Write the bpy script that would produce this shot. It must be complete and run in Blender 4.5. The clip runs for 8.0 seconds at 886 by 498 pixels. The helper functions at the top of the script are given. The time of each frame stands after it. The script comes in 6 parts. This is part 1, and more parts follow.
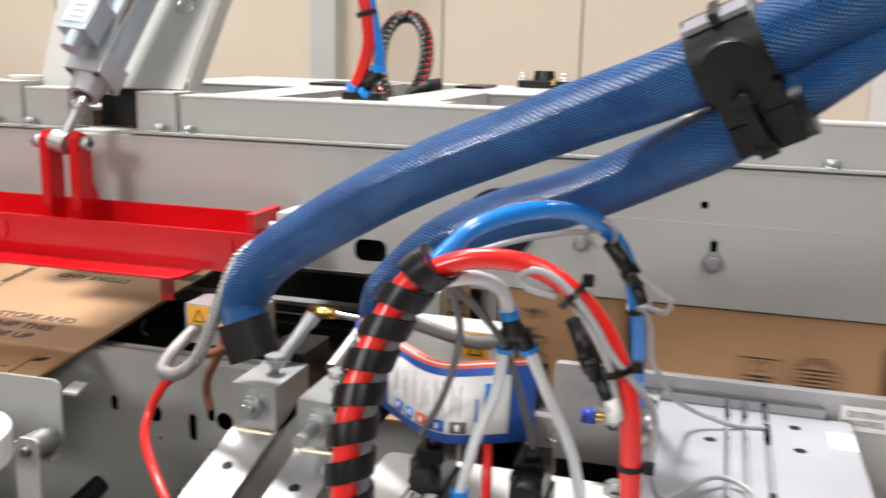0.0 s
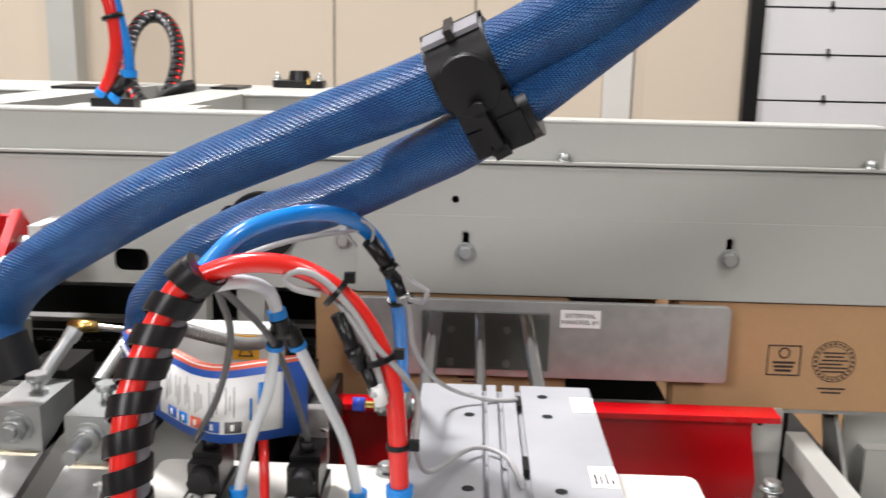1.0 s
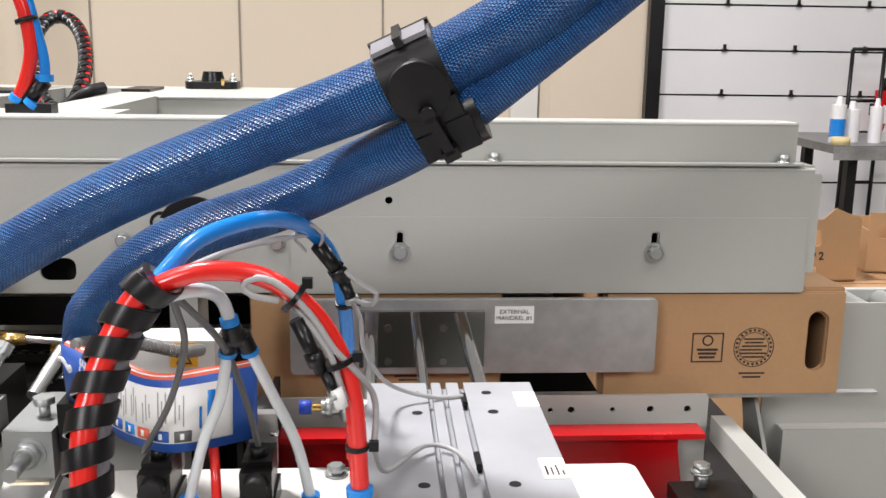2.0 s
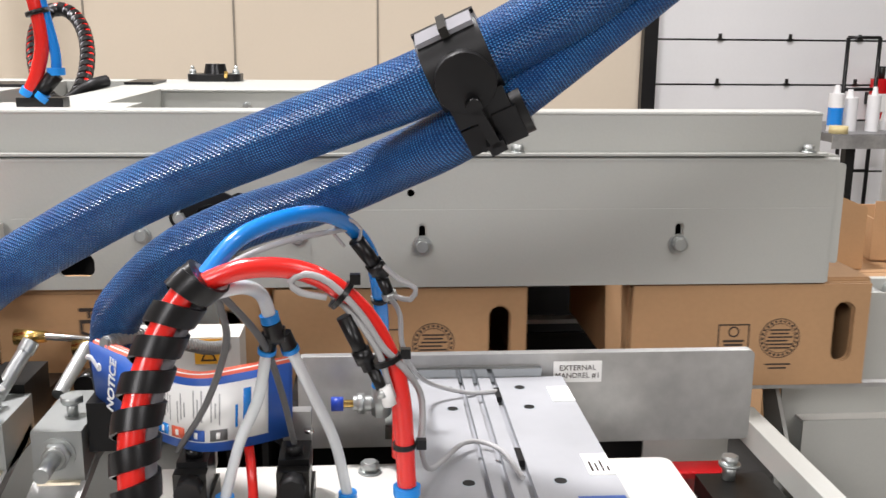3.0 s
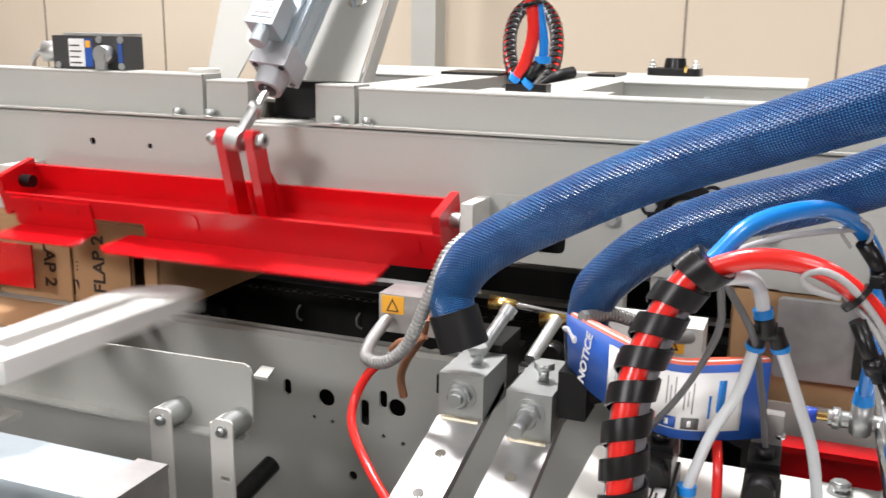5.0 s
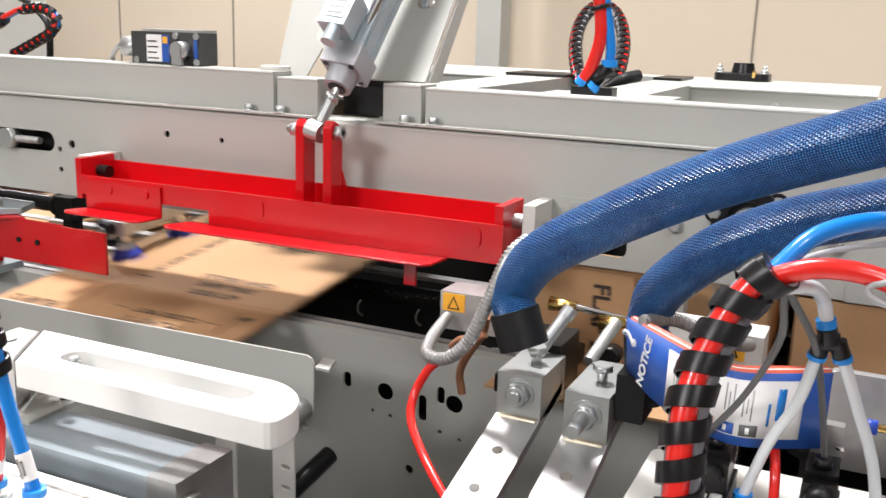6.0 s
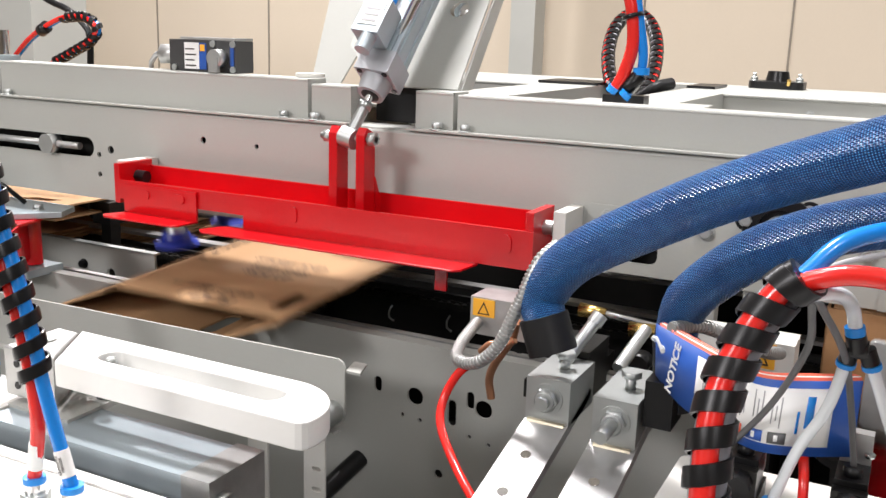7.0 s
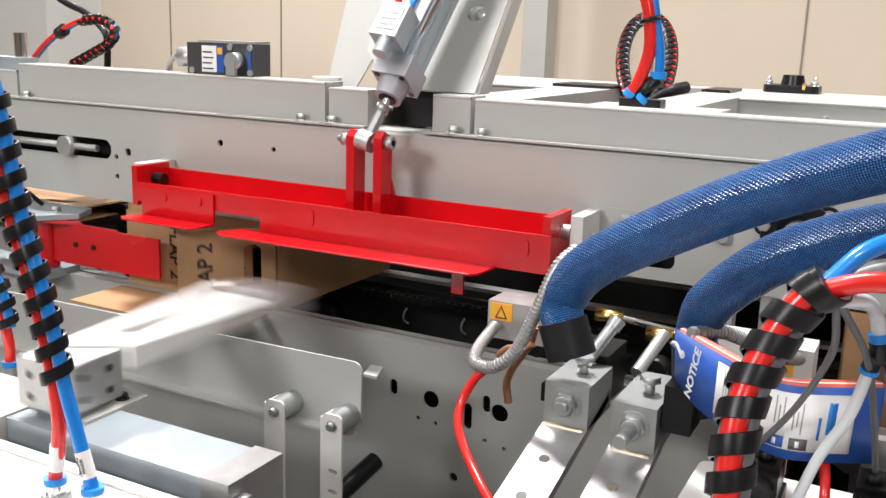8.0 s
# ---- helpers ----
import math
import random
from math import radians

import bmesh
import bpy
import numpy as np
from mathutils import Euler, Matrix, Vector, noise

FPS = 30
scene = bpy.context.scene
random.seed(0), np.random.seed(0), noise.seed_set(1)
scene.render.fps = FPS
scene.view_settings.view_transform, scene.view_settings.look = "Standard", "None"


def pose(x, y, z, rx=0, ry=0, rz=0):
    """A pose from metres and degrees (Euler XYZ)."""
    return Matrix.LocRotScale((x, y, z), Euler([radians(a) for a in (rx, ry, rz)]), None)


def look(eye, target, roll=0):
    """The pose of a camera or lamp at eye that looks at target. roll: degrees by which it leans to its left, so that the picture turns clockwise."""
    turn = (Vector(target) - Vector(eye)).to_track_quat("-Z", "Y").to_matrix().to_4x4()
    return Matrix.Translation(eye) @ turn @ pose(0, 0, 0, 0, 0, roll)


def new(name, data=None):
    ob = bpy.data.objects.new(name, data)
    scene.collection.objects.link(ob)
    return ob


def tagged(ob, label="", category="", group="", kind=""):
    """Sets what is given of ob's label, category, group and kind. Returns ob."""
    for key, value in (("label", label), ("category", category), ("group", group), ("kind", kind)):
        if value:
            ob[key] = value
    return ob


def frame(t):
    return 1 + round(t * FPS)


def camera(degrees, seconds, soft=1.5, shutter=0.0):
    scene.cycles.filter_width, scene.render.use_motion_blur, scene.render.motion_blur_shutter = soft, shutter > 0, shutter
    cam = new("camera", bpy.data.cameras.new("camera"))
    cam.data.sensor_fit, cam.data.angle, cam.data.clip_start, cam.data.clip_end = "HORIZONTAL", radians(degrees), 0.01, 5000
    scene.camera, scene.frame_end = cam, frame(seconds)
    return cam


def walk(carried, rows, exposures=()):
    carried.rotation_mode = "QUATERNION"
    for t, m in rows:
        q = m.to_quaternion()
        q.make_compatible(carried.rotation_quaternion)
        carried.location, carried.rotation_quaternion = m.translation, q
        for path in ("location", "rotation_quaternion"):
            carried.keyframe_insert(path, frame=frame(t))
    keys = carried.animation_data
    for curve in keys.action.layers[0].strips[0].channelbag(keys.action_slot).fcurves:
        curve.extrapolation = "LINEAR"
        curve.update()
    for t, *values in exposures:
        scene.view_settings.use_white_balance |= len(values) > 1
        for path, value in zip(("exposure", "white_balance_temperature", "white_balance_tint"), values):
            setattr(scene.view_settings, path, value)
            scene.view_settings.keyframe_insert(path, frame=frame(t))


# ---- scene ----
cam = camera(50.1, 8.0, shutter=0.5)
PATH = [
    (0, (-0.001, 0.195, 1.517), (-0.547, 2.073, 1.097), 1.4),
    (0.5, (0.021, 0.162, 1.525), (-0.273, 2.097, 1.112), 1.3),
    (1, (0.009, 0.149, 1.531), (-0.052, 2.103, 1.113), 1.2),
    (1.5, (-0.003, 0.135, 1.541), (0.075, 2.088, 1.121), 1.0),
    (2.8, (-0.065, 0.136, 1.532), (0.084, 2.083, 1.099), 0.7),
    (3, (-0.07, 0.152, 1.537), (0.078, 2.097, 1.098), 0.5),
    (3.5, (-0.113, 0.157, 1.534), (-0.008, 2.106, 1.096), 0.6),
    (3.8, (-0.143, 0.143, 1.536), (-0.215, 2.093, 1.093), 0.8),
    (4, (-0.138, 0.148, 1.534), (-0.355, 2.085, 1.087), 0.4),
    (4.1, (-0.135, 0.145, 1.539), (-0.417, 2.071, 1.083), 0.6),
    (4.5, (-0.136, 0.141, 1.53), (-0.66, 2.017, 1.079), 0.8),
    (4.9, (-0.14, 0.131, 1.535), (-0.812, 1.956, 1.071), 1.0),
    (5, (-0.134, 0.14, 1.526), (-0.837, 1.956, 1.072), 0.9),
    (5.2, (-0.142, 0.135, 1.532), (-0.864, 1.941, 1.068), 1.2),
    (6.5, (-0.127, 0.118, 1.53), (-0.991, 1.865, 1.08), 1.8),
    (7, (-0.126, 0.111, 1.531), (-1.003, 1.852, 1.085), 1.8),
    (7.5, (-0.133, 0.104, 1.53), (-1.021, 1.841, 1.089), 1.9),
    (8, (-0.135, 0.105, 1.533), (-1.031, 1.837, 1.091), 1.9),
]
walk(cam, [(t, look(eye, target, roll)) for t, eye, target, roll in PATH],
     exposures=[(0.0, -0.18), (1.5, -0.19), (3.3, -0.17), (4.2, 0.0), (5.0, -0.03), (6.4, -0.07), (8.0, -0.11)])

# ---- light ----
world = bpy.data.worlds.new("hall_air")
world.use_nodes = True
scene.world = world
world.node_tree.nodes["Background"].inputs[0].default_value = (0.95, 0.97, 1.0, 1)
world.node_tree.nodes["Background"].inputs[1].default_value = 0.03
scene.view_settings.exposure = 0.0


# Unseen area lamps, placed and balanced for brightness; no fixtures are built.
def area_lamp(x, y, z, sx, sy, watts, colour=(1.0, 0.965, 0.985)):
    data = bpy.data.lights.new("hall_area_lamp", "AREA")
    data.shape, data.size, data.size_y, data.energy, data.color = "RECTANGLE", sx, sy, watts, colour
    ob = new("hall_area_lamp", data)
    ob.matrix_world = pose(x, y, z)
    return ob


area_lamp(-4.4, -6.6, 5.1, 2.4, 1.4, 410).matrix_world = look((-4.4, -6.6, 5.1), (-0.9, 1.4, 1.2))
# Fill added from the front right to brighten the beam's middle.
area_lamp(4.2, -6.2, 5.1, 2.4, 1.4, 220).matrix_world = look((4.2, -6.2, 5.1), (0.3, 1.4, 1.2))
# Two unseen overhead fills for the horizontal tops.
area_lamp(-2.2, 0.2, 5.2, 1.2, 0.5, 62)
area_lamp(1.9, -0.6, 5.2, 1.2, 0.5, 70)
area_lamp(-1.45, 2.2, 5.2, 0.7, 0.4, 400)
# Fill added to brighten the left of the back wall.
area_lamp(-6.2, 4.6, 5.2, 1.2, 0.5, 330)
area_lamp(2.6, 4.9, 5.2, 1.2, 0.5, 160)


# ---- materials ----
def mat(name, colour, rough=0.5, metal=0.0, grain=0.06, size=60.0, stain=0.08, stain_size=4.0, bump=0.02, coat=0.0, trans=0.0, spec=0.5):
    m = bpy.data.materials.new(name)
    m.use_nodes = True
    nt = m.node_tree
    b = nt.nodes["Principled BSDF"]
    L = nt.links.new
    tc = nt.nodes.new("ShaderNodeTexCoord")
    n1 = nt.nodes.new("ShaderNodeTexNoise")
    n1.inputs["Scale"].default_value, n1.inputs["Detail"].default_value = size, 5
    n2 = nt.nodes.new("ShaderNodeTexNoise")
    n2.inputs["Scale"].default_value, n2.inputs["Detail"].default_value = stain_size, 6
    L(tc.outputs["Object"], n1.inputs["Vector"]), L(tc.outputs["Object"], n2.inputs["Vector"])
    r1 = nt.nodes.new("ShaderNodeMapRange")
    r1.inputs[3].default_value, r1.inputs[4].default_value = 1 - grain, 1 + grain
    r2 = nt.nodes.new("ShaderNodeMapRange")
    r2.inputs[1].default_value, r2.inputs[2].default_value = 0.3, 0.7
    r2.inputs[3].default_value, r2.inputs[4].default_value = 1 - stain, 1 + stain
    L(n1.outputs[0], r1.inputs[0]), L(n2.outputs[0], r2.inputs[0])
    mu = nt.nodes.new("ShaderNodeMath")
    mu.operation = "MULTIPLY"
    L(r1.outputs[0], mu.inputs[0]), L(r2.outputs[0], mu.inputs[1])
    vm = nt.nodes.new("ShaderNodeVectorMath")
    vm.operation = "SCALE"
    vm.inputs[0].default_value = colour
    L(mu.outputs[0], vm.inputs["Scale"]), L(vm.outputs[0], b.inputs["Base Color"])
    rr = nt.nodes.new("ShaderNodeMapRange")
    rr.inputs[3].default_value, rr.inputs[4].default_value = max(0.02, rough - 0.08), min(1, rough + 0.08)
    L(n2.outputs[0], rr.inputs[0]), L(rr.outputs[0], b.inputs["Roughness"])
    b.inputs["Metallic"].default_value = metal
    b.inputs["Specular IOR Level"].default_value = spec
    b.inputs["Coat Weight"].default_value = coat
    b.inputs["Coat Roughness"].default_value = 0.12
    b.inputs["Transmission Weight"].default_value = trans
    if bump:
        bp = nt.nodes.new("ShaderNodeBump")
        bp.inputs["Strength"].default_value, bp.inputs["Distance"].default_value = bump * 5, 0.001
        L(n1.outputs[0], bp.inputs["Height"]), L(bp.outputs[0], b.inputs["Normal"])
    return m


def brushed(name, colour, rough, stretch=(4, 400, 400), metal=1.0, amount=0.25):
    """Metal with fine lines along x."""
    m = mat(name, colour, rough, metal, 0.05, 30, 0.12, 6, 0)
    nt = m.node_tree
    b = nt.nodes["Principled BSDF"]
    tc = nt.nodes.new("ShaderNodeTexCoord")
    mp = nt.nodes.new("ShaderNodeMapping")
    mp.inputs["Scale"].default_value = stretch
    n = nt.nodes.new("ShaderNodeTexNoise")
    n.inputs["Scale"].default_value = 1.0
    bp = nt.nodes.new("ShaderNodeBump")
    bp.inputs["Strength"].default_value, bp.inputs["Distance"].default_value = amount, 0.0004
    L = nt.links.new
    L(tc.outputs["Object"], mp.inputs["Vector"]), L(mp.outputs[0], n.inputs["Vector"])
    L(n.outputs[0], bp.inputs["Height"]), L(bp.outputs[0], b.inputs["Normal"])
    return m


def sleeve(name, dark, light, around, along):
    """Woven sleeve: two sets of diagonal threads over the tube's own coordinates."""
    m = mat(name, dark, 0.5, 0, 0.1, 40, 0.15, 9, 0)
    nt = m.node_tree
    b = nt.nodes["Principled BSDF"]
    L = nt.links.new
    uv = nt.nodes.new("ShaderNodeUVMap")
    sep = nt.nodes.new("ShaderNodeSeparateXYZ")
    L(uv.outputs[0], sep.inputs[0])

    def op(kind, a, c):
        n = nt.nodes.new("ShaderNodeMath")
        n.operation = kind
        for i, v in enumerate((a, c)):
            if v is None:
                continue
            if isinstance(v, (int, float)):
                n.inputs[i].default_value = v
            else:
                L(v, n.inputs[i])
        return n.outputs[0]
    u = op("MULTIPLY", sep.outputs[0], around * 2 * math.pi)
    v = op("MULTIPLY", sep.outputs[1], along * 2 * math.pi)
    a = op("SINE", op("ADD", u, v), None)
    c = op("SINE", op("SUBTRACT", u, v), None)
    h = op("MAXIMUM", a, c)
    w = op("MULTIPLY", a, c)
    bp = nt.nodes.new("ShaderNodeBump")
    bp.inputs["Strength"].default_value, bp.inputs["Distance"].default_value = 0.9, 0.0012
    L(h, bp.inputs["Height"]), L(bp.outputs[0], b.inputs["Normal"])
    base = b.inputs["Base Color"].links[0].from_socket
    mr = nt.nodes.new("ShaderNodeMapRange")
    mr.inputs[1].default_value, mr.inputs[2].default_value = 0.30, 0.90
    L(w, mr.inputs[0])
    mix = nt.nodes.new("ShaderNodeMix")
    mix.data_type = "RGBA"
    mix.inputs[7].default_value = (*light, 1)
    wn = nt.nodes.new("ShaderNodeTexNoise")
    wn.inputs["Scale"].default_value, wn.inputs["Detail"].default_value, wn.inputs["Roughness"].default_value = 26.0, 7, 0.7
    L(nt.nodes["Texture Coordinate"].outputs["Object"], wn.inputs["Vector"])
    wr = nt.nodes.new("ShaderNodeMapRange")
    wr.inputs[1].default_value, wr.inputs[2].default_value, wr.inputs[3].default_value, wr.inputs[4].default_value = 0.36, 0.66, 0.35, 1.25
    L(wn.outputs[0], wr.inputs[0])
    amount = op("MULTIPLY", mr.outputs[0], wr.outputs[0])
    L(amount, mix.inputs[0]), L(base, mix.inputs[6]), L(mix.outputs[2], b.inputs["Base Color"])
    for lk in list(b.inputs["Roughness"].links):
        nt.links.remove(lk)
    b.inputs["Roughness"].default_value = 0.33
    b.inputs["Specular IOR Level"].default_value = 0.38
    return m


GREY = mat("grey_machine_paint", (0.41, 0.415, 0.385), 0.42, 0, 0.03, 250, 0.03, 3, 0.03)
PALE = mat("pale_grey_paint", (0.62, 0.61, 0.57), 0.45, 0, 0.03, 250, 0.04, 3, 0.03)
RED = mat("red_gloss_paint", (0.52, 0.004, 0.008), 0.24, 0, 0.05, 120, 0.06, 6, 0.03, coat=0.2, spec=0.4)
BLACK = mat("black_plastic", (0.006, 0.006, 0.0065), 0.32, 0, 0.15, 90, 0.1, 8, 0.03, spec=0.35)
RUBBER = mat("black_rubber", (0.008, 0.008, 0.0085), 0.5, 0, 0.15, 90, 0.15, 8, 0.04, spec=0.3)
# Near-black: the interior's shade is put into this colour; dark parts share it.
DARK = mat("shade_and_dark_parts", (0.009, 0.0085, 0.008), 0.5, 0, 0.2, 40, 0.3, 5, 0.05, spec=0.3)
CHAIN = mat("oiled_chain_steel", (0.035, 0.034, 0.032), 0.35, 0.8, 0.2, 80, 0.2, 9, 0.03)
ZINC = brushed("zinc_plated_steel", (0.48, 0.50, 0.49), 0.4, (40, 40, 40), 0.88, 0.2)
GALV = mat("galvanised_plate", (0.44, 0.44, 0.43), 0.42, 0.75, 0.2, 45, 0.2, 7, 0.04)
CHROME = brushed("polished_rod", (0.75, 0.75, 0.75), 0.1, (20, 20, 20), 1.0, 0.02)
ALU = brushed("clear_anodised_aluminium", (0.40, 0.41, 0.43), 0.5, (300, 4, 300), 0.45, 0.12)
ALUX = brushed("drawn_aluminium", (0.38, 0.44, 0.47), 0.36, (3, 300, 300), 0.45, 0.2)
BRASS = brushed("brass_fitting", (0.7, 0.48, 0.16), 0.25, (50, 50, 50), 1.0, 0.05)
COPPER = brushed("copper_tube", (0.62, 0.3, 0.17), 0.3, (50, 50, 50), 0.75, 0.05)
UHMW = mat("white_polyethylene", (0.78, 0.775, 0.74), 0.4, 0, 0.02, 80, 0.03, 8, 0.03)
CARD = mat("brown_corrugated_card", (0.40, 0.235, 0.115), 0.75, 0, 0.07, 130, 0.06, 5, 0.04)
CARDIN = mat("card_inner_liner", (0.37, 0.21, 0.1), 0.8, 0, 0.08, 130, 0.08, 5, 0.04)
MIRROR = brushed("bright_zinc_mirror", (0.42, 0.44, 0.44), 0.12, (30, 30, 30), 1.0, 0.03)
BENCH = mat("worn_grey_bench_top", (0.16, 0.16, 0.16), 0.4, 0.2, 0.2, 20, 0.3, 3, 0.04)
WELD = mat("discoloured_weld", (0.5, 0.45, 0.34), 0.4, 0.75, 0.3, 150, 0.3, 20, 0.1)
INK = mat("black_print", (0.03, 0.02, 0.015), 0.7, 0, 0.1, 200, 0.1, 9, 0)
HOSEBLUE = sleeve("blue_braided_sleeve", (0.001, 0.037, 0.165), (0.11, 0.45, 0.92), 40, 190)
TUBERED = mat("red_air_tube", (0.72, 0.02, 0.015), 0.25, 0, 0.04, 60, 0.05, 8, 0, coat=0.3)
TUBEBLUE = mat("blue_air_tube", (0.01, 0.21, 0.66), 0.22, 0, 0.04, 60, 0.05, 8, 0, coat=0.4)
TUBEGREY = mat("grey_air_tube", (0.23, 0.23, 0.25), 0.35, 0, 0.05, 60, 0.06, 8, 0)
CABLE = mat("grey_sensor_cable", (0.36, 0.36, 0.36), 0.45, 0, 0.05, 80, 0.05, 8, 0)
CABLEDARK = mat("dark_grey_cable", (0.1, 0.1, 0.1), 0.45, 0, 0.05, 80, 0.05, 8, 0)
TUBEWHITE = mat("milky_air_tube", (0.72, 0.76, 0.78), 0.25, 0, 0.03, 60, 0.04, 8, 0, coat=0.2)
PAPER = mat("white_label_paper", (0.82, 0.82, 0.8), 0.5, 0, 0.02, 120, 0.03, 9, 0)
TAGBLUE = mat("blue_tag_print", (0.02, 0.085, 0.36), 0.4, 0, 0.04, 90, 0.05, 9, 0)
TAGRED = mat("orange_red_tag_edge", (0.7, 0.12, 0.06), 0.45, 0, 0.04, 90, 0.05, 9, 0)
CUPBLUE = mat("dark_blue_suction_rubber", (0.012, 0.03, 0.3), 0.4, 0, 0.08, 60, 0.08, 9, 0.02)
RINGBLUE = mat("light_blue_release_ring", (0.01, 0.24, 0.7), 0.35, 0, 0.04, 60, 0.04, 9, 0)
YELLOW = mat("yellow_warning_sticker", (0.85, 0.42, 0.03), 0.45, 0, 0.03, 60, 0.04, 9, 0)
WALLM = mat("cream_wall_panel", (0.60, 0.52, 0.41), 0.7, 0, 0.02, 40, 0.03, 0.6, 0.02)
FLOORM = mat("sealed_concrete_floor", (0.30, 0.29, 0.27), 0.35, 0, 0.08, 20, 0.12, 0.7, 0.02)
DOORW = mat("white_door_panel", (0.72, 0.72, 0.72), 0.5, 0, 0.02, 40, 0.03, 1, 0.02)


# ---- mesh helpers ----
def part(name, bm, material, parent=None, label="", bevel=0.0, smooth=False, seg=2):
    """One mesh object under its thing or part."""
    if bevel:
        sharp = [e for e in bm.edges if len(e.link_faces) == 2 and e.calc_face_angle(0) > 0.6]
        bmesh.ops.bevel(bm, geom=sharp, offset=bevel, segments=seg, affect="EDGES", profile=0.5, clamp_overlap=True)
    bmesh.ops.recalc_face_normals(bm, faces=bm.faces)
    me = bpy.data.meshes.new(name)
    bm.to_mesh(me)
    bm.free()
    for mt in (material if isinstance(material, (list, tuple)) else [material]):
        me.materials.append(mt)
    if smooth:
        for p in me.polygons:
            p.use_smooth = True
        me.set_sharp_from_angle(angle=radians(38))
    ob = new(name, me)
    if parent:
        ob.parent = parent
        if not parent.get("own_space"):
            ob.matrix_parent_inverse = place_of(parent).inverted()
    if label:
        tagged(ob, label)
    return ob


def place_of(ob):
    m = ob.matrix_basis.copy()
    if ob.parent:
        m = place_of(ob.parent) @ ob.matrix_parent_inverse @ m
    return m


def thing(name, label, category, group="", kind="", at=None):
    ob = new(name)
    ob.empty_display_size = 0.02
    if at is not None:
        ob.matrix_basis = at
    return tagged(ob, label, category, group, kind)


def B():
    return bmesh.new()


def box(bm, x0, x1, y0, y1, z0, z1, m=None):
    v = [bm.verts.new((x, y, z)) for z in (z0, z1) for x, y in ((x0, y0), (x1, y0), (x1, y1), (x0, y1))]
    if m is not None:
        for p in v:
            p.co = m @ p.co
    for f in ((3, 2, 1, 0), (4, 5, 6, 7), (0, 1, 5, 4), (1, 2, 6, 5), (2, 3, 7, 6), (3, 0, 4, 7)):
        bm.faces.new([v[i] for i in f])
    return bm


def frames_along(pts):
    """Tangent and two normals at each point, carried along without twist."""
    n = len(pts)
    tang = []
    for i in range(n):
        d = pts[min(i + 1, n - 1)] - pts[max(i - 1, 0)]
        tang.append(d.normalized())
    up = Vector((0, 0, 1)) if abs(tang[0].z) < 0.9 else Vector((0, 1, 0))
    a = tang[0].cross(up).normalized()
    out = []
    for t in tang:
        a = (a - t * a.dot(t)).normalized()
        out.append((t, a, t.cross(a)))
    return out


def smooth_path(pts, step=0.006):
    """Catmull-Rom through the points."""
    P = [Vector(p) for p in pts]
    P = [P[0] * 2 - P[1]] + P + [P[-1] * 2 - P[-2]]
    out = []
    for i in range(1, len(P) - 2):
        n = max(2, int((P[i + 1] - P[i]).length / step))
        for k in range(n):
            t = k / n
            out.append(0.5 * ((2 * P[i]) + (P[i + 1] - P[i - 1]) * t + (2 * P[i - 1] - 5 * P[i] + 4 * P[i + 1] - P[i + 2]) * t * t
                              + (3 * P[i] - P[i - 1] - 3 * P[i + 1] + P[i + 2]) * t ** 3))
    out.append(P[-2].copy())
    return out


def sweep(bm, pts, radius, seg=12, flat=None, cap=True, wobble=0.0, seed=3):
    """A tube along the points, with coordinates round and along it. radius: a number or one for each point."""
    uvl = bm.loops.layers.uv.verify()
    rnd = random.Random(seed)
    fr = frames_along(pts)
    rings, s, dist = [], [0.0], 0.0
    ph = [rnd.uniform(0, 6.28) for _ in range(4)]
    for i in range(1, len(pts)):
        dist += (pts[i] - pts[i - 1]).length
        s.append(dist)
    for i, p in enumerate(pts):
        t, a, b = fr[i]
        r = radius[i] if isinstance(radius, (list, tuple)) else radius
        ring = []
        for k in range(seg):
            an = 2 * math.pi * k / seg
            rr = r
            if wobble:
                rr *= 1 + wobble * (math.sin(2 * an + ph[0] + s[i] * 9) + 0.6 * math.sin(3 * an + ph[1] - s[i] * 17) + 0.5 * math.sin(an + ph[2] + s[i] * 31))
            ring.append(bm.verts.new(p + a * (rr * math.cos(an)) + b * (rr * math.sin(an))))
        rings.append(ring)
    for i in range(len(rings) - 1):
        for k in range(seg):
            k2 = (k + 1) % seg
            f = bm.faces.new((rings[i][k], rings[i][k2], rings[i + 1][k2], rings[i + 1][k]))
            f.smooth = True
            for lp, (uu, vv) in zip(f.loops, ((k, s[i]), (k + 1, s[i]), (k + 1, s[i + 1]), (k, s[i + 1]))):
                lp[uvl].uv = (uu / seg, vv)
    if cap:
        bm.faces.new(rings[0][::-1])
        bm.faces.new(rings[-1])
    return bm


def tube(bm, pts, radius, seg=12, step=0.006, **k):
    return sweep(bm, smooth_path(pts, step), radius, seg, **k)


def cyl(bm, p0, p1, r, seg=16, r2=None):
    p0, p1 = Vector(p0), Vector(p1)
    return sweep(bm, [p0, p1], [r, r if r2 is None else r2], seg)


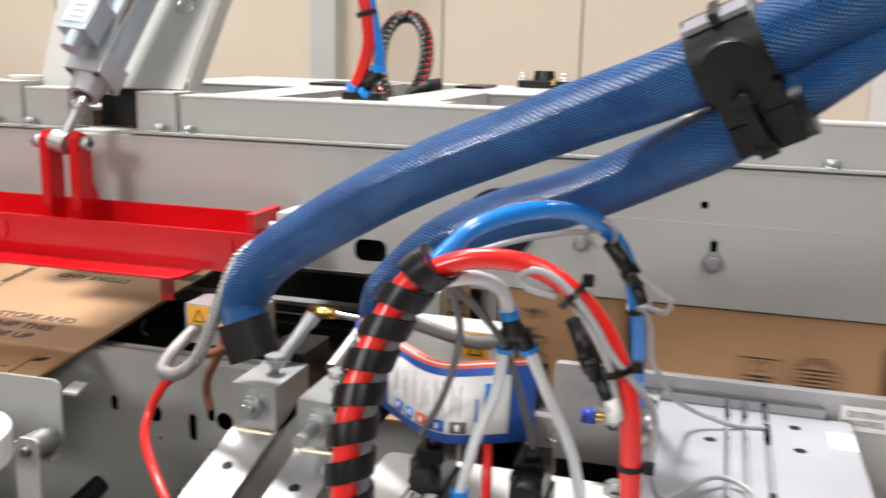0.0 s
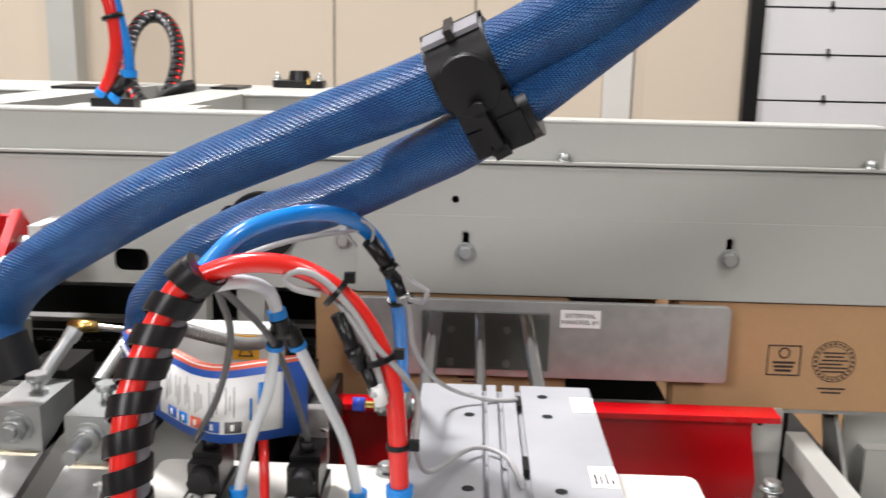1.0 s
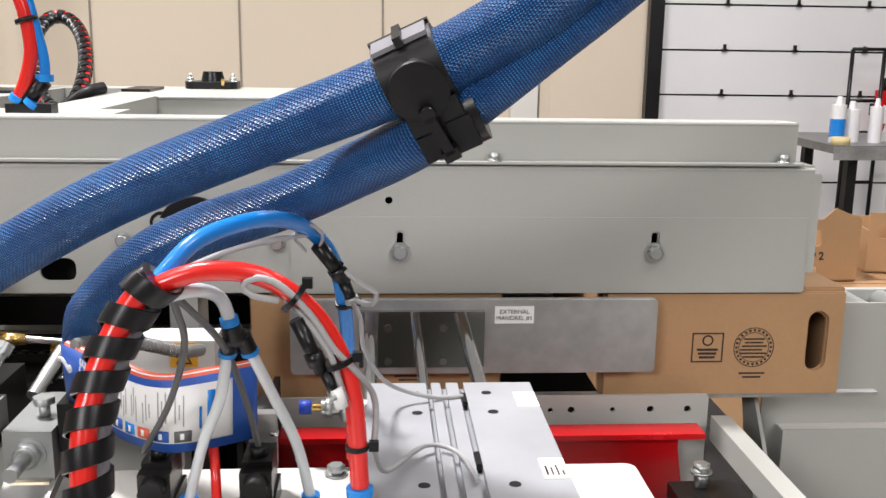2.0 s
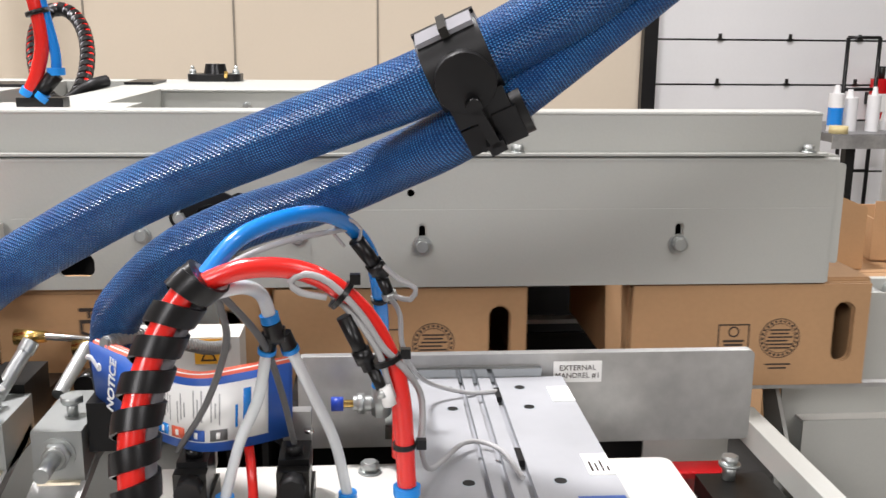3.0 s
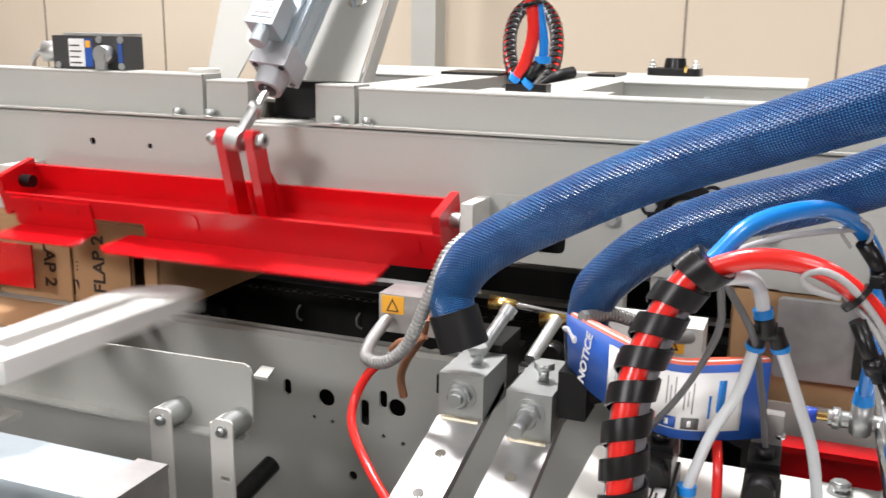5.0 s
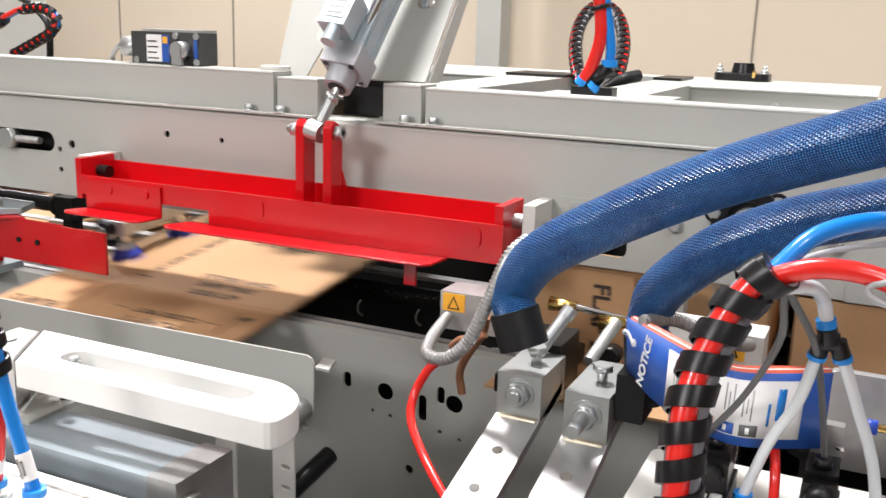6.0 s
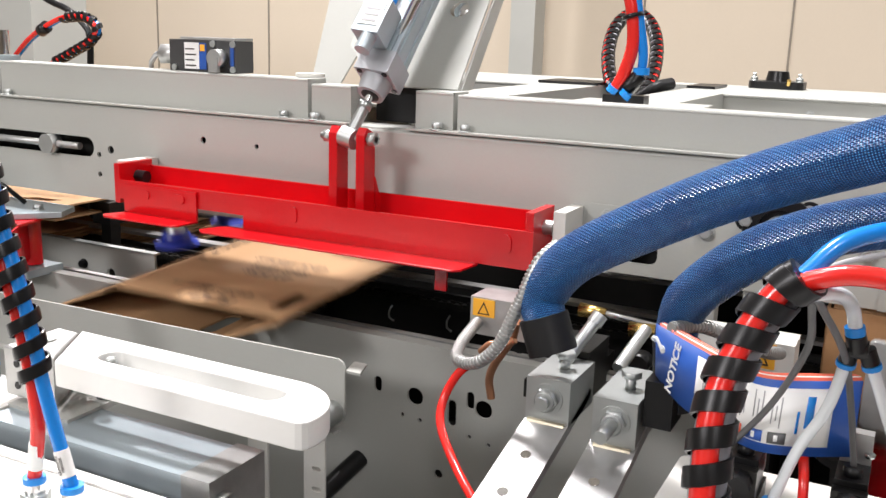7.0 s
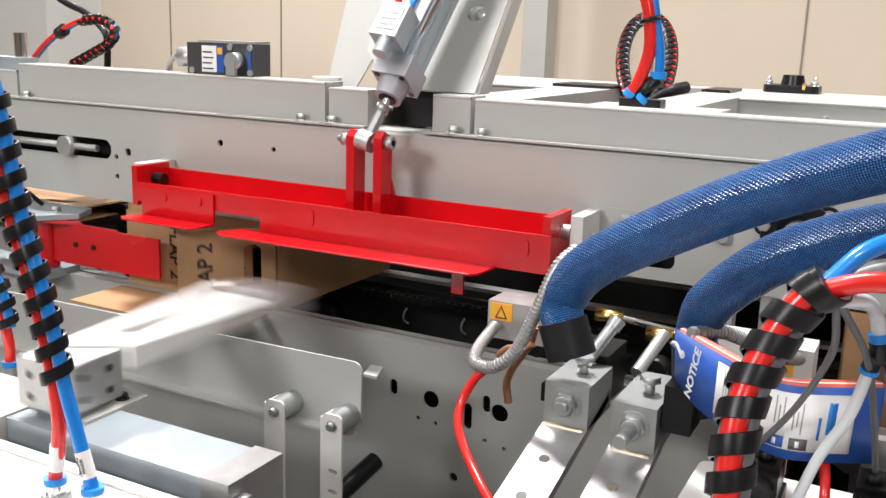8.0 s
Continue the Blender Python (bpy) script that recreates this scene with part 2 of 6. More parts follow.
def spiral(bm, pts, radius, pitch, width, thick=0.0022, phase=0.0, seg_len=0.0):
    """A flat band wound round a path."""
    fr = frames_along(pts)
    s, prev, ring = 0.0, None, None
    n = len(pts)
    for i in range(n - 1):
        seglen = (pts[i + 1] - pts[i]).length
        steps = max(1, int(seglen / pitch * 18))
        for k in range(steps):
            f = k / steps
            p = pts[i].lerp(pts[i + 1], f)
            t, a, b = fr[i]
            an = phase + 2 * math.pi * (s + f * seglen) / pitch
            d = a * math.cos(an) + b * math.sin(an)
            q = []
            for off, rr in ((-0.5, radius - 0.001), (-0.47, radius + thick), (0.0, radius + thick * 1.25), (0.47, radius + thick), (0.5, radius - 0.001)):
                q.append(bm.verts.new(p + d * rr + t * (off * width)))
            if prev:
                for j in range(4):
                    bm.faces.new((prev[j], prev[j + 1], q[j + 1], q[j])).smooth = True
            prev = q
        s += seglen
    return bm


def plate(bm, outline, holes, thick, m=None):
    """A flat plate in the plane x, y with real holes, thickness upwards."""
    edges = []
    for loop in [outline] + list(holes):
        vs = [bm.verts.new((x, y, 0)) for x, y in loop]
        edges += [bm.edges.new((vs[i], vs[(i + 1) % len(vs)])) for i in range(len(vs))]
    old = set(bm.faces)
    r = bmesh.ops.triangle_fill(bm, use_beauty=True, use_dissolve=False, edges=edges)
    faces = [g for g in r["geom"] if isinstance(g, bmesh.types.BMFace)]
    r = bmesh.ops.extrude_face_region(bm, geom=faces)
    moved = [g for g in r["geom"] if isinstance(g, bmesh.types.BMVert)]
    bmesh.ops.translate(bm, vec=(0, 0, thick), verts=moved)
    if m is not None:
        vs = {v for f in bm.faces if f not in old for v in f.verts}
        bmesh.ops.transform(bm, matrix=m, verts=list(vs))
    return bm


def rect(x0, x1, y0, y1, r=0.0, n=4):
    if not r:
        return [(x0, y0), (x1, y0), (x1, y1), (x0, y1)]
    out = []
    for cx, cy, a in ((x1 - r, y0 + r, -90), (x1 - r, y1 - r, 0), (x0 + r, y1 - r, 90), (x0 + r, y0 + r, 180)):
        for k in range(n + 1):
            an = radians(a + 90 * k / n)
            out.append((cx + r * math.cos(an), cy + r * math.sin(an)))
    return out


def disc(cx, cy, r, n=14):
    return [(cx + r * math.cos(2 * math.pi * k / n), cy + r * math.sin(2 * math.pi * k / n)) for k in range(n)]


def vslot(cx, cy, w, h, n=6):
    return rect(cx - w / 2, cx + w / 2, cy - h / 2, cy + h / 2, min(w, h) / 2 - 0.0001, n)


FRONT = Matrix(((1, 0, 0, 0), (0, 0, 1, 0), (0, 1, 0, 0), (0, 0, 0, 1)))  # plate's x, y -> world x, z; thickness -> y


def hexbolt(parent, p, axis, across=0.016, high=0.007, shank=0.0, washer=True, name="bolt", nut=False, mtl=None):
    """A hexagon head with washer on a face whose outward normal is axis."""
    bm = B()
    p, ax = Vector(p), Vector(axis).normalized()
    if washer:
        cyl(bm, p - ax * 0.001, p + ax * 0.0022, across * 0.72, 18)
    cyl(bm, p + ax * 0.002, p + ax * (0.002 + high), across * 0.577, 6)
    cyl(bm, p + ax * (0.002 + high), p + ax * (0.003 + high), across * 0.5, 12, across * 0.42)
    if shank:
        cyl(bm, p + ax * (0.002 + high), p + ax * (0.002 + high + shank), across * 0.3, 12)
    return part(name, bm, mtl or ZINC, parent, smooth=False)


def text_on(body, m, size, material, parent, name="print", align="CENTER", depth=0.0003, bold=0.0, space=1.0):
    cu = bpy.data.curves.new(name, "FONT")
    cu.body, cu.size, cu.align_x, cu.align_y, cu.extrude, cu.offset, cu.space_line = body, size, align, "CENTER", depth, bold, space
    tmp = bpy.data.objects.new(name, cu)
    scene.collection.objects.link(tmp)
    me = bpy.data.meshes.new_from_object(tmp.evaluated_get(bpy.context.evaluated_depsgraph_get()))
    bpy.data.objects.remove(tmp)
    me.materials.append(material)
    ob = new(name, me)
    ob.parent = parent
    if not parent.get("own_space"):
        ob.matrix_parent_inverse = place_of(parent).inverted()
    ob.matrix_basis = m
    return ob


def facing(x, y, z, rz=0.0):
    """Pose for writing on a face that looks towards -y."""
    return pose(x, y, z, 90, 0, rz)


# ---- hall ----
def setting(name, bm, material, label, category, bevel=0.0):
    return tagged(part(name, bm, material, None, "", bevel), label, category, "", "structure")


setting("floor", box(B(), -14, 14, -12, 8, -0.1, 0), FLOORM, "sealed grey concrete hall floor", "floor")
wall_back = setting("wall_back", box(B(), -14, 1.36, 8, 8.2, 0, 6.5), WALLM, "cream panelled hall wall with dark joints", "wall")
setting("wall_back_end", box(B(), 4.35, 14, 8, 8.2, 0, 6.5), PALE, "pale grey hall wall beside the door", "wall")
setting("wall_over_door", box(B(), 1.36, 4.35, 8, 8.2, 3.6, 6.5), WALLM, "cream hall wall over the door", "wall")
setting("wall_left", box(B(), -14.2, -14, -12, 8.2, 0, 6.5), WALLM, "cream hall side wall", "wall")
setting("wall_right", box(B(), 14, 14.2, -12, 8.2, 0, 6.5), WALLM, "cream hall side wall", "wall")
setting("wall_front", box(B(), -14.2, 14.2, -12.2, -12, 0, 6.5), WALLM, "cream hall wall behind the machine", "wall")
setting("ceiling", box(B(), -14.2, 14.2, -12.2, 8.2, 6.5, 6.7), PALE, "pale hall ceiling", "ceiling")
JOINT = mat("wall_joint_strip", (0.22, 0.19, 0.15), 0.6, 0, 0.05, 60, 0.1, 5, 0)
for x in (1.272, -0.015, -1.155, -2.32, -3.47, -4.78, -6.13, -7.6, -9.05, -10.5, -11.95):
    part("panel_joint", box(B(), x - 0.008, x + 0.008, 7.992, 8.0, 0, 6.5), JOINT, wall_back)
setting("trim_door_side", box(B(), 1.034, 1.258, 7.96, 8.0, 0, 3.6), PALE, "pale trim strip beside the wall panels", "trim")
setting("door_jamb", box(B(), 2.145, 2.26, 7.90, 8.02, 0, 3.6), BLACK, "black rubber seal of the dock door", "door frame")
setting("wall_pier", box(B(), 1.36, 2.145, 7.99, 8.2, 0, 3.6), WALLM, "cream wall strip beside the dock door", "wall")
door_1 = thing("door_1", "white sectional dock door with black joints", "door", kind="structure", at=pose(3.3, 8.06, 0))
z = 0.06
while z < 3.5:
    panel = part("door_panel", box(B(), 2.26, 4.35, 8.03, 8.07, z, z + 0.352), DOORW, door_1, bevel=0.006)
    part("joint", box(B(), 2.26, 4.35, 8.034, 8.06, z + 0.353, z + 0.368), BLACK, door_1)
    for hx in (2.82, 3.42, 4.02):
        bm = box(B(), hx - 0.022, hx + 0.022, 8.005, 8.03, z + 0.352, z + 0.372)
        box(bm, hx - 0.011, hx + 0.011, 8.01, 8.03, z + 0.372, z + 0.41)
        part("hinge", bm, CHAIN, door_1, bevel=0.003)
    z += 0.368
post = tagged(part("hall_post", box(B(), -3.25, -3.04, 7.4, 7.62, 0, 6.4), GREY, None, bevel=0.01), "pale painted square steel post before the wall", "post", "", "structure")


# ---- machine frame ----
def plate_front(outline, holes, y, thick):
    return plate(B(), outline, holes, thick, Matrix.Translation((0, y, 0)) @ FRONT)


beam = thing("upper_beam", "grey painted upper side beam of the case erector", "machine beam", at=pose(-0.5, 1.5, 1.185))
holes = [disc(-1.307, 1.324, 0.0065), disc(-1.185, 1.322, 0.0048), disc(-1.54, 1.287, 0.008), disc(-0.016, 1.3215, 0.0055),
         disc(-1.572, 1.275, 0.0055), disc(-1.572, 1.236, 0.0055), rect(-2.05, -1.585, 1.268, 1.307, 0.019),
         rect(-0.505, -0.455, 1.205, 1.238, 0.012), vslot(0.0, 1.2655, 0.009, 0.020), vslot(0.37, 1.2655, 0.009, 0.020), disc(-0.292, 1.278, 0.045, 24)]
part("web", plate_front(rect(-3.2, 0.600, 1.187, 1.3685), holes, 1.463, 0.005), GREY, beam)
lowholes = [vslot(0.0, 1.2575, 0.014, 0.042), vslot(0.37, 1.2575, 0.014, 0.042)]
part("lower_plate", plate_front(rect(-0.155, 0.596, 1.186, 1.298), lowholes, 1.4605, 0.0025), GREY, beam)
part("ledge", box(B(), -3.2, 0.602, 1.4685, 1.54, 1.3690, 1.3735), GREY, beam)
part("rounded_top", cyl(B(), (-3.2, 1.4668, 1.3668), (0.600, 1.4668, 1.3668), 0.0042, 12), GREY, beam, smooth=True)
part("bottom_flange", box(B(), -3.2, 0.598, 1.468, 1.52, 1.187, 1.192), GREY, beam)
endcap = part("end_plate", plate_front(rect(-0.006, 0.006, 1.215, 1.362, 0.004), [], 0, 0.17), GREY, beam)
endcap.matrix_basis = pose(0.607, 1.466, 0)
hexbolt(beam, (0.612, 1.50, 1.345), (1, 0, 0), 0.012, 0.006)
for bx in (0.0, 0.37):
    hexbolt(beam, (bx, 1.4605, 1.247), (0, -1, 0), 0.020, 0.009)
for bx, bz in ((-0.174, 1.259), (-0.388, 1.264), (-0.533, 1.270)):
    hexbolt(beam, (bx, 1.4625, bz), (0, -1, 0), 0.017, 0.007)
part("backing_patch", plate_front(rect(-0.565, -0.497, 1.243, 1.288, 0.006), [], 1.4610, 0.002), GREY, beam)
part("threaded_rod", cyl(B(), (-2.05, 1.46, 1.288), (-1.62, 1.46, 1.288), 0.007), GALV, beam)
part("clamp_knob", cyl(B(), (-1.70, 1.445, 1.288), (-1.70, 1.47, 1.288), 0.02), ZINC, beam)
# Added near-black sheet that keeps the beam's holes dark.
part("hole_shade_sheet", box(B(), -3.15, 0.58, 1.515, 1.520, 1.195, 1.366), DARK, beam)


def cover(name, x0, x1, z1):
    c = thing(name, "grey sheet metal top cover screwed to the beam", "cover", "top covers", at=pose((x0 + x1) / 2, 1.5, 1.374))
    part("top_sheet", box(B(), x0, x1, 1.4795, 1.535, z1 - 0.003, z1), GREY, c)
    part("front_sheet", box(B(), x0, x1, 1.4795, 1.4825, 1.3775, z1 - 0.003), GREY, c)
    part("end_sheet", box(B(), x0, x0 + 0.003, 1.4825, 1.535, 1.3775, z1 - 0.003), GREY, c)
    part("end_sheet", box(B(), x1 - 0.003, x1, 1.4825, 1.535, 1.3775, z1 - 0.003), GREY, c)
    part("back_sheet", box(B(), x0 + 0.003, x1 - 0.003, 1.5315, 1.5345, 1.3775, z1 - 0.003), GREY, c)
    part("flange", box(B(), x0 - 0.006, x1 + 0.004, 1.4585, 1.4790, 1.3740, 1.3775), GREY, c, bevel=0.001)
    part("rounded_edge", cyl(B(), (x0, 1.4815, z1 - 0.0025), (x1, 1.4815, z1 - 0.0025), 0.003, 10), GREY, c, smooth=True)
    return c


cov = cover("top_cover", -0.797, 0.577, 1.434)
for sx in (-0.778, -0.31, 0.134, 0.556):
    hexbolt(cov, (sx, 1.4690, 1.3775), (0, 0, 1), 0.0145, 0.0085)
cov = cover("top_cover", -1.078, -0.998, 1.437)
hexbolt(cov, (-1.065, 1.4690, 1.3775), (0, 0, 1), 0.017, 0.009)
cov = cover("top_cover", -0.873, -0.805, 1.437)
hexbolt(cov, (-0.828, 1.4690, 1.3775), (0, 0, 1), 0.017, 0.009)
cov = cover("top_cover", -1.86, -1.086, 1.445)
for sx in (-1.13, -1.83):
    hexbolt(cov, (sx, 1.4690, 1.3775), (0, 0, 1), 0.0145, 0.0085)
cov = cover("top_cover", -3.2, -1.868, 1.43)
# Added black sheet in place of the shade in the gap between the covers.
part("gap_shade_sheet", box(B(), -0.996, -0.875, 1.56, 1.57, 1.375, 1.45), BLACK, beam)

deck = thing("machine_deck", "pale grey steel top deck with a recessed opening", "machine frame", at=pose(-0.8, 2.5, 1.3))
for x0, x1, y0, y1 in ((-1.60, -0.98, 2.72, 3.25), (-0.98, -0.76, 3.10, 3.25), (-0.76, -0.16, 2.72, 3.25), (-1.14, -0.98, 1.66, 2.72), (-0.76, -0.62, 1.66, 2.72)):
    part("deck_plate", box(B(), x0, x1, y0, y1, 1.389, 1.395), GREY, deck)
for x0, x1, y0, y1 in ((-0.62, -0.16, 2.72, 2.726), (-0.626, -0.62, 1.72, 2.72), (-0.16, -0.154, 1.72, 2.726), (-1.60, -1.14, 2.72, 2.726), (-1.14, -1.134, 1.72, 2.72),
                       (-0.986, -0.98, 1.66, 3.10), (-0.76, -0.754, 1.66, 3.10), (-0.98, -0.76, 3.10, 3.106)):
    part("recess_wall", box(B(), x0, x1, y0, y1, 1.22, 1.3888), GREY, deck)
for xa, xb in ((-0.62, -0.16), (-1.60, -1.14)):
    part("rounded_lip", cyl(B(), (xa, 2.722, 1.3905), (xb, 2.722, 1.3905), 0.006, 10), GREY, deck, smooth=True)
part("black_strip", box(B(), -1.16, -0.98, 2.75, 2.92, 1.3955, 1.403), BLACK, deck, "black rubber strip", bevel=0.002)
part("black_strip", box(B(), -0.76, -0.68, 2.90, 3.08, 1.3955, 1.403), BLACK, deck, "black rubber strip", bevel=0.002)
part("rear_tray", box(B(), -0.70, 0.5, 1.62, 2.7, 1.20, 1.21), GREY, deck)
hexbolt(deck, (-0.40, 2.72, 1.352), (0, -1, 0), 0.016, 0.008)

bearing = thing("flange_bearing", "black cast flange bearing bolted to the deck", "bearing", at=pose(-0.547, 3.158, 1.395))
part("housing", plate(B(), rect(-0.627, -0.467, 3.10, 3.216, 0.03), [], 0.022, pose(0, 0, 1.3955)), BLACK, bearing, bevel=0.004)
part("hub", cyl(B(), (-0.547, 3.158, 1.417), (-0.547, 3.158, 1.447), 0.036, 24, 0.030), BLACK, bearing, smooth=True)
for sx in (-0.612, -0.482):
    hexbolt(bearing, (sx, 3.135, 1.4175), (0, 0, 1), 0.018, 0.01, 0.012)
part("grease_nipple", cyl(B(), (-0.508, 3.095, 1.41), (-0.505, 3.085, 1.424), 0.006, 10), BRASS, bearing, smooth=True)

rail = thing("lower_side_rail", "grey painted lower side rail with slots and holes", "machine rail", at=pose(-0.8, 1.44, 0.7))
holes = [vslot(-0.911, 0.938, 0.015, 0.028), disc(-0.838, 0.930, 0.0155, 18), vslot(-0.768, 0.915, 0.016, 0.046), vslot(-0.735, 0.944, 0.014, 0.03),
         disc(-0.711, 0.933, 0.0155, 18), disc(-0.862, 0.892, 0.004), disc(-0.828, 0.889, 0.004), disc(-0.735, 0.88, 0.004), disc(-0.70, 0.873, 0.004), disc(-0.79, 0.80, 0.008)]
part("plate", plate_front(rect(-2.6, -0.302, 0.60, 1.024, 0.006), holes, 1.437, 0.005), GREY, rail)
part("top_lip", box(B(), -2.6, -0.310, 1.442, 1.462, 1.020, 1.024), GREY, rail)
strip = thing("hole_strip", "grey steel strip with a row of holes under the cartons", "machine rail", at=pose(0, 1.44, 1.0))
hs = [disc(hx, 1.0135, hr) for hx, hr in ((0.253, 0.0055), (0.222, 0.004), (0.315, 0.004), (0.372, 0.0055), (0.428, 0.0055), (0.16, 0.0055), (0.06, 0.0055))]
part("plate", plate_front(rect(-0.30, 0.459, 0.970, 1.036, 0.004), hs, 1.437, 0.005), GREY, strip)
part("cross_web", box(B(), 0.33, 0.46, 1.442, 1.448, 0.55, 0.97), GREY, strip)

bed = thing("conveyor_bed", "near-black conveyor bed and backing inside the machine", "conveyor", at=pose(-1, 1.8, 0.6))
# Bed and webs carry the machine's inner shade in their near-black colour.
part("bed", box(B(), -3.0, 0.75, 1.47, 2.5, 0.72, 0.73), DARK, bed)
# Added backing sheet, coloured near-black for the dark depth behind the cartons.
part("dark_backing", box(B(), -3.0, 0.62, 2.5, 2.52, 0.72, 1.36), DARK, bed)
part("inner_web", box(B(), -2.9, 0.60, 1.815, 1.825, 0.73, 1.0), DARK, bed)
for tx in (-0.961, -1.10, -0.62, -0.42):
    part("lug_tab", tube(B(), [(tx, 1.812, 0.956), (tx - 0.004, 1.806, 0.946), (tx - 0.004, 1.806, 0.930), (tx + 0.004, 1.812, 0.922)], 0.0022, 8), GALV, bed, "small bright wire tab", smooth=True)
part("idler_roller", cyl(B(), (-1.305, 1.775, 0.906), (-1.305, 1.8148, 0.906), 0.042, 26), BLACK, bed, bevel=0.004)
part("idler_hub", cyl(B(), (-1.305, 1.768, 0.906), (-1.305, 1.775, 0.906), 0.014, 18), CHAIN, bed, smooth=True)
part("slide_rail", box(B(), -2.8, 0.74, 1.83, 1.86, 1.0135, 1.0215), GALV, bed, "bright worn steel slide rail")
part("slide_rail", box(B(), -2.8, 0.74, 2.10, 2.13, 1.012, 1.020), GALV, bed)
part("slide_rail", box(B(), -2.8, 0.74, 1.475, 1.49, 1.016, 1.0225), GALV, bed)
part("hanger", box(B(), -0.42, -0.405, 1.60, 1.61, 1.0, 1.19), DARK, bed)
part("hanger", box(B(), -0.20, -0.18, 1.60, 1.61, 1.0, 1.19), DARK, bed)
part("hanger_block", box(B(), -0.33, -0.29, 1.47, 1.55, 1.05, 1.186), GREY, bed, bevel=0.003)
infeed = thing("infeed_side_plate", "grey infeed side plate with two black bolts", "machine rail", at=pose(-1.9, 1.6, 0.73))
part("plate", plate_front(rect(-2.35, -1.57, 0.7305, 1.044, 0.004), [disc(-1.70, 0.985, 0.012)], 1.60, 0.006), GREY, infeed)
part("top_strip", box(B(), -2.35, -1.565, 1.594, 1.612, 1.0445, 1.0485), ZINC, infeed, "bright worn top strip")
for bz in (0.997, 0.962):
    hexbolt(infeed, (-1.782, 1.60, bz), (0, -1, 0), 0.016, 0.008, mtl=BLACK)
shaft = thing("feed_shaft", "black feed shaft with a coupling under the beam", "shaft", at=pose(-2.2, 1.71, 1.098))
part("shaft", cyl(B(), (-3.1, 1.71, 1.098), (-1.84, 1.71, 1.098), 0.019, 20), BLACK, shaft, smooth=True)
part("collar", cyl(B(), (-1.855, 1.71, 1.098), (-1.845, 1.71, 1.098), 0.027, 16), CHAIN, shaft, bevel=0.001)
part("coupling", box(B(), -1.84, -1.785, 1.685, 1.74, 1.07, 1.122), BLACK, shaft, bevel=0.003)
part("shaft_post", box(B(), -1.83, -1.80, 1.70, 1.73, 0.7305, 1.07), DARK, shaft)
chain = thing("drive_chain", "black oiled roller chain along the slide rail", "chain", at=pose(-0.9, 1.73, 1.02))
ch = 0
xx = -1.95
while xx < 0.2:
    bm = B()
    for yy in (1.715, 1.733):
        plate(bm, rect(-0.0115, 0.0115, -0.0065, 0.0065, 0.006, 3), [], 0.002, Matrix.Translation((xx, yy, 1.006)) @ FRONT)
    cyl(bm, (xx - 0.008, 1.713, 1.006), (xx - 0.008, 1.737, 1.006), 0.0045, 8)
    if ch == 0:
        link = part("link", bm, CHAIN, chain)
        first = xx
    else:
        bm.free()
        l2 = new("link", link.data)
        l2.parent = chain
        l2.matrix_parent_inverse = link.matrix_parent_inverse
        l2.matrix_basis = pose(xx - first, 0, 0.0015 * (ch % 2))
    ch += 1
    xx += 0.0175
pulley = thing("cam_roller", "steel roller on a black flange behind the beam", "roller", at=pose(-0.289, 1.478, 1.277))
part("flange", cyl(B(), (-0.289, 1.4745, 1.277), (-0.289, 1.487, 1.277), 0.044, 28), BLACK, pulley)
part("cover_ring", plate(B(), disc(0, 0, 0.050, 32), [disc(0, 0, 0.031, 32)], 0.006, Matrix.Translation((-0.289, 1.4560, 1.277)) @ FRONT), BLACK, pulley, "black cast ring", bevel=0.0015)
part("ring", cyl(B(), (-0.289, 1.468, 1.277), (-0.289, 1.476, 1.277), 0.029, 28), RUBBER, pulley, smooth=True)
part("shaft_end", cyl(B(), (-0.289, 1.452, 1.277), (-0.289, 1.47, 1.277), 0.022, 28), ZINC, pulley, "bright turned shaft end", smooth=True)
for dx, dz in ((-0.045, 0.012), (0.036, 0.03)):
    part("flange_ear", cyl(B(), (-0.289 + dx, 1.4615, 1.277 + dz), (-0.289 + dx, 1.4705, 1.277 + dz), 0.016, 18), BLACK, pulley)
    hexbolt(pulley, (-0.289 + dx, 1.4615, 1.277 + dz), (0, -1, 0), 0.015, 0.007)


# ---- hoses and tubes ----
HOSE1 = [(-0.487, 1.10, 1.205), (-0.500, 1.115, 1.234), (-0.465, 1.11, 1.282), (-0.365, 1.07, 1.347), (-0.25, 1.02, 1.408), (-0.137, 0.97, 1.455), (-0.036, 0.935, 1.497), (0.055, 0.92, 1.542), (0.122, 0.91, 1.588), (0.235, 0.90, 1.688), (0.38, 0.89, 1.86)]
HOSE2 = [(-0.348, 1.14, 1.195), (-0.345, 1.14, 1.225), (-0.330, 1.13, 1.260), (-0.272, 1.10, 1.316), (-0.200, 1.07, 1.356), (-0.125, 1.03, 1.388), (-0.053, 0.985, 1.425), (0.0, 0.95, 1.456), (0.055, 0.940, 1.498), (0.110, 0.934, 1.543), (0.172, 0.922, 1.597), (0.280, 0.91, 1.697), (0.43, 0.90, 1.865)]


def hose(pts, r, seed):
    h = thing("heated_hose", "blue braided heated glue hose", "hose", "glue hoses", at=pose(*pts[0]))
    path = smooth_path(pts, 0.008)
    n = len(path)
    rr = [r * (0.86 + 0.14 * min(1, i / 6)) for i in range(n)]
    part("sleeve", sweep(B(), path, rr, 48, wobble=0.028, seed=seed), HOSEBLUE, h, smooth=True)
    return h


h1 = hose(HOSE1, 0.0275, 3)
h2 = hose(HOSE2, 0.0255, 8)
part("end_cuff", cyl(B(), (-0.476, 1.096, 1.176), (-0.492, 1.10, 1.216), 0.0285, 28, 0.0290), RUBBER, h1, "black rubber end cuff", smooth=True)
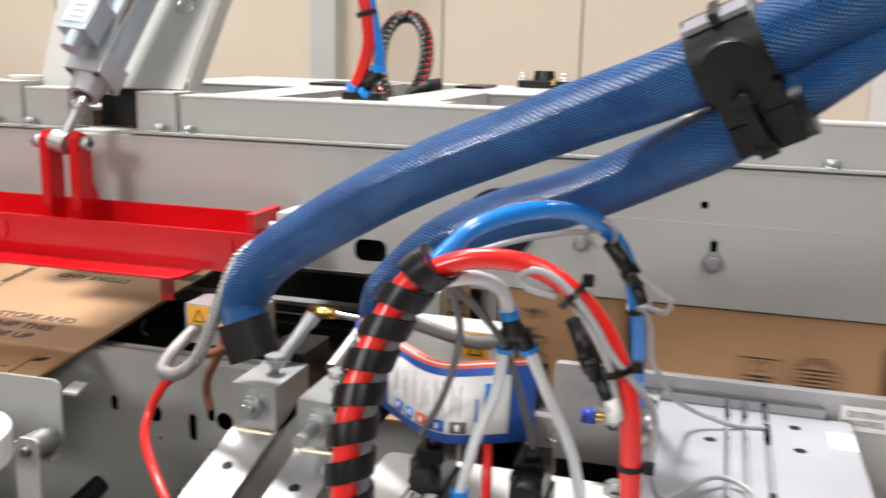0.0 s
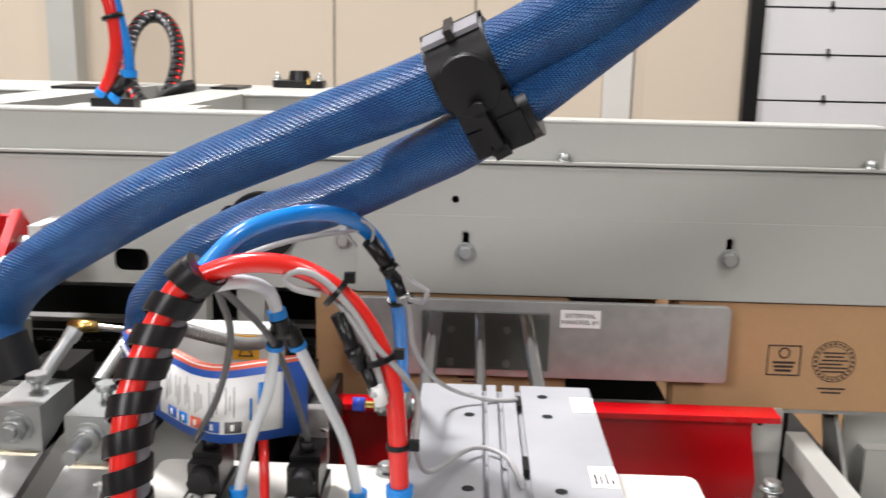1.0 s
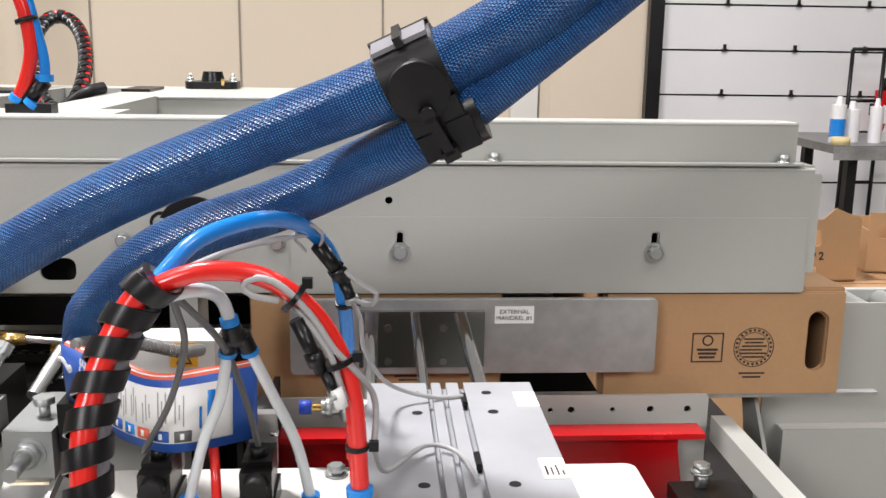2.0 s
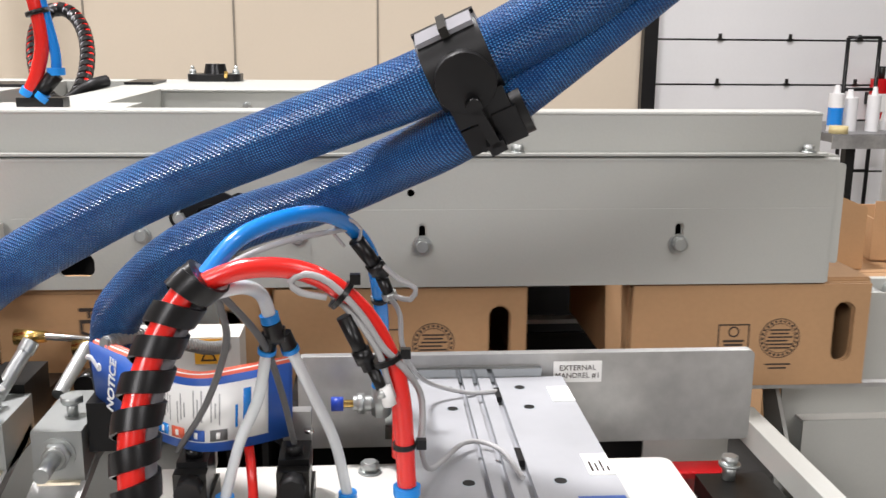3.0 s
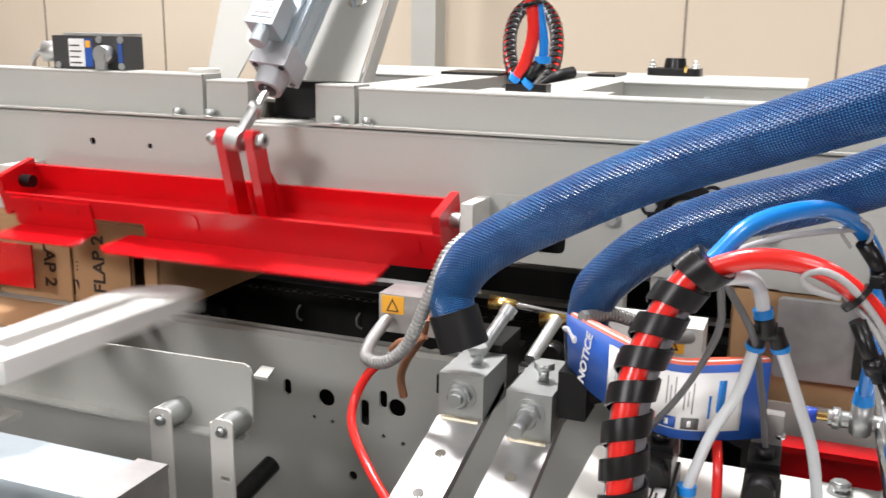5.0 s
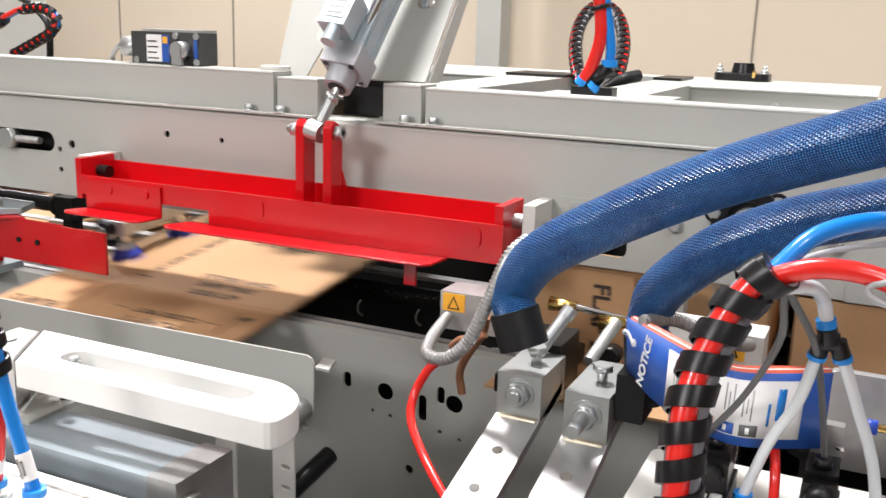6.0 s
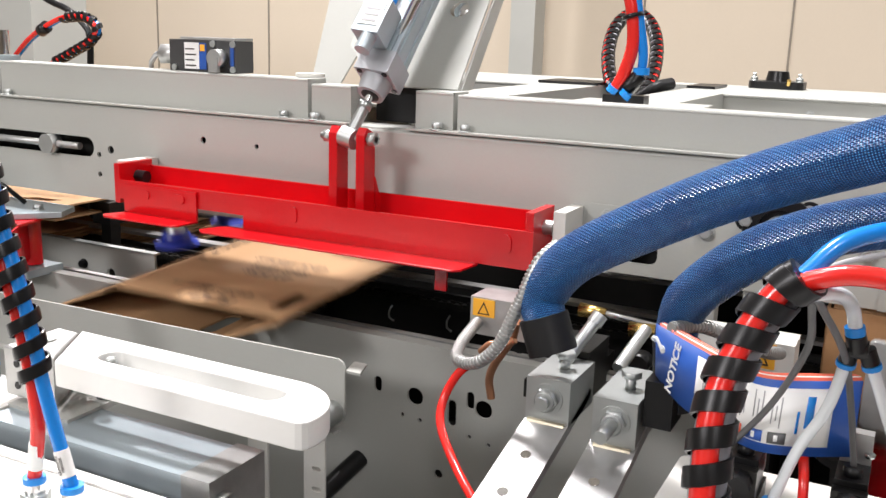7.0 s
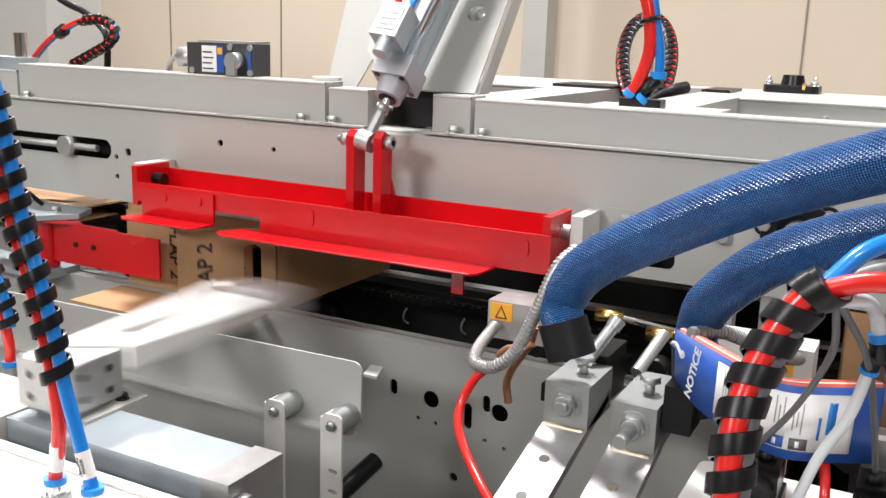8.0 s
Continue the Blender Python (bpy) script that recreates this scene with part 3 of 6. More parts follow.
part("end_cuff", cyl(B(), (-0.345, 1.15, 1.12), (-0.347, 1.143, 1.20), 0.024, 28, 0.027), RUBBER, h2, "black rubber end cuff", smooth=True)

clamp = thing("hose_clamp", "black two-shell strap clamp round both hoses", "clamp", at=pose(0.01, 0.93, 1.49))
ax = Vector((0.093, -0.015, 0.044)).normalized()
c1, c2 = Vector((0.002, 0.929, 1.516)), Vector((0.037, 0.943, 1.478))
dn = (c2 - c1).normalized()
dn = (dn - ax * dn.dot(ax)).normalized()
fw = dn.cross(ax).normalized()
if fw.y > 0:
    fw = -fw


def on_clamp(along, down, out):
    """Pose with x along the hoses, y down across them and z towards the front, from the upper hose's middle."""
    m = Matrix((ax, dn, fw)).transposed().to_4x4()
    m.translation = c1 + ax * along + dn * down + fw * out
    return m


part("shell", cyl(B(), c1 - ax * 0.027, c1 + ax * 0.026, 0.0318, 40), RUBBER, clamp, bevel=0.006, smooth=True)
part("pad", plate(B(), [(0.024 * math.cos(a * 0.2618) * (1.05 if a < 12 else 1.0), 0.026 * math.sin(a * 0.2618)) for a in range(24)], [], 0.010, on_clamp(-0.001, 0.004, 0.0245)), RUBBER, clamp, "rounded moulded pad", bevel=0.004, smooth=True)
part("shell", cyl(B(), c2 - ax * 0.026, c2 + ax * 0.021, 0.0285, 40), BLACK, clamp, bevel=0.008, smooth=True)
span = (c2 - c1).dot(dn)
part("bridge", box(B(), -0.022, 0.024, 0.020, span - 0.010, 0.010, 0.029, on_clamp(0, 0, 0)), BLACK, clamp, "glossy black bridge between the shells", bevel=0.004)
part("cheek", box(B(), 0.006, 0.027, span - 0.012, span + 0.018, 0.016, 0.031, on_clamp(0, 0, 0)), RUBBER, clamp, bevel=0.004)
part("cheek", box(B(), -0.022, -0.006, span - 0.008, span + 0.016, 0.016, 0.029, on_clamp(0, 0, 0)), RUBBER, clamp, bevel=0.004)
part("boss", cyl(B(), on_clamp(-0.002, 0.022, 0.030).translation, on_clamp(-0.002, 0.022, 0.043).translation, 0.0065, 16), BLACK, clamp, bevel=0.0015)
part("strap", box(B(), -0.0042, 0.0042, 0.0, 0.038, -0.002, 0.003, on_clamp(-0.002, 0.024, 0.040) @ pose(0, 0, 0, 0, 0, -4)), RUBBER, clamp, "narrow rubber strap", bevel=0.001)
part("strap_end", box(B(), -0.007, 0.007, 0.034, 0.044, -0.010, 0.004, on_clamp(-0.002, 0.024, 0.039) @ pose(0, 0, 0, 0, 0, -4)), BLACK, clamp, bevel=0.002)
part("label_plate", box(B(), -0.025, 0.023, -0.0340, -0.030, -0.010, 0.014, on_clamp(0, 0, 0)), TUBEGREY, clamp, "grey marked label plate", bevel=0.002)
part("plate_rim", box(B(), -0.028, 0.026, -0.0335, -0.029, -0.016, -0.011, on_clamp(0, 0, 0)), BLACK, clamp, bevel=0.001)
part("spring_clip", box(B(), -0.004, 0.003, -0.039, -0.030, -0.013, 0.017, on_clamp(0, 0, 0)), CHAIN, clamp, "small spring clip", bevel=0.001)

RED_PATH = [(-0.202, 0.838, 1.355), (-0.163, 0.84, 1.368), (-0.121, 0.845, 1.364), (-0.088, 0.85, 1.342), (-0.064, 0.853, 1.308), (-0.049, 0.855, 1.261), (-0.044, 0.855, 1.184)]
BUNDLE = [(-0.193, 0.838, 1.362), (-0.206, 0.837, 1.350), (-0.222, 0.83, 1.324), (-0.236, 0.815, 1.286), (-0.241, 0.80, 1.25), (-0.239, 0.785, 1.197), (-0.236, 0.77, 1.10), (-0.235, 0.76, 0.98)]
loom = thing("air_hose_loom", "red and grey air tubes in black spiral wrap", "air hose", at=pose(-0.235, 0.76, 0.98))
bp = smooth_path(BUNDLE, 0.005)
fr = frames_along(bp)
for name, mt, off, r in (("red_tube", TUBERED, (-0.006, -0.003), 0.0098), ("grey_tube", TUBEGREY, (0.0085, -0.005), 0.0078), ("grey_tube", TUBEGREY, (0.003, 0.008), 0.0075)):
    pp = [p + a * off[0] + b * off[1] for p, (t, a, b) in zip(bp, fr)]
    part(name, sweep(B(), pp, r, 14), mt, loom, smooth=True)
part("spiral_wrap", spiral(B(), bp, 0.0172, 0.0265, 0.0172, 0.0012, 1.2), BLACK, loom, "glossy black spiral wrap", smooth=True)
part("wrap_end", sweep(B(), bp[:3], 0.0175, 20), BLACK, loom, smooth=True)
part("red_tube_arch", tube(B(), RED_PATH, 0.0078, 16), TUBERED, loom, "red air tube in an arch", smooth=True)
RP2 = [(x - 0.002, y + 0.013, z - 0.004) for x, y, z in RED_PATH[:6]] + [(-0.050, 0.875, 1.20)]
part("red_tube_arch", tube(B(), RP2, 0.0058, 14), TUBERED, loom, smooth=True)
fit1 = part("push_in_fitting", cyl(B(), (-0.044, 0.855, 1.10), (-0.044, 0.855, 1.176), 0.0105, 20), CHROME, loom, "nickel push-in fitting", smooth=True)
part("release_ring", cyl(B(), (-0.044, 0.855, 1.176), (-0.044, 0.855, 1.183), 0.0112, 20), RINGBLUE, fit1, "light blue release ring", smooth=True)

BLUE_PATH = [(-0.195, 0.842, 1.361), (-0.17, 0.87, 1.386), (-0.133, 0.912, 1.394), (-0.108, 0.96, 1.385), (-0.087, 1.0, 1.364), (-0.071, 1.02, 1.333), (-0.063, 1.05, 1.281), (-0.061, 1.08, 1.23), (-0.062, 1.108, 1.180)]
bt = thing("blue_air_tube", "bright blue air tube bent over to the flow valve", "air hose", at=pose(-0.062, 1.11, 1.18))
part("tube", tube(B(), BLUE_PATH, 0.0072, 16), TUBEBLUE, bt, smooth=True)
valve = thing("flow_control_valve", "nickel flow control valve with a blue knob", "valve", at=pose(-0.07, 1.115, 1.147))
part("release_ring", cyl(B(), (-0.062, 1.110, 1.172), (-0.062, 1.107, 1.186), 0.0105, 20, 0.0085), RINGBLUE, valve, smooth=True)
part("body", cyl(B(), (-0.062, 1.112, 1.138), (-0.062, 1.110, 1.172), 0.0105, 6), ZINC, valve, bevel=0.001)
part("barrel", cyl(B(), (-0.092, 1.122, 1.147), (-0.035, 1.122, 1.147), 0.0085, 18), ZINC, valve, smooth=True)
part("nut", cyl(B(), (-0.088, 1.122, 1.147), (-0.080, 1.122, 1.147), 0.0115, 6), ZINC, valve)
part("spindle", cyl(B(), (-0.104, 1.122, 1.147), (-0.092, 1.122, 1.147), 0.0042, 12), BRASS, valve, smooth=True)
part("knob", cyl(B(), (-0.116, 1.122, 1.147), (-0.103, 1.122, 1.147), 0.0078, 14), mat("dark_blue_knob", (0.01, 0.05, 0.4), 0.4), valve, "dark blue knob", bevel=0.001)


def wire(name, label, pts, r, mtl, seg=10):
    o = thing(name, label, "cable" if "cable" in name else "air hose", at=pose(*pts[0]))
    part("line", tube(B(), pts, r, seg), mtl, o, smooth=True)
    return o


tw = wire("milky_air_tube", "milky white air tube into a black tee", [(-0.193, 0.842, 1.348), (-0.171, 0.87, 1.346), (-0.162, 0.92, 1.325), (-0.157, 0.934, 1.300)], 0.0058, TUBEWHITE, 14)
tee = thing("tee_connector", "black push-in tee connector with light blue rings", "connector", at=pose(-0.155, 0.94, 1.27))
bm = cyl(B(), (-0.157, 0.934, 1.298), (-0.1535, 0.938, 1.284), 0.0084, 18)
cyl(bm, (-0.161, 0.939, 1.284), (-0.1455, 0.939, 1.285), 0.0082, 16)
cyl(bm, (-0.1585, 0.939, 1.286), (-0.1615, 0.941, 1.272), 0.0074, 16)
cyl(bm, (-0.1475, 0.939, 1.286), (-0.1425, 0.941, 1.273), 0.0074, 16)
part("body", bm, BLACK, tee, smooth=True)
for a, b in (((-0.1585, 0.933, 1.3055), (-0.157, 0.934, 1.298)), ((-0.1425, 0.941, 1.273), (-0.1415, 0.942, 1.269)), ((-0.1615, 0.941, 1.272), (-0.162, 0.942, 1.268))):
    part("release_ring", cyl(B(), a, b, 0.0082, 16), RINGBLUE, tee, smooth=True)
for pts in ([(-0.162, 0.942, 1.270), (-0.173, 0.96, 1.22), (-0.195, 0.985, 1.165), (-0.214, 1.003, 1.099)], [(-0.1415, 0.942, 1.271), (-0.126, 0.96, 1.225), (-0.107, 0.985, 1.165), (-0.096, 1.005, 1.099)]):
    o = wire("milky_air_tube", "milky white air tube down to the valve plate", pts, 0.0052, TUBEWHITE, 14)
    e = Vector(pts[-1])
    part("release_ring", cyl(B(), e + Vector((0, 0, -0.004)), e + Vector((0, 0, 0.004)), 0.0092, 16), RINGBLUE, o, smooth=True)
    part("fitting", cyl(B(), e + Vector((0, 0, -0.022)), e + Vector((0, 0, -0.004)), 0.0088, 16), ZINC, o, smooth=True)
wire("dark_cable", "dark grey cable to the valve plug", [(-0.188, 0.845, 1.350), (-0.187, 0.865, 1.330), (-0.190, 0.90, 1.289), (-0.219, 0.96, 1.215), (-0.257, 1.01, 1.148)], 0.0031, CABLEDARK)
wire("dark_cable", "dark grey cable to the valve plug", [(-0.186, 0.845, 1.348), (-0.180, 0.87, 1.332), (-0.163, 0.93, 1.28), (-0.154, 0.98, 1.215), (-0.147, 1.015, 1.150)], 0.0031, CABLEDARK)
wire("grey_cable", "light grey sensor cable across the blue tube", [(-0.084, 1.0, 1.366), (-0.1, 0.98, 1.368), (-0.146, 0.95, 1.364), (-0.178, 0.92, 1.357), (-0.192, 0.86, 1.357)], 0.0026, CABLE)
wire("grey_cable", "light grey sensor cable looped along the red tube", [(-0.105, 0.842, 1.345), (-0.124, 0.838, 1.350), (-0.131, 0.838, 1.358), (-0.120, 0.838, 1.364), (-0.102, 0.838, 1.357), (-0.080, 0.840, 1.333), (-0.063, 0.843, 1.305), (-0.047, 0.85, 1.285), (-0.033, 0.87, 1.257), (-0.031, 0.866, 1.236), (-0.033, 0.86, 1.216)], 0.0027, CABLE)
wire("grey_cable", "light grey sensor cable along the red tube", [(-0.105, 0.850, 1.349), (-0.083, 0.842, 1.328), (-0.066, 0.843, 1.300), (-0.060, 0.843, 1.28), (-0.055, 0.848, 1.262)], 0.0027, CABLE)
wire("grey_cable", "light grey sensor cable onto the slide unit", [(-0.056, 1.01, 1.300), (-0.046, 0.98, 1.29), (-0.042, 1.0, 1.251), (-0.019, 1.08, 1.189), (0.028, 1.10, 1.166), (0.062, 1.11, 1.163)], 0.0024, CABLE)
wire("grey_cable", "light grey sensor cable onto the slide unit", [(-0.033, 0.862, 1.214), (-0.022, 0.895, 1.178), (0.015, 0.965, 1.170), (0.045, 0.955, 1.167), (0.058, 0.90, 1.165)], 0.0024, CABLE)
for a, b, r, k in (((-0.085, 0.995, 1.356), (-0.060, 1.008, 1.318), 0.0075, 0), ((-0.062, 1.008, 1.318), (-0.052, 1.01, 1.293), 0.006, 1), ((-0.092, 0.842, 1.330), (-0.073, 0.842, 1.287), 0.0062, 0), ((-0.071, 0.842, 1.288), (-0.060, 0.842, 1.262), 0.0048, 1)):
    o = thing("cable_connector", "black round sensor plug with knurled nut", "connector", "sensor plugs", at=pose(*a))
    a, b = Vector(a), Vector(b)
    part("plug", cyl(B(), a, b, r, 14, r * 0.85), BLACK, o, bevel=0.001)
    part("knurled_nut", cyl(B(), a.lerp(b, 0.62), a.lerp(b, 0.85), r * 1.2, 12), ZINC if k else BLACK, o)
wire("grey_cable", "light grey sensor cable loop at the plugs", [(-0.060, 1.0, 1.33), (-0.045, 0.995, 1.318), (-0.031, 0.99, 1.311), (-0.036, 0.995, 1.299), (-0.050, 1.004, 1.300)], 0.0026, CABLE)
wire("thin_cable", "thin grey cable ring round the blue tube", [(-0.095, 0.985, 1.352), (-0.105, 0.98, 1.368), (-0.092, 0.98, 1.378), (-0.080, 0.985, 1.368), (-0.083, 0.992, 1.355)], 0.0015, CABLE)
part("cable_marker", cyl(B(), (-0.0625, 0.8415, 1.274), (-0.0575, 0.8425, 1.258), 0.0054, 12), PAPER, o, "white cable marker")


def tie(p, axis, r, tail=0.016):
    """A cable tie round a bundle."""
    o = thing("cable_tie", "black cable tie round the tubes", "cable tie", "cable ties", at=pose(*p))
    p, axis = Vector(p), Vector(axis).normalized()
    part("band", cyl(B(), p - axis * 0.0022, p + axis * 0.0022, r, 18), BLACK, o, smooth=True)
    sd = axis.cross(Vector((0, 1, 0))).normalized()
    part("lock", box(B(), -0.004, 0.004, -0.003, 0.003, -0.004, 0.004, Matrix.Translation(p + sd * (r + 0.004))), BLACK, o, bevel=0.001)


tie((-0.046, 0.856, 1.218), (0.05, 0, -1), 0.0095)
tie((-0.062, 0.850, 1.292), (0.3, 0, -1), 0.0135)
tie((-0.094, 0.847, 1.345), (0.7, 0, -0.6), 0.0125)
tie((-0.0635, 1.045, 1.287), (0.1, 0.5, -1), 0.009)

# ---- slide unit with the pressing plate ----
slide = thing("slide_unit", "silver anodised aluminium pneumatic slide unit with grooves", "pneumatic slide", at=pose(0.05, 0.95, 1.09))
bm = B()
edges_x = [-0.042, 0.022, 0.0285, 0.0335, 0.040, 0.0545, 0.0600, 0.0705, 0.0765, 0.143]
ys0, ys1 = 0.60, 1.157
box(bm, -0.042, 0.143, ys0, ys1, 1.112, 1.1535)
part("body", bm, ALU, slide, bevel=0.0015)
for a, b in ((-0.042, 0.024), (0.0295, 0.040), (0.0465, 0.060), (0.0665, 0.143)):
    part("top_land", box(B(), a, b, ys0, ys1, 1.1536, 1.1612), ALU, slide, bevel=0.0008)
for hx, hy in ((0.011, 1.067), (0.091, 1.068), (0.0895, 1.124), (0.011, 1.124), (0.091, 0.90), (0.011, 0.90), (0.02, 0.80)):
    # Flat near-black disc on the land, coloured as the shade in a screw hole.
    part("hole_disc", cyl(B(), (hx, hy, 1.1606), (hx, hy, 1.1616), 0.0056, 18), DARK, slide, "near-black disc for a countersunk screw hole")
    part("screw_rim", cyl(B(), (hx, hy, 1.1604), (hx, hy, 1.1614), 0.0066, 18), ALUX, slide)
for yy, key in ((1.102, 0), (0.93, 1)):
    lab = part("sticker", box(B(), 0.119, 0.1425, yy - 0.021, yy + 0.021, 1.1613, 1.1622), PAPER, slide, "white rectangular sticker")
    if key:
        for k, (w, s) in enumerate(((0.012, 0.0022), (0.010, 0.0018), (0.013, 0.0018), (0.006, 0.0018))):
            part("print_bar", box(B(), 0.122 + k * 0.005, 0.122 + k * 0.005 + s, yy - 0.015, yy - 0.015 + w * 1.6, 1.1622, 1.1625), INK, lab)
for yy in (1.11, 0.955):
    part("reed_switch", box(B(), 0.0605, 0.0660, yy - 0.016, yy + 0.012, 1.156, 1.1625), BLACK, slide, "small black reed switch", bevel=0.001)
part("maker_plate", box(B(), 0.10, 0.14, 0.855, 0.87, 1.1613, 1.1618), TAGBLUE, slide, "blue printed strip")

base = thing("valve_plate", "pale grey painted steel plate carrying the valves", "mounting plate", at=pose(0, 0.95, 1.0))
part("plate", plate(B(), rect(-0.322, 0.255, 0.55, 1.105, 0.012), [], 0.006, pose(0, 0, 1.078)), PALE, base, bevel=0.001)
part("slide_riser", box(B(), -0.038, 0.139, 0.60, 1.09, 1.0845, 1.1118), ALU, base)
hexbolt(base, (-0.075, 1.086, 1.0842), (0, 0, 1), 0.017, 0.009)
hexbolt(base, (-0.30, 0.93, 1.0842), (0, 0, 1), 0.014, 0.007)
for vx in (-0.243, -0.147):
    v = thing("solenoid_valve", "black and silver solenoid valve with a plug", "valve", "solenoid valves", at=pose(vx, 1.02, 1.084))
    part("coil", box(B(), vx - 0.0145, vx + 0.0145, 1.0, 1.045, 1.104, 1.140), BLACK, v, bevel=0.004)
    part("front_block", box(B(), vx - 0.0155, vx + 0.0155, 0.986, 0.9995, 1.1042, 1.134), CHAIN, v, "dark steel front block", bevel=0.002)
    part("body", box(B(), vx - 0.0175, vx + 0.0175, 0.94, 1.05, 1.0845, 1.104), CHAIN, v, bevel=0.002)
    part("clear_cap", box(B(), vx - 0.014, vx + 0.014, 1.046, 1.06, 1.11, 1.17), GALV, v, bevel=0.003)
    part("plug", cyl(B(), (vx, 1.015, 1.140), (vx, 1.015, 1.150), 0.0085, 14), BLACK, v)
    part("plug_nut", cyl(B(), (vx, 0.970, 1.121), (vx, 0.987, 1.123), 0.0125, 8), RUBBER, v, "black plug nut", bevel=0.001)
    part("clamp_screw", cyl(B(), (vx + 0.012, 1.044, 1.149), (vx + 0.012, 1.044, 1.153), 0.005, 12), CHROME, v)
    lb = part("type_label", box(B(), vx - 0.0145, vx + 0.0125, 0.943, 0.984, 1.1042, 1.1048), PAPER, v, "white printed type label")
    for k in range(4):
        part("print_bar", box(B(), vx - 0.010 + k * 0.0048, vx - 0.0078 + k * 0.0048, 0.948, 0.980 - 0.008 * (k % 2), 1.1049, 1.1052), INK, lb)
wire("red_air_tube", "thin red air tube behind the valve", [(-0.192, 1.02, 1.15), (-0.187, 1.0, 1.13), (-0.185, 0.99, 1.10), (-0.185, 0.985, 1.08)], 0.0048, TUBERED, 12)
for rx, rz, rr in ((-0.255, 1.075, 0.024), (-0.175, 1.07, 0.024), (-0.21, 1.09, 0.02)):
    o = thing("rubber_roller", "black rubber roller under the carton lane", "roller", "rollers", at=pose(rx, 1.28, rz))
    part("tyre", cyl(B(), (rx, 1.24, rz), (rx, 1.30, rz), rr, 24), RUBBER, o, bevel=0.003)
    part("hub", cyl(B(), (rx, 1.236, rz), (rx, 1.2405, rz), rr * 0.55, 20), CHAIN, o)
    part("axle", cyl(B(), (rx, 1.30, rz), (rx, 1.44, rz - 0.06), 0.006), CHAIN, o)
    part("bracket", box(B(), rx - 0.004, rx + 0.004, 1.30, 1.436, 0.90, rz), DARK, o)


def own(ob):
    """Its parts are given in its own space."""
    ob["own_space"] = 1
    return ob


# ---- pressing plate ----
mandrel = own(thing("pressing_plate", "brushed steel pressing plate on three guide rods, labelled", "pressing plate", at=pose(0.1075, 1.165, 1.131)))
part("plate", plate(B(), rect(-0.2625, 0.2625, -0.055, 0.055, 0.007), [], 0.012, FRONT), GALV, mandrel, bevel=0.001)
mlab = part("label", box(B(), 0.027, 0.083, -0.0012, 0.0, 0.020, 0.045), PAPER, mandrel, "white printed label")
mlab["own_space"] = 1
text_on("EXTERNAL\nMANDREL #1", facing(0.055, -0.0014, 0.0325), 0.0088, INK, mlab, "print", space=1.05)
part("mount_plate", box(B(), -0.165, 0.012, -0.008, -0.0003, -0.042, 0.040), MIRROR, mandrel, "bright zinc mounting plate", bevel=0.001)
for sx in (-0.1245, -0.0465):
    for sz in (-0.033, 0.016):
        part("socket_screw", cyl(B(), (sx, -0.0105, sz), (sx, -0.008, sz), 0.0055, 12), CHROME, mandrel, smooth=True)
for sx in (-0.1475, -0.0845, -0.0175):
    rad = 0.0066 if sx == -0.0845 else 0.0092
    part("guide_rod", cyl(B(), (sx, -0.50, 0.014), (sx, -0.026, 0.014), rad, 24), CHROME, mandrel, smooth=True)
    part("rod_end", cyl(B(), (sx, -0.0255, 0.014), (sx, -0.0085, 0.014), rad * 1.02, 24), CHROME, mandrel, smooth=True)

# ---- red flap folder ----
folder = own(thing("flap_folder", "glossy red steel flap folder channel with two paddles", "flap folder", at=pose(0, 1.395, 1.257)))
PY, PZ = 1.395, 1.257


def fbox(bm, x0, x1, y0, y1, z0, z1):
    return box(bm, x0, x1, y0 - PY, y1 - PY, z0 - PZ, z1 - PZ)


part("back_lip", fbox(B(), -1.404, -0.62, 1.428, 1.432, 1.226, 1.273), RED, folder, bevel=0.001)
part("floor_web", fbox(B(), -1.404, -0.62, 1.348, 1.432, 1.222, 1.226), RED, folder, bevel=0.001)
part("front_lip", fbox(B(), -1.404, -0.62, 1.348, 1.352, 1.226, 1.256), RED, folder, bevel=0.001)
part("end_plate", fbox(B(), -1.4165, -1.4042, 1.350, 1.432, 1.213, 1.284), RED, folder, bevel=0.0015)
part("end_plate", fbox(B(), -0.6198, -0.607, 1.350, 1.432, 1.213, 1.284), RED, folder, bevel=0.0015)


def paddle(x0, x1, xf0, xf1, zt, lip):
    bm = fbox(B(), x0, x1, 1.3432, 1.3475, 1.2012, zt)
    p = part("paddle", bm, RED, folder, bevel=0.0012)
    out = [(xf0 + 0.02, 0.0), (xf1, 0.0), (xf1 - 0.004, -lip + 0.01), (xf1 - 0.014, -lip), (xf0 + 0.014, -lip), (xf0, -lip + 0.012)]
    part("paddle_flange", plate(B(), out, [], 0.004, pose(0, 1.347 - PY, 1.197 - PZ)), RED, folder, bevel=0.001)
    return p


paddle(-1.388, -1.222, -1.40, -1.222, 1.251, 0.055)
paddle(-1.121, -0.604, -1.178, -0.69, 1.258, 0.060)
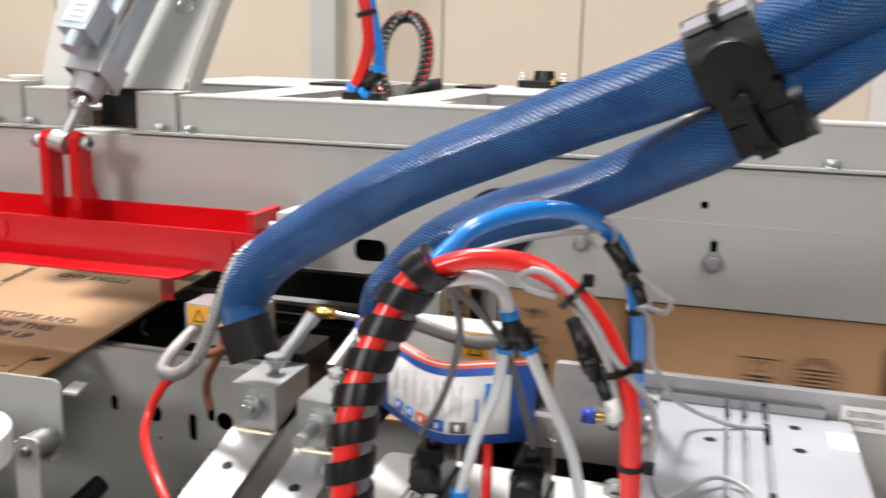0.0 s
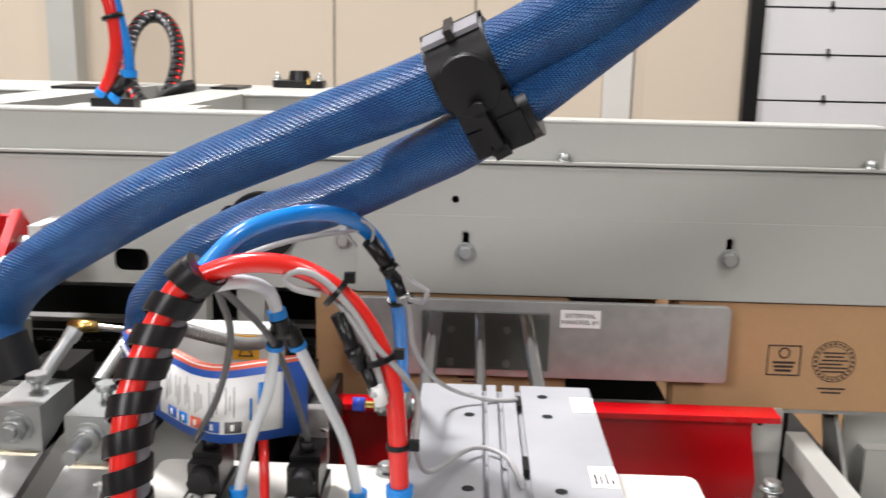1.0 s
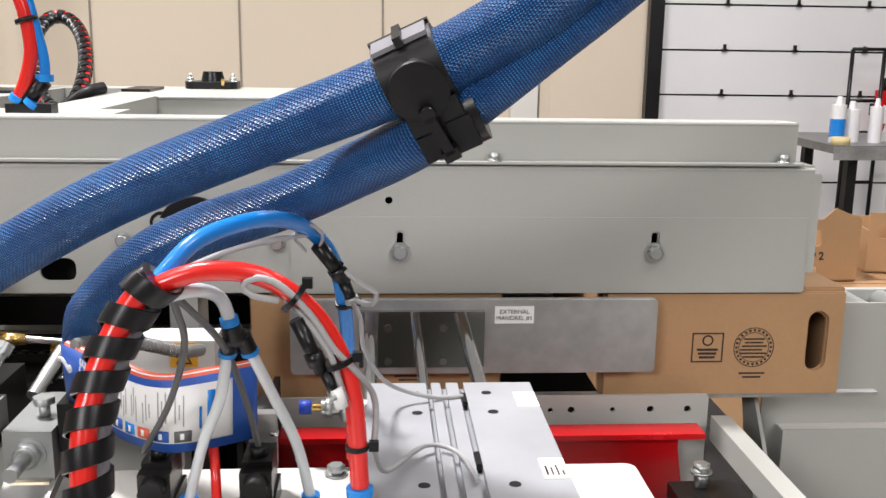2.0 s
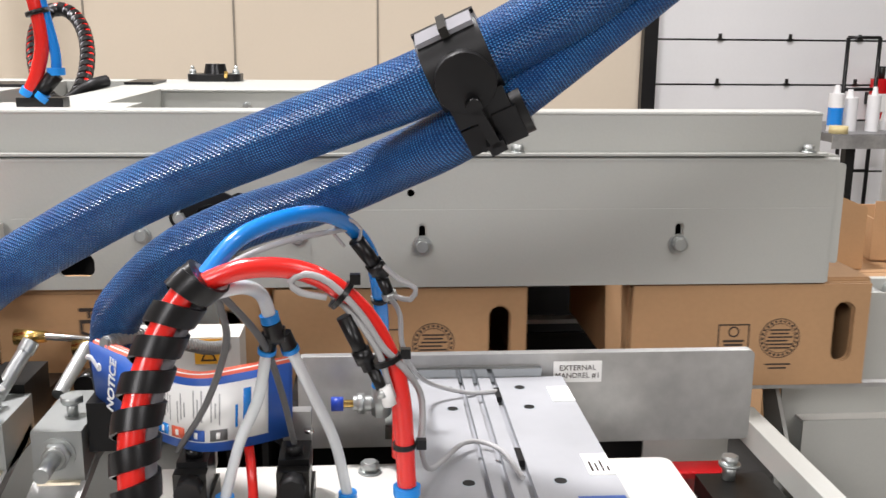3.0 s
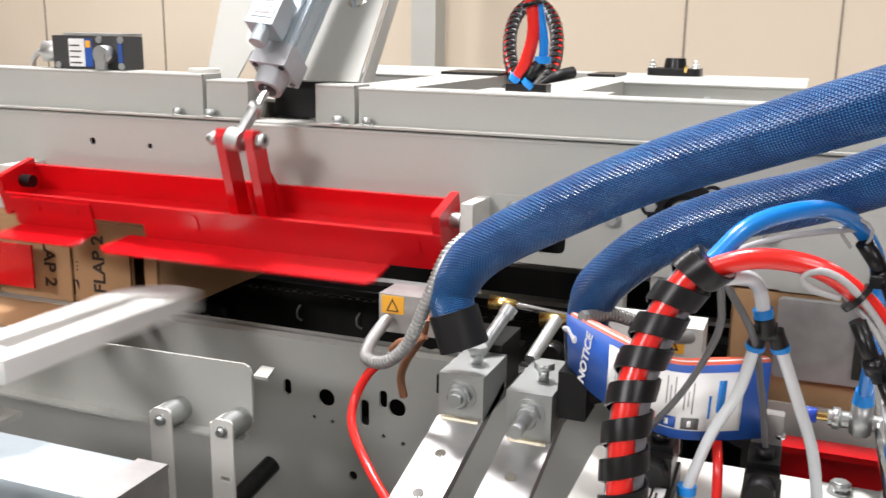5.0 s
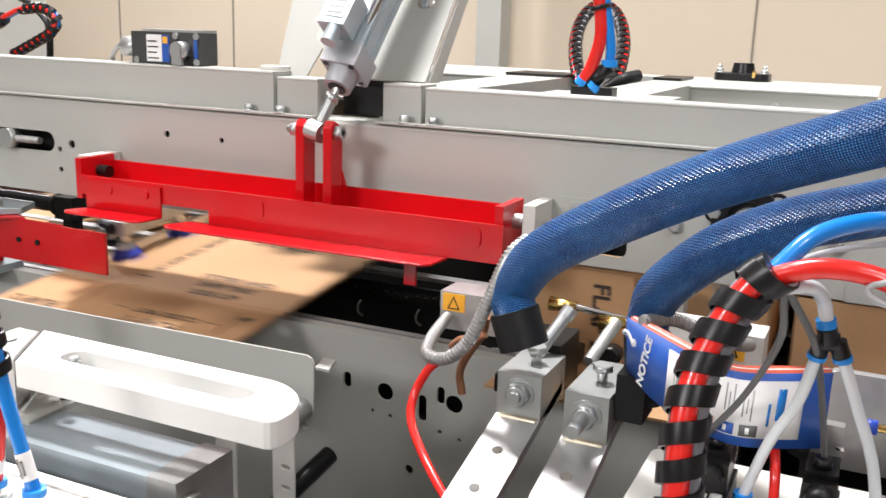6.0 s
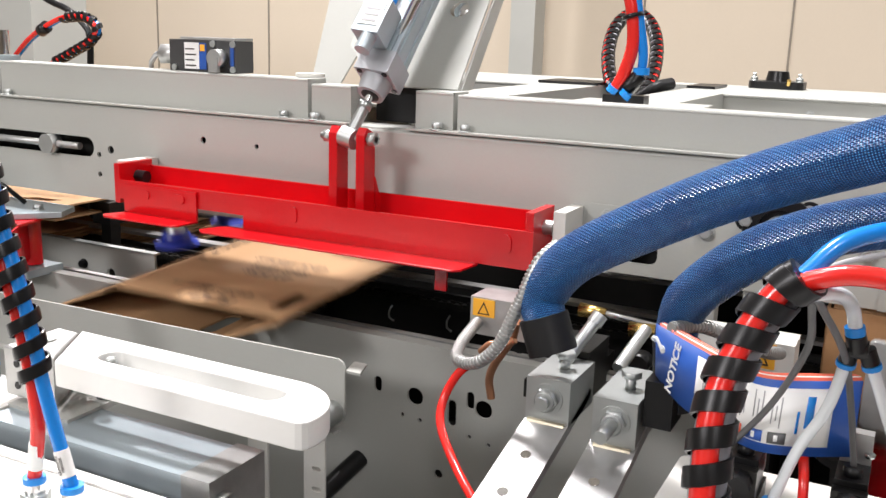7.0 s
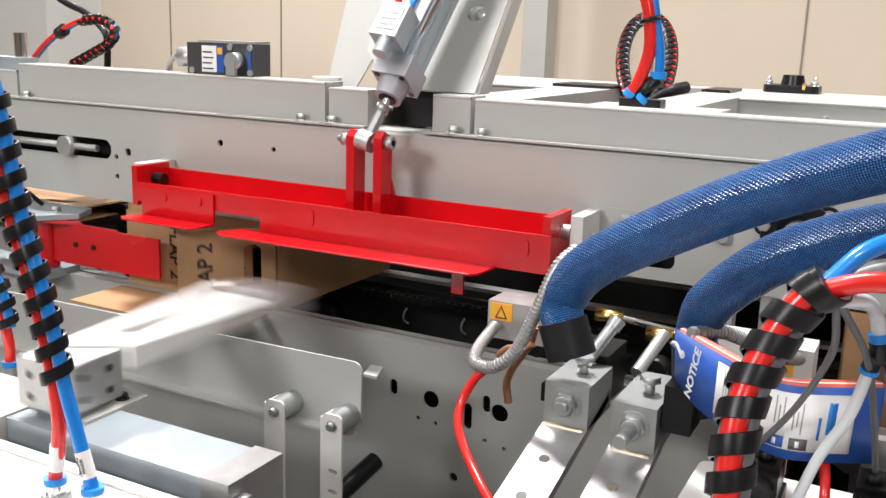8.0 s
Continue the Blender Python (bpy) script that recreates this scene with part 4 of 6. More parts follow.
for bx in (-1.34, -1.26, -1.02, -0.645):
    hw, hh = (0.0135, 0.0085) if bx < -1.1 else (0.0085, 0.0145)
    bm = plate(B(), rect(bx - hw, bx + hw, 1.236 - PZ - hh, 1.236 - PZ + hh, 0.0082, 6), [], 0.003, Matrix.Translation((0, 1.3403 - PY, 0)) @ FRONT)
    part("painted_boss", bm, RED, folder, bevel=0.001)
    bm = cyl(B(), (bx, 1.352 - PY, 1.238 - PZ), (bx, 1.360 - PY, 1.238 - PZ), 0.008, 6)
    cyl(bm, (bx, 1.360 - PY, 1.238 - PZ), (bx, 1.368 - PY, 1.238 - PZ), 0.0042, 10)
    part("lock_nut", bm, ZINC, folder)
part("stop_tab", fbox(B(), -0.777, -0.757, 1.378, 1.383, 1.140, 1.2218), RED, folder, bevel=0.001)
for lx in (-0.975, -0.924):
    out = [(1.378 - PY, 1.226 - PZ), (1.412 - PY, 1.226 - PZ), (1.412 - PY, 1.345 - PZ), (1.406 - PY, 1.372 - PZ), (1.387 - PY, 1.381 - PZ), (1.378 - PY, 1.370 - PZ)]
    m = Matrix(((0, 0, 1, lx), (1, 0, 0, 0), (0, 1, 0, 0), (0, 0, 0, 1)))
    part("lug", plate(B(), out, [], 0.016, m), RED, folder, bevel=0.0012)
out = [(1.412 - PY, 1.226 - PZ), (1.428 - PY, 1.226 - PZ), (1.428 - PY, 1.265 - PZ), (1.412 - PY, 1.30 - PZ)]
part("gusset", plate(B(), out, [], 0.006, Matrix(((0, 0, 1, -0.913), (1, 0, 0, 0), (0, 1, 0, 0), (0, 0, 0, 1)))), RED, folder)
EYEY, EYEZ = 1.389 - PY, 1.363 - PZ
bm = cyl(B(), (-0.995, EYEY, EYEZ), (-0.893, EYEY, EYEZ), 0.0055, 12)
cyl(bm, (-0.905, EYEY, EYEZ), (-0.893, EYEY, EYEZ), 0.0115, 6)
cyl(bm, (-0.988, EYEY, EYEZ), (-0.976, EYEY, EYEZ), 0.0105, 6)
part("pivot_bolt", bm, ZINC, folder)
for a, b in ((-1.4042, -1.382), (-0.607, -0.592)):
    part("hinge_pin", cyl(B(), (a, 0, 0), (b, 0, 0), 0.011, 18), BLACK if a < -1 else ZINC, folder, smooth=True)
for x0, x1 in ((-1.445, -1.418), (-0.5905, -0.572)):
    o = thing("hinge_block", "pale grey hinge block bolted to the beam", "hinge block", "hinge blocks", at=pose(x0, 1.43, 1.22))
    part("block", box(B(), x0, x1, 1.385, 1.4615, 1.222, 1.283), PALE, o, bevel=0.002)
    hexbolt(o, (x1, 1.42, 1.25), (1, 0, 0), 0.008, 0.004, washer=False)

# ---- air cylinder of the folder ----
NOSE = Vector((-0.924, 1.424, 1.434))
AXIS = Vector((0.013, 0.10, 0.13)).normalized()
sideways = AXIS.cross(Vector((0, -1, 0))).normalized()
CM = Matrix((sideways, AXIS.cross(sideways).normalized() * -1, AXIS)).transposed().to_4x4()
if CM.to_3x3().determinant() < 0:
    CM = Matrix((sideways, AXIS.cross(sideways).normalized(), AXIS)).transposed().to_4x4()
CM.translation = NOSE
cylinder = thing("air_cylinder", "silver pneumatic cylinder leaning back over the beam", "air cylinder", at=CM)
own(cylinder)
part("barrel", box(B(), -0.026, 0.026, -0.026, 0.026, 0.045, 0.50), ALUX, cylinder, bevel=0.008)
for gx in (-0.014, 0.014):
    part("profile_rib", box(B(), gx - 0.004, gx + 0.004, -0.0285, -0.0255, 0.05, 0.50), ALUX, cylinder, bevel=0.001)
    part("profile_rib", box(B(), 0.0255, 0.0285, gx - 0.004, gx + 0.004, 0.05, 0.50), ALUX, cylinder, bevel=0.001)
part("end_cap", box(B(), -0.031, 0.031, -0.031, 0.031, 0.022, 0.062), ALU, cylinder, bevel=0.005)
part("nose", cyl(B(), (0, 0, -0.006), (0, 0, 0.022), 0.0225, 28, 0.026), ALU, cylinder, smooth=True)
part("nose_seal", cyl(B(), (0, 0, -0.0075), (0, 0, -0.0055), 0.015, 24), BLACK, cylinder)
for sx in (-0.023, 0.023):
    for sy in (-0.023, 0.023):
        part("cap_screw", cyl(B(), (sx, sy, 0.0205), (sx, sy, 0.0225), 0.005, 12), BLACK, cylinder)
sgn = -1 if (CM.to_3x3() @ Vector((0, -1, 0))).y < 0 else 1
port = part("port_valve", box(B(), -0.036, 0.012, sgn * 0.075, sgn * 0.032, 0.062, 0.126), ALUX, cylinder, "flow valve with a printed plate", bevel=0.004)
port["own_space"] = 1
part("valve_screw", cyl(B(), (-0.008, sgn * 0.062, 0.034), (-0.008, sgn * 0.062, 0.064), 0.0125, 20), ALUX, port, smooth=True)
part("name_plate", box(B(), -0.030, 0.006, sgn * 0.0765, sgn * 0.0755, 0.074, 0.118), PAPER, port)
for k in range(3):
    part("print_bar", box(B(), -0.025, 0.001, sgn * 0.0773, sgn * 0.0767, 0.080 + k * 0.011, 0.084 + k * 0.011), CABLE, port)
part("red_tube", tube(B(), [(-0.025, sgn * 0.055, 0.126), (-0.026, sgn * 0.056, 0.17), (-0.03, sgn * 0.05, 0.26), (-0.02, sgn * 0.05, 0.5)], 0.0055, 12), TUBERED, cylinder, smooth=True)
part("blue_tube", tube(B(), [(0.0, sgn * 0.055, 0.126), (0.002, sgn * 0.056, 0.17), (-0.004, sgn * 0.05, 0.26), (0, sgn * 0.05, 0.5)], 0.0055, 12), TUBEBLUE, cylinder, smooth=True)
prod = own(part("piston_rod", cyl(B(), (0, 0, 0.062), (0, 0, 0.34), 0.0068, 18), CHROME, cylinder, "polished piston rod with rod eye", smooth=True))
part("lock_nut", cyl(B(), (0, 0, 0.052), (0, 0, 0.064), 0.0125, 6), ZINC, prod)
part("eye_shank", cyl(B(), (0, 0, 0.012), (0, 0, 0.054), 0.0092, 16), ZINC, prod, smooth=True)
bm = cyl(B(), (-0.013, 0, 0), (0.013, 0, 0), 0.0165, 24)
part("eye", bm, ZINC, prod, bevel=0.003, smooth=True)

bracket = thing("cylinder_bracket", "folded grey steel bracket that carries the air cylinder", "bracket", at=pose(-0.9, 1.6, 1.43))
AX2 = Vector((0.0, 0.10, 0.13)).normalized()
m = Matrix(((1, 0, 0, 0), (0, AX2.y, -AX2.z, 0), (0, AX2.z, AX2.y, 0), (0, 0, 0, 1)))
m.translation = (-0.822, 1.530, 1.437)
part("sloped_plate", plate(B(), [(-0.16, 0.0), (0.0, 0.0), (0.0, 0.5), (-0.24, 0.5), (-0.24, 0.08)], [disc(-0.05, 0.165, 0.004)], 0.004, m), GREY, bracket)
part("side_gusset", plate(B(), [(1.535, 1.437), (1.575, 1.437), (1.87, 1.82), (1.83, 1.82)], [], 0.004, Matrix(((0, 0, 1, -0.822), (1, 0, 0, 0), (0, 1, 0, 0), (0, 0, 0, 1)))), GREY, bracket)
part("rear_plate", plate(B(), [(-0.16, 0.0), (-0.10, 0.0), (0.05, 0.5), (-0.2, 0.5)], [], 0.004, pose(-1.09, 1.72, 1.40, 62)), GREY, bracket)
part("dome_bolt", cyl(B(), m @ Vector((-0.05, 0.165, 0.0045)), m @ Vector((-0.05, 0.165, 0.010)), 0.017, 24, 0.009), CHROME, bracket, smooth=True)

# ---- white flap arm ----
ARMX, ARMY, ARMZ = -1.11, 0.957, 1.0935
arm = own(thing("flap_closer", "white polyethylene flap closer with a long slot", "flap closer", at=pose(ARMX, ARMY, ARMZ)))
outl = [(0.039, -0.053), (0.410, -0.053), (0.417, -0.050), (0.421, -0.044), (0.4225, -0.036)]
for k in range(0, 19):
    an = radians(k * 5)
    outl.append((0.340 + 0.083 * math.cos(an), -0.027 + 0.080 * math.sin(an)))
outl += [(-0.027, 0.053)]
slot = rect(0.068, 0.355, -0.019, 0.019, 0.0185, 14)
part("bar", plate(B(), outl, [slot], 0.034, pose(0, 0, -0.017)), UHMW, arm, bevel=0.003)
hexbolt(arm, (0.082, 0.0, 0.006), (0, 0, 1), 0.012, 0.005)
hub = own(part("pivot_block", plate(B(), [(-0.070, -0.042), (0.024, -0.042), (-0.030, 0.050), (-0.070, 0.050)], [], 0.068, pose(0, 0, -0.053)), GALV, arm, "grey steel pivot block with socket screws", bevel=0.003))
# Black discs on the solid faces give the socket holes' dark by colour.
for hy in (-0.020, 0.026):
    for hz in (-0.036, -0.006):
        part("socket_disc", cyl(B(), (-0.0712, hy, hz), (-0.0698, hy, hz), 0.0052, 14), BLACK, hub)
for hx, hz in ((-0.045, -0.036), (-0.045, -0.006), (0.0, -0.036), (0.0, -0.006)):
    part("socket_disc", cyl(B(), (hx, -0.0432, hz), (hx, -0.0418, hz), 0.0052, 14), BLACK, hub)
part("slot_screw", cyl(B(), (-0.040, 0.004, 0.0150), (-0.040, 0.004, 0.0175), 0.0120, 20), ZINC, hub)
swivel = thing("swing_foot", "grey steel foot plate and shaft of the flap closer", "pivot block", at=pose(-1.11, 0.957, 1.02))
part("foot", box(B(), -1.165, -1.055, 0.905, 1.015, 1.0255, 1.0335), GREY, swivel, bevel=0.003)
part("shaft", cyl(B(), (-1.135, 0.957, 0.96), (-1.135, 0.957, 1.0405), 0.016, 20), ZINC, swivel, smooth=True)
hexbolt(swivel, (-1.075, 0.985, 1.0335), (0, 0, 1), 0.013, 0.006, mtl=BLACK)
part("stand", box(B(), -1.155, -1.115, 0.975, 1.010, 0.606, 1.0255), GREY, swivel)

# ---- lower left: guide, square cylinder, plate ----
guide = thing("carton_guide", "grey painted upright guide plate with rounded corner", "guide plate", at=pose(-1.2, 1.235, 0.94))
ol = [(-2.2, 0.942), (-0.865, 0.942), (-0.852, 0.955), (-0.849, 0.965), (-0.849, 1.040), (-0.853, 1.049), (-0.861, 1.053), (-2.2, 1.034)]
part("plate", plate_front(ol, [], 1.235, 0.004), GREY, guide)
part("lower_lip", box(B(), -2.2, -0.855, 1.215, 1.2345, 0.9405, 0.9445), GREY, guide)
part("corner_tab", plate(B(), [(-0.849, 1.2392), (-0.825, 1.2392), (-0.838, 1.28), (-0.86, 1.28)], [], 0.004, pose(0, 0, 1.032)), GREY, guide)
for px in (-0.972, -0.868):
    o = thing("slotted_bracket", "pale grey upright channel bracket with two slots", "bracket", "guide brackets", at=pose(px, 1.19, 0.6))
    part("strip", plate_front(rect(px - 0.017, px + 0.017, 0.55, 0.985, 0.008), [disc(px, 0.968, 0.005), vslot(px + 0.002, 0.895, 0.016, 0.008), vslot(px + 0.002, 0.862, 0.016, 0.008)], 1.186, 0.004), PALE, o)
    part("side_flange", box(B(), px - 0.0205, px - 0.0172, 1.186, 1.226, 0.55, 0.978), PALE, o, bevel=0.001)
    part("spacer", cyl(B(), (px, 1.1905, 0.968), (px, 1.2345, 0.968), 0.0185, 24), ZINC, o, smooth=True)
    hexbolt(o, (px, 1.186, 0.968), (0, -1, 0), 0.012, 0.006)
o = thing("cross_rod", "black round cross rod below the rail", "rod", at=pose(-0.85, 1.3, 0.85))
part("bar", cyl(B(), (-0.99, 1.20, 0.71), (-0.945, 1.437, 0.792), 0.0165, 18), BLACK, o, smooth=True)
sq = thing("square_cylinder", "clear anodised square cylinder with an end cap", "air cylinder", at=pose(-1.1, 0.92, 0.93))
part("tube", box(B(), -1.16, -0.832, 0.868, 0.962, 0.935, 1.029), ALUX, sq, bevel=0.004)
part("end_cap", box(B(), -0.8315, -0.79, 0.866, 0.966, 0.93, 1.031), GALV, sq, bevel=0.005)
part("collar", box(B(), -1.50, -1.163, 0.855, 0.968, 0.92, 1.0312), PALE, sq, bevel=0.004)
part("tie_rod_nut", cyl(B(), (-0.7895, 0.884, 0.998), (-0.777, 0.884, 0.998), 0.016, 6), ZINC, sq)
near = thing("front_plate", "white painted steel plate along the machine front", "mounting plate", at=pose(-1.2, 0.7, 1.0))
part("plate", box(B(), -2.4, -0.795, 0.50, 0.842, 1.004, 1.010), PALE, near, bevel=0.001)
part("edge_strip", box(B(), -2.4, -0.795, 0.826, 0.842, 1.0105, 1.0135), PAPER, near)
cab = thing("machine_cabinet", "grey steel machine base under the plates", "machine base", at=pose(-0.5, 0.8, 0))
part("front_panel", box(B(), -2.4, 0.26, 0.56, 0.565, 0.02, 0.99), GREY, cab)
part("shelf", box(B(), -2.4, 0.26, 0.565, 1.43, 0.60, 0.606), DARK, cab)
part("support_leg", box(B(), -0.28, -0.24, 0.70, 0.74, 0.606, 1.0775), GREY, cab)
part("support_leg", box(B(), 0.05, 0.09, 0.70, 0.74, 0.606, 1.0775), GREY, cab)
part("support_leg", box(B(), -1.3, -1.26, 0.70, 0.74, 0.606, 1.0035), GREY, cab)
part("support_leg", box(B(), -1.0, -0.96, 0.88, 0.95, 0.606, 0.9345), GREY, cab)
part("rail_leg", box(B(), -0.6, -0.56, 1.443, 1.47, 0.02, 0.60), GREY, cab)
part("rear_skirt", box(B(), -2.6, 0.46, 1.43, 1.436, 0.02, 0.60), GREY, cab)

lt = thing("air_hose_loom", "red and blue air tubes in black spiral wrap", "air hose", at=pose(-0.95, 0.77, 1.01))
lp = smooth_path([(-1.018, 0.77, 1.47), (-0.998, 0.77, 1.378), (-0.985, 0.77, 1.319), (-0.965, 0.77, 1.26), (-0.948, 0.77, 1.199), (-0.938, 0.77, 1.150)], 0.005)
for nm, mt, sx, tail in (("red_tube", TUBERED, 1, [(-0.943, 0.77, 1.10), (-0.954, 0.77, 1.036)]), ("blue_tube", TUBEBLUE, -1, [(-0.915, 0.77, 1.10), (-0.896, 0.77, 1.040)])):
    pp = [tuple(p + Vector((-0.008 * sx, 0, 0))) for p in lp[::4]] + tail
    part(nm, tube(B(), pp, 0.0078, 14), mt, lt, smooth=True)
    e = Vector(tail[-1])
    part("release_ring", cyl(B(), e + Vector((0, 0, -0.003)), e + Vector((0, 0, 0.004)), 0.0125, 18), RINGBLUE, lt, smooth=True)
    f = part("fitting", cyl(B(), e + Vector((0, 0, -0.016)), e + Vector((0, 0, -0.003)), 0.0108, 18), CHROME, lt, "nickel push-in fitting", smooth=True)
    part("hex", cyl(B(), (e.x, e.y, 1.0105), (e.x, e.y, 1.022), 0.0165, 6), ZINC, f)
    top = Vector(tail[0])
    lb = part("tube_marker", cyl(B(), top.lerp(e, 0.30), top.lerp(e, 0.78), 0.0084, 16), PAPER, lt, "white tube marker sleeve", smooth=True)
    if sx < 0:
        tx = (top - e).normalized()
        tn = (Vector((0.15, -1, 0.3)) - tx * tx.dot(Vector((0.15, -1, 0.3)))).normalized()
        mm = Matrix((tx, tn.cross(tx), tn)).transposed().to_4x4()
        mm.translation = top.lerp(e, 0.54) + tn * 0.0086
        text_on("LEADING\nMINOR", mm, 0.0052, INK, lb, "print", space=0.95)
part("spiral_wrap", spiral(B(), lp, 0.0165, 0.026, 0.0145, 0.0016, 0.5), BLACK, lt, "glossy black spiral wrap", smooth=True)
lt2 = thing("air_hose_loom", "second red and blue tube loom beside the swing arm", "air hose", at=pose(-1.32, 1.0, 1.02))
lp2 = smooth_path([(-1.40, 1.0, 1.30), (-1.36, 1.0, 1.20), (-1.33, 1.0, 1.14), (-1.318, 1.0, 1.09)], 0.006)
part("blue_tube", sweep(B(), [p + Vector((0.006, 0, 0)) for p in lp2], 0.0075, 12), TUBEBLUE, lt2, smooth=True)
part("red_tube", tube(B(), [tuple(p + Vector((-0.006, 0, 0))) for p in lp2[::4]] + [(-1.318, 1.0, 1.06), (-1.319, 1.0, 1.036)], 0.0078, 12), TUBERED, lt2, smooth=True)
part("release_ring", cyl(B(), (-1.319, 1.0, 1.028), (-1.319, 1.0, 1.036), 0.012, 16), RINGBLUE, lt2, smooth=True)
part("fitting", cyl(B(), (-1.319, 1.0, 1.0), (-1.319, 1.0, 1.028), 0.012, 16), ZINC, lt2, smooth=True)
part("bracket", box(B(), -1.36, -1.28, 0.97, 1.03, 0.606, 1.0), GREY, lt2)
part("spiral_wrap", spiral(B(), lp2, 0.0155, 0.024, 0.0135, 0.0016), BLACK, lt2, smooth=True)


# ---- glue applicators ----
def clamp_block(x0, x1, y0, y1, z0, z1, stud, name_label):
    g = thing("clamp_block", name_label, "clamp block", "clamp blocks", at=pose((x0 + x1) / 2, y0, z0))
    part("block", box(B(), x0, x1, y0, y1, z0, z1), ZINC, g, bevel=0.003)
    cx = (x0 + x1) / 2
    hexbolt(g, (cx, y0, (z0 + z1) / 2 + 0.003), (0, -1, 0), 0.026, 0.010, stud)
    bm = cyl(B(), (cx + 0.004, y0 + 0.045, z1), (cx + 0.004, y0 + 0.045, z1 + 0.014), 0.0062, 12)
    cyl(bm, (cx + 0.004, y0 + 0.045, z1 + 0.014), (cx + 0.004, y0 + 0.045, z1 + 0.022), 0.0120, 6)
    part("top_bolt", bm, ZINC, g)
    m = pose(cx, y0 - 0.003, z0 - 0.004, 15.5, 0, 0)
    part("bar", box(B(), -0.027, 0.027, -0.42, 0.085, -0.008, 0.004, m), GALV, g, "zinc plated flat bar", bevel=0.0012)
    part("weld_bead", cyl(B(), (x0 + 0.004, y0 - 0.002, z0 - 0.001), (x1 - 0.004, y0 - 0.002, z0 - 0.001), 0.0042, 8), WELD, g, "discoloured weld bead", smooth=True)
    for ky in (-0.06, -0.125):
        part("plug_screw", cyl(B(), m @ Vector((0, ky, 0.003)), m @ Vector((0, ky, 0.0052)), 0.0062, 14), CHROME, g)
    part("bar_stand", box(B(), cx - 0.02, cx + 0.02, 0.72, 0.75, 0.606, 0.972), GREY, g)
    return g


clamp_block(-0.508, -0.454, 1.100, 1.188, 1.087, 1.1405, 0.010, "zinc plated square clamp block with nut and bar")
clamp_block(-0.422, -0.371, 1.088, 1.205, 1.080, 1.1365, 0.040, "zinc plated square clamp block with long stud")

gun = thing("glue_gun", "silver hot melt glue gun with warning sticker", "glue gun", "glue guns", at=pose(-0.6, 1.25, 1.12))
part("junction_box", box(B(), -0.646, -0.546, 1.232, 1.285, 1.133, 1.185), GALV, gun, "bare aluminium junction box", bevel=0.003)
st = part("warning_sticker", box(B(), -0.642, -0.610, 1.2308, 1.2318, 1.159, 1.183), YELLOW, gun)
bm = B()
plate(bm, [(-0.635, 1.162), (-0.617, 1.162), (-0.626, 1.180)], [[(-0.6325, 1.1635), (-0.6195, 1.1635), (-0.626, 1.1765)]], 0.0004, Matrix.Translation((0, 1.2302, 0)) @ FRONT)
part("warning_triangle", bm, INK, st)
CON = [(-0.489, 1.128, 1.296), (-0.505, 1.108, 1.275), (-0.523, 1.098, 1.224), (-0.546, 1.098, 1.171), (-0.575, 1.10, 1.143), (-0.610, 1.12, 1.136), (-0.628, 1.17, 1.140), (-0.632, 1.225, 1.152)]
part("steel_conduit", tube(B(), CON, 0.0068, 14), ZINC, gun, "ribbed flexible steel conduit", smooth=True)
cp = smooth_path(CON, 0.0030)
part("conduit_ribs", spiral(B(), cp, 0.0066, 0.0052, 0.0030, 0.0012), GALV, gun, smooth=True)
part("red_cable", tube(B(), [(-0.585, 1.115, 1.137), (-0.602, 1.11, 1.122), (-0.616, 1.10, 1.090), (-0.610, 1.08, 1.063), (-0.575, 1.05, 1.032), (-0.52, 1.0, 1.012), (-0.45, 0.93, 1.0)], 0.0055, 12), TUBERED, gun, "red insulated cable", smooth=True)
part("copper_lead", tube(B(), [(-0.545, 1.15, 1.187), (-0.559, 1.17, 1.155), (-0.588, 1.19, 1.113), (-0.600, 1.20, 1.085), (-0.598, 1.205, 1.057)], 0.0055, 12), COPPER, gun, "bare copper tube", smooth=True)
part("copper_lead", tube(B(), [(-0.600, 1.17, 1.132), (-0.585, 1.165, 1.146), (-0.566, 1.16, 1.150), (-0.55, 1.16, 1.16)], 0.005, 12), COPPER, gun, smooth=True)
part("gun_body", box(B(), -0.512, -0.462, 1.19, 1.27, 1.085, 1.15), CHAIN, gun, bevel=0.006)
part("gun_mount", box(B(), -0.57, -0.50, 1.25, 1.436, 1.05, 1.075), CHAIN, gun, bevel=0.003)
part("pipe_stub", cyl(B(), (-0.486, 1.165, 1.140), (-0.462, 1.21, 1.188), 0.0082, 16), ZINC, gun, smooth=True)
part("pipe_cap", cyl(B(), (-0.464, 1.206, 1.183), (-0.459, 1.214, 1.193), 0.0098, 16), ZINC, gun, smooth=True)
part("brass_fitting", cyl(B(), (-0.545, 1.395, 1.141), (-0.505, 1.395, 1.141), 0.0115, 8, 0.008), BRASS, gun, "brass hose fitting")
part("steel_rod", cyl(B(), (-0.505, 1.395, 1.141), (-0.38, 1.40, 1.128), 0.005, 12), CHROME, gun, smooth=True)
gun2 = thing("glue_gun", "white-cased hot melt glue gun with warning sticker", "glue gun", "glue guns", at=pose(-0.3, 1.29, 1.12))
part("case", box(B(), -0.37, -0.235, 1.285, 1.34, 1.118, 1.172), PALE, gun2, "white enamelled case", bevel=0.003)
st = part("warning_sticker", box(B(), -0.290, -0.256, 1.2838, 1.2848, 1.138, 1.170), YELLOW, gun2)
part("warning_triangle", plate(B(), [(-0.283, 1.142), (-0.263, 1.142), (-0.273, 1.163)], [[(-0.280, 1.144), (-0.266, 1.144), (-0.273, 1.159)]], 0.0004, Matrix.Translation((0, 1.2832, 0)) @ FRONT), INK, st)
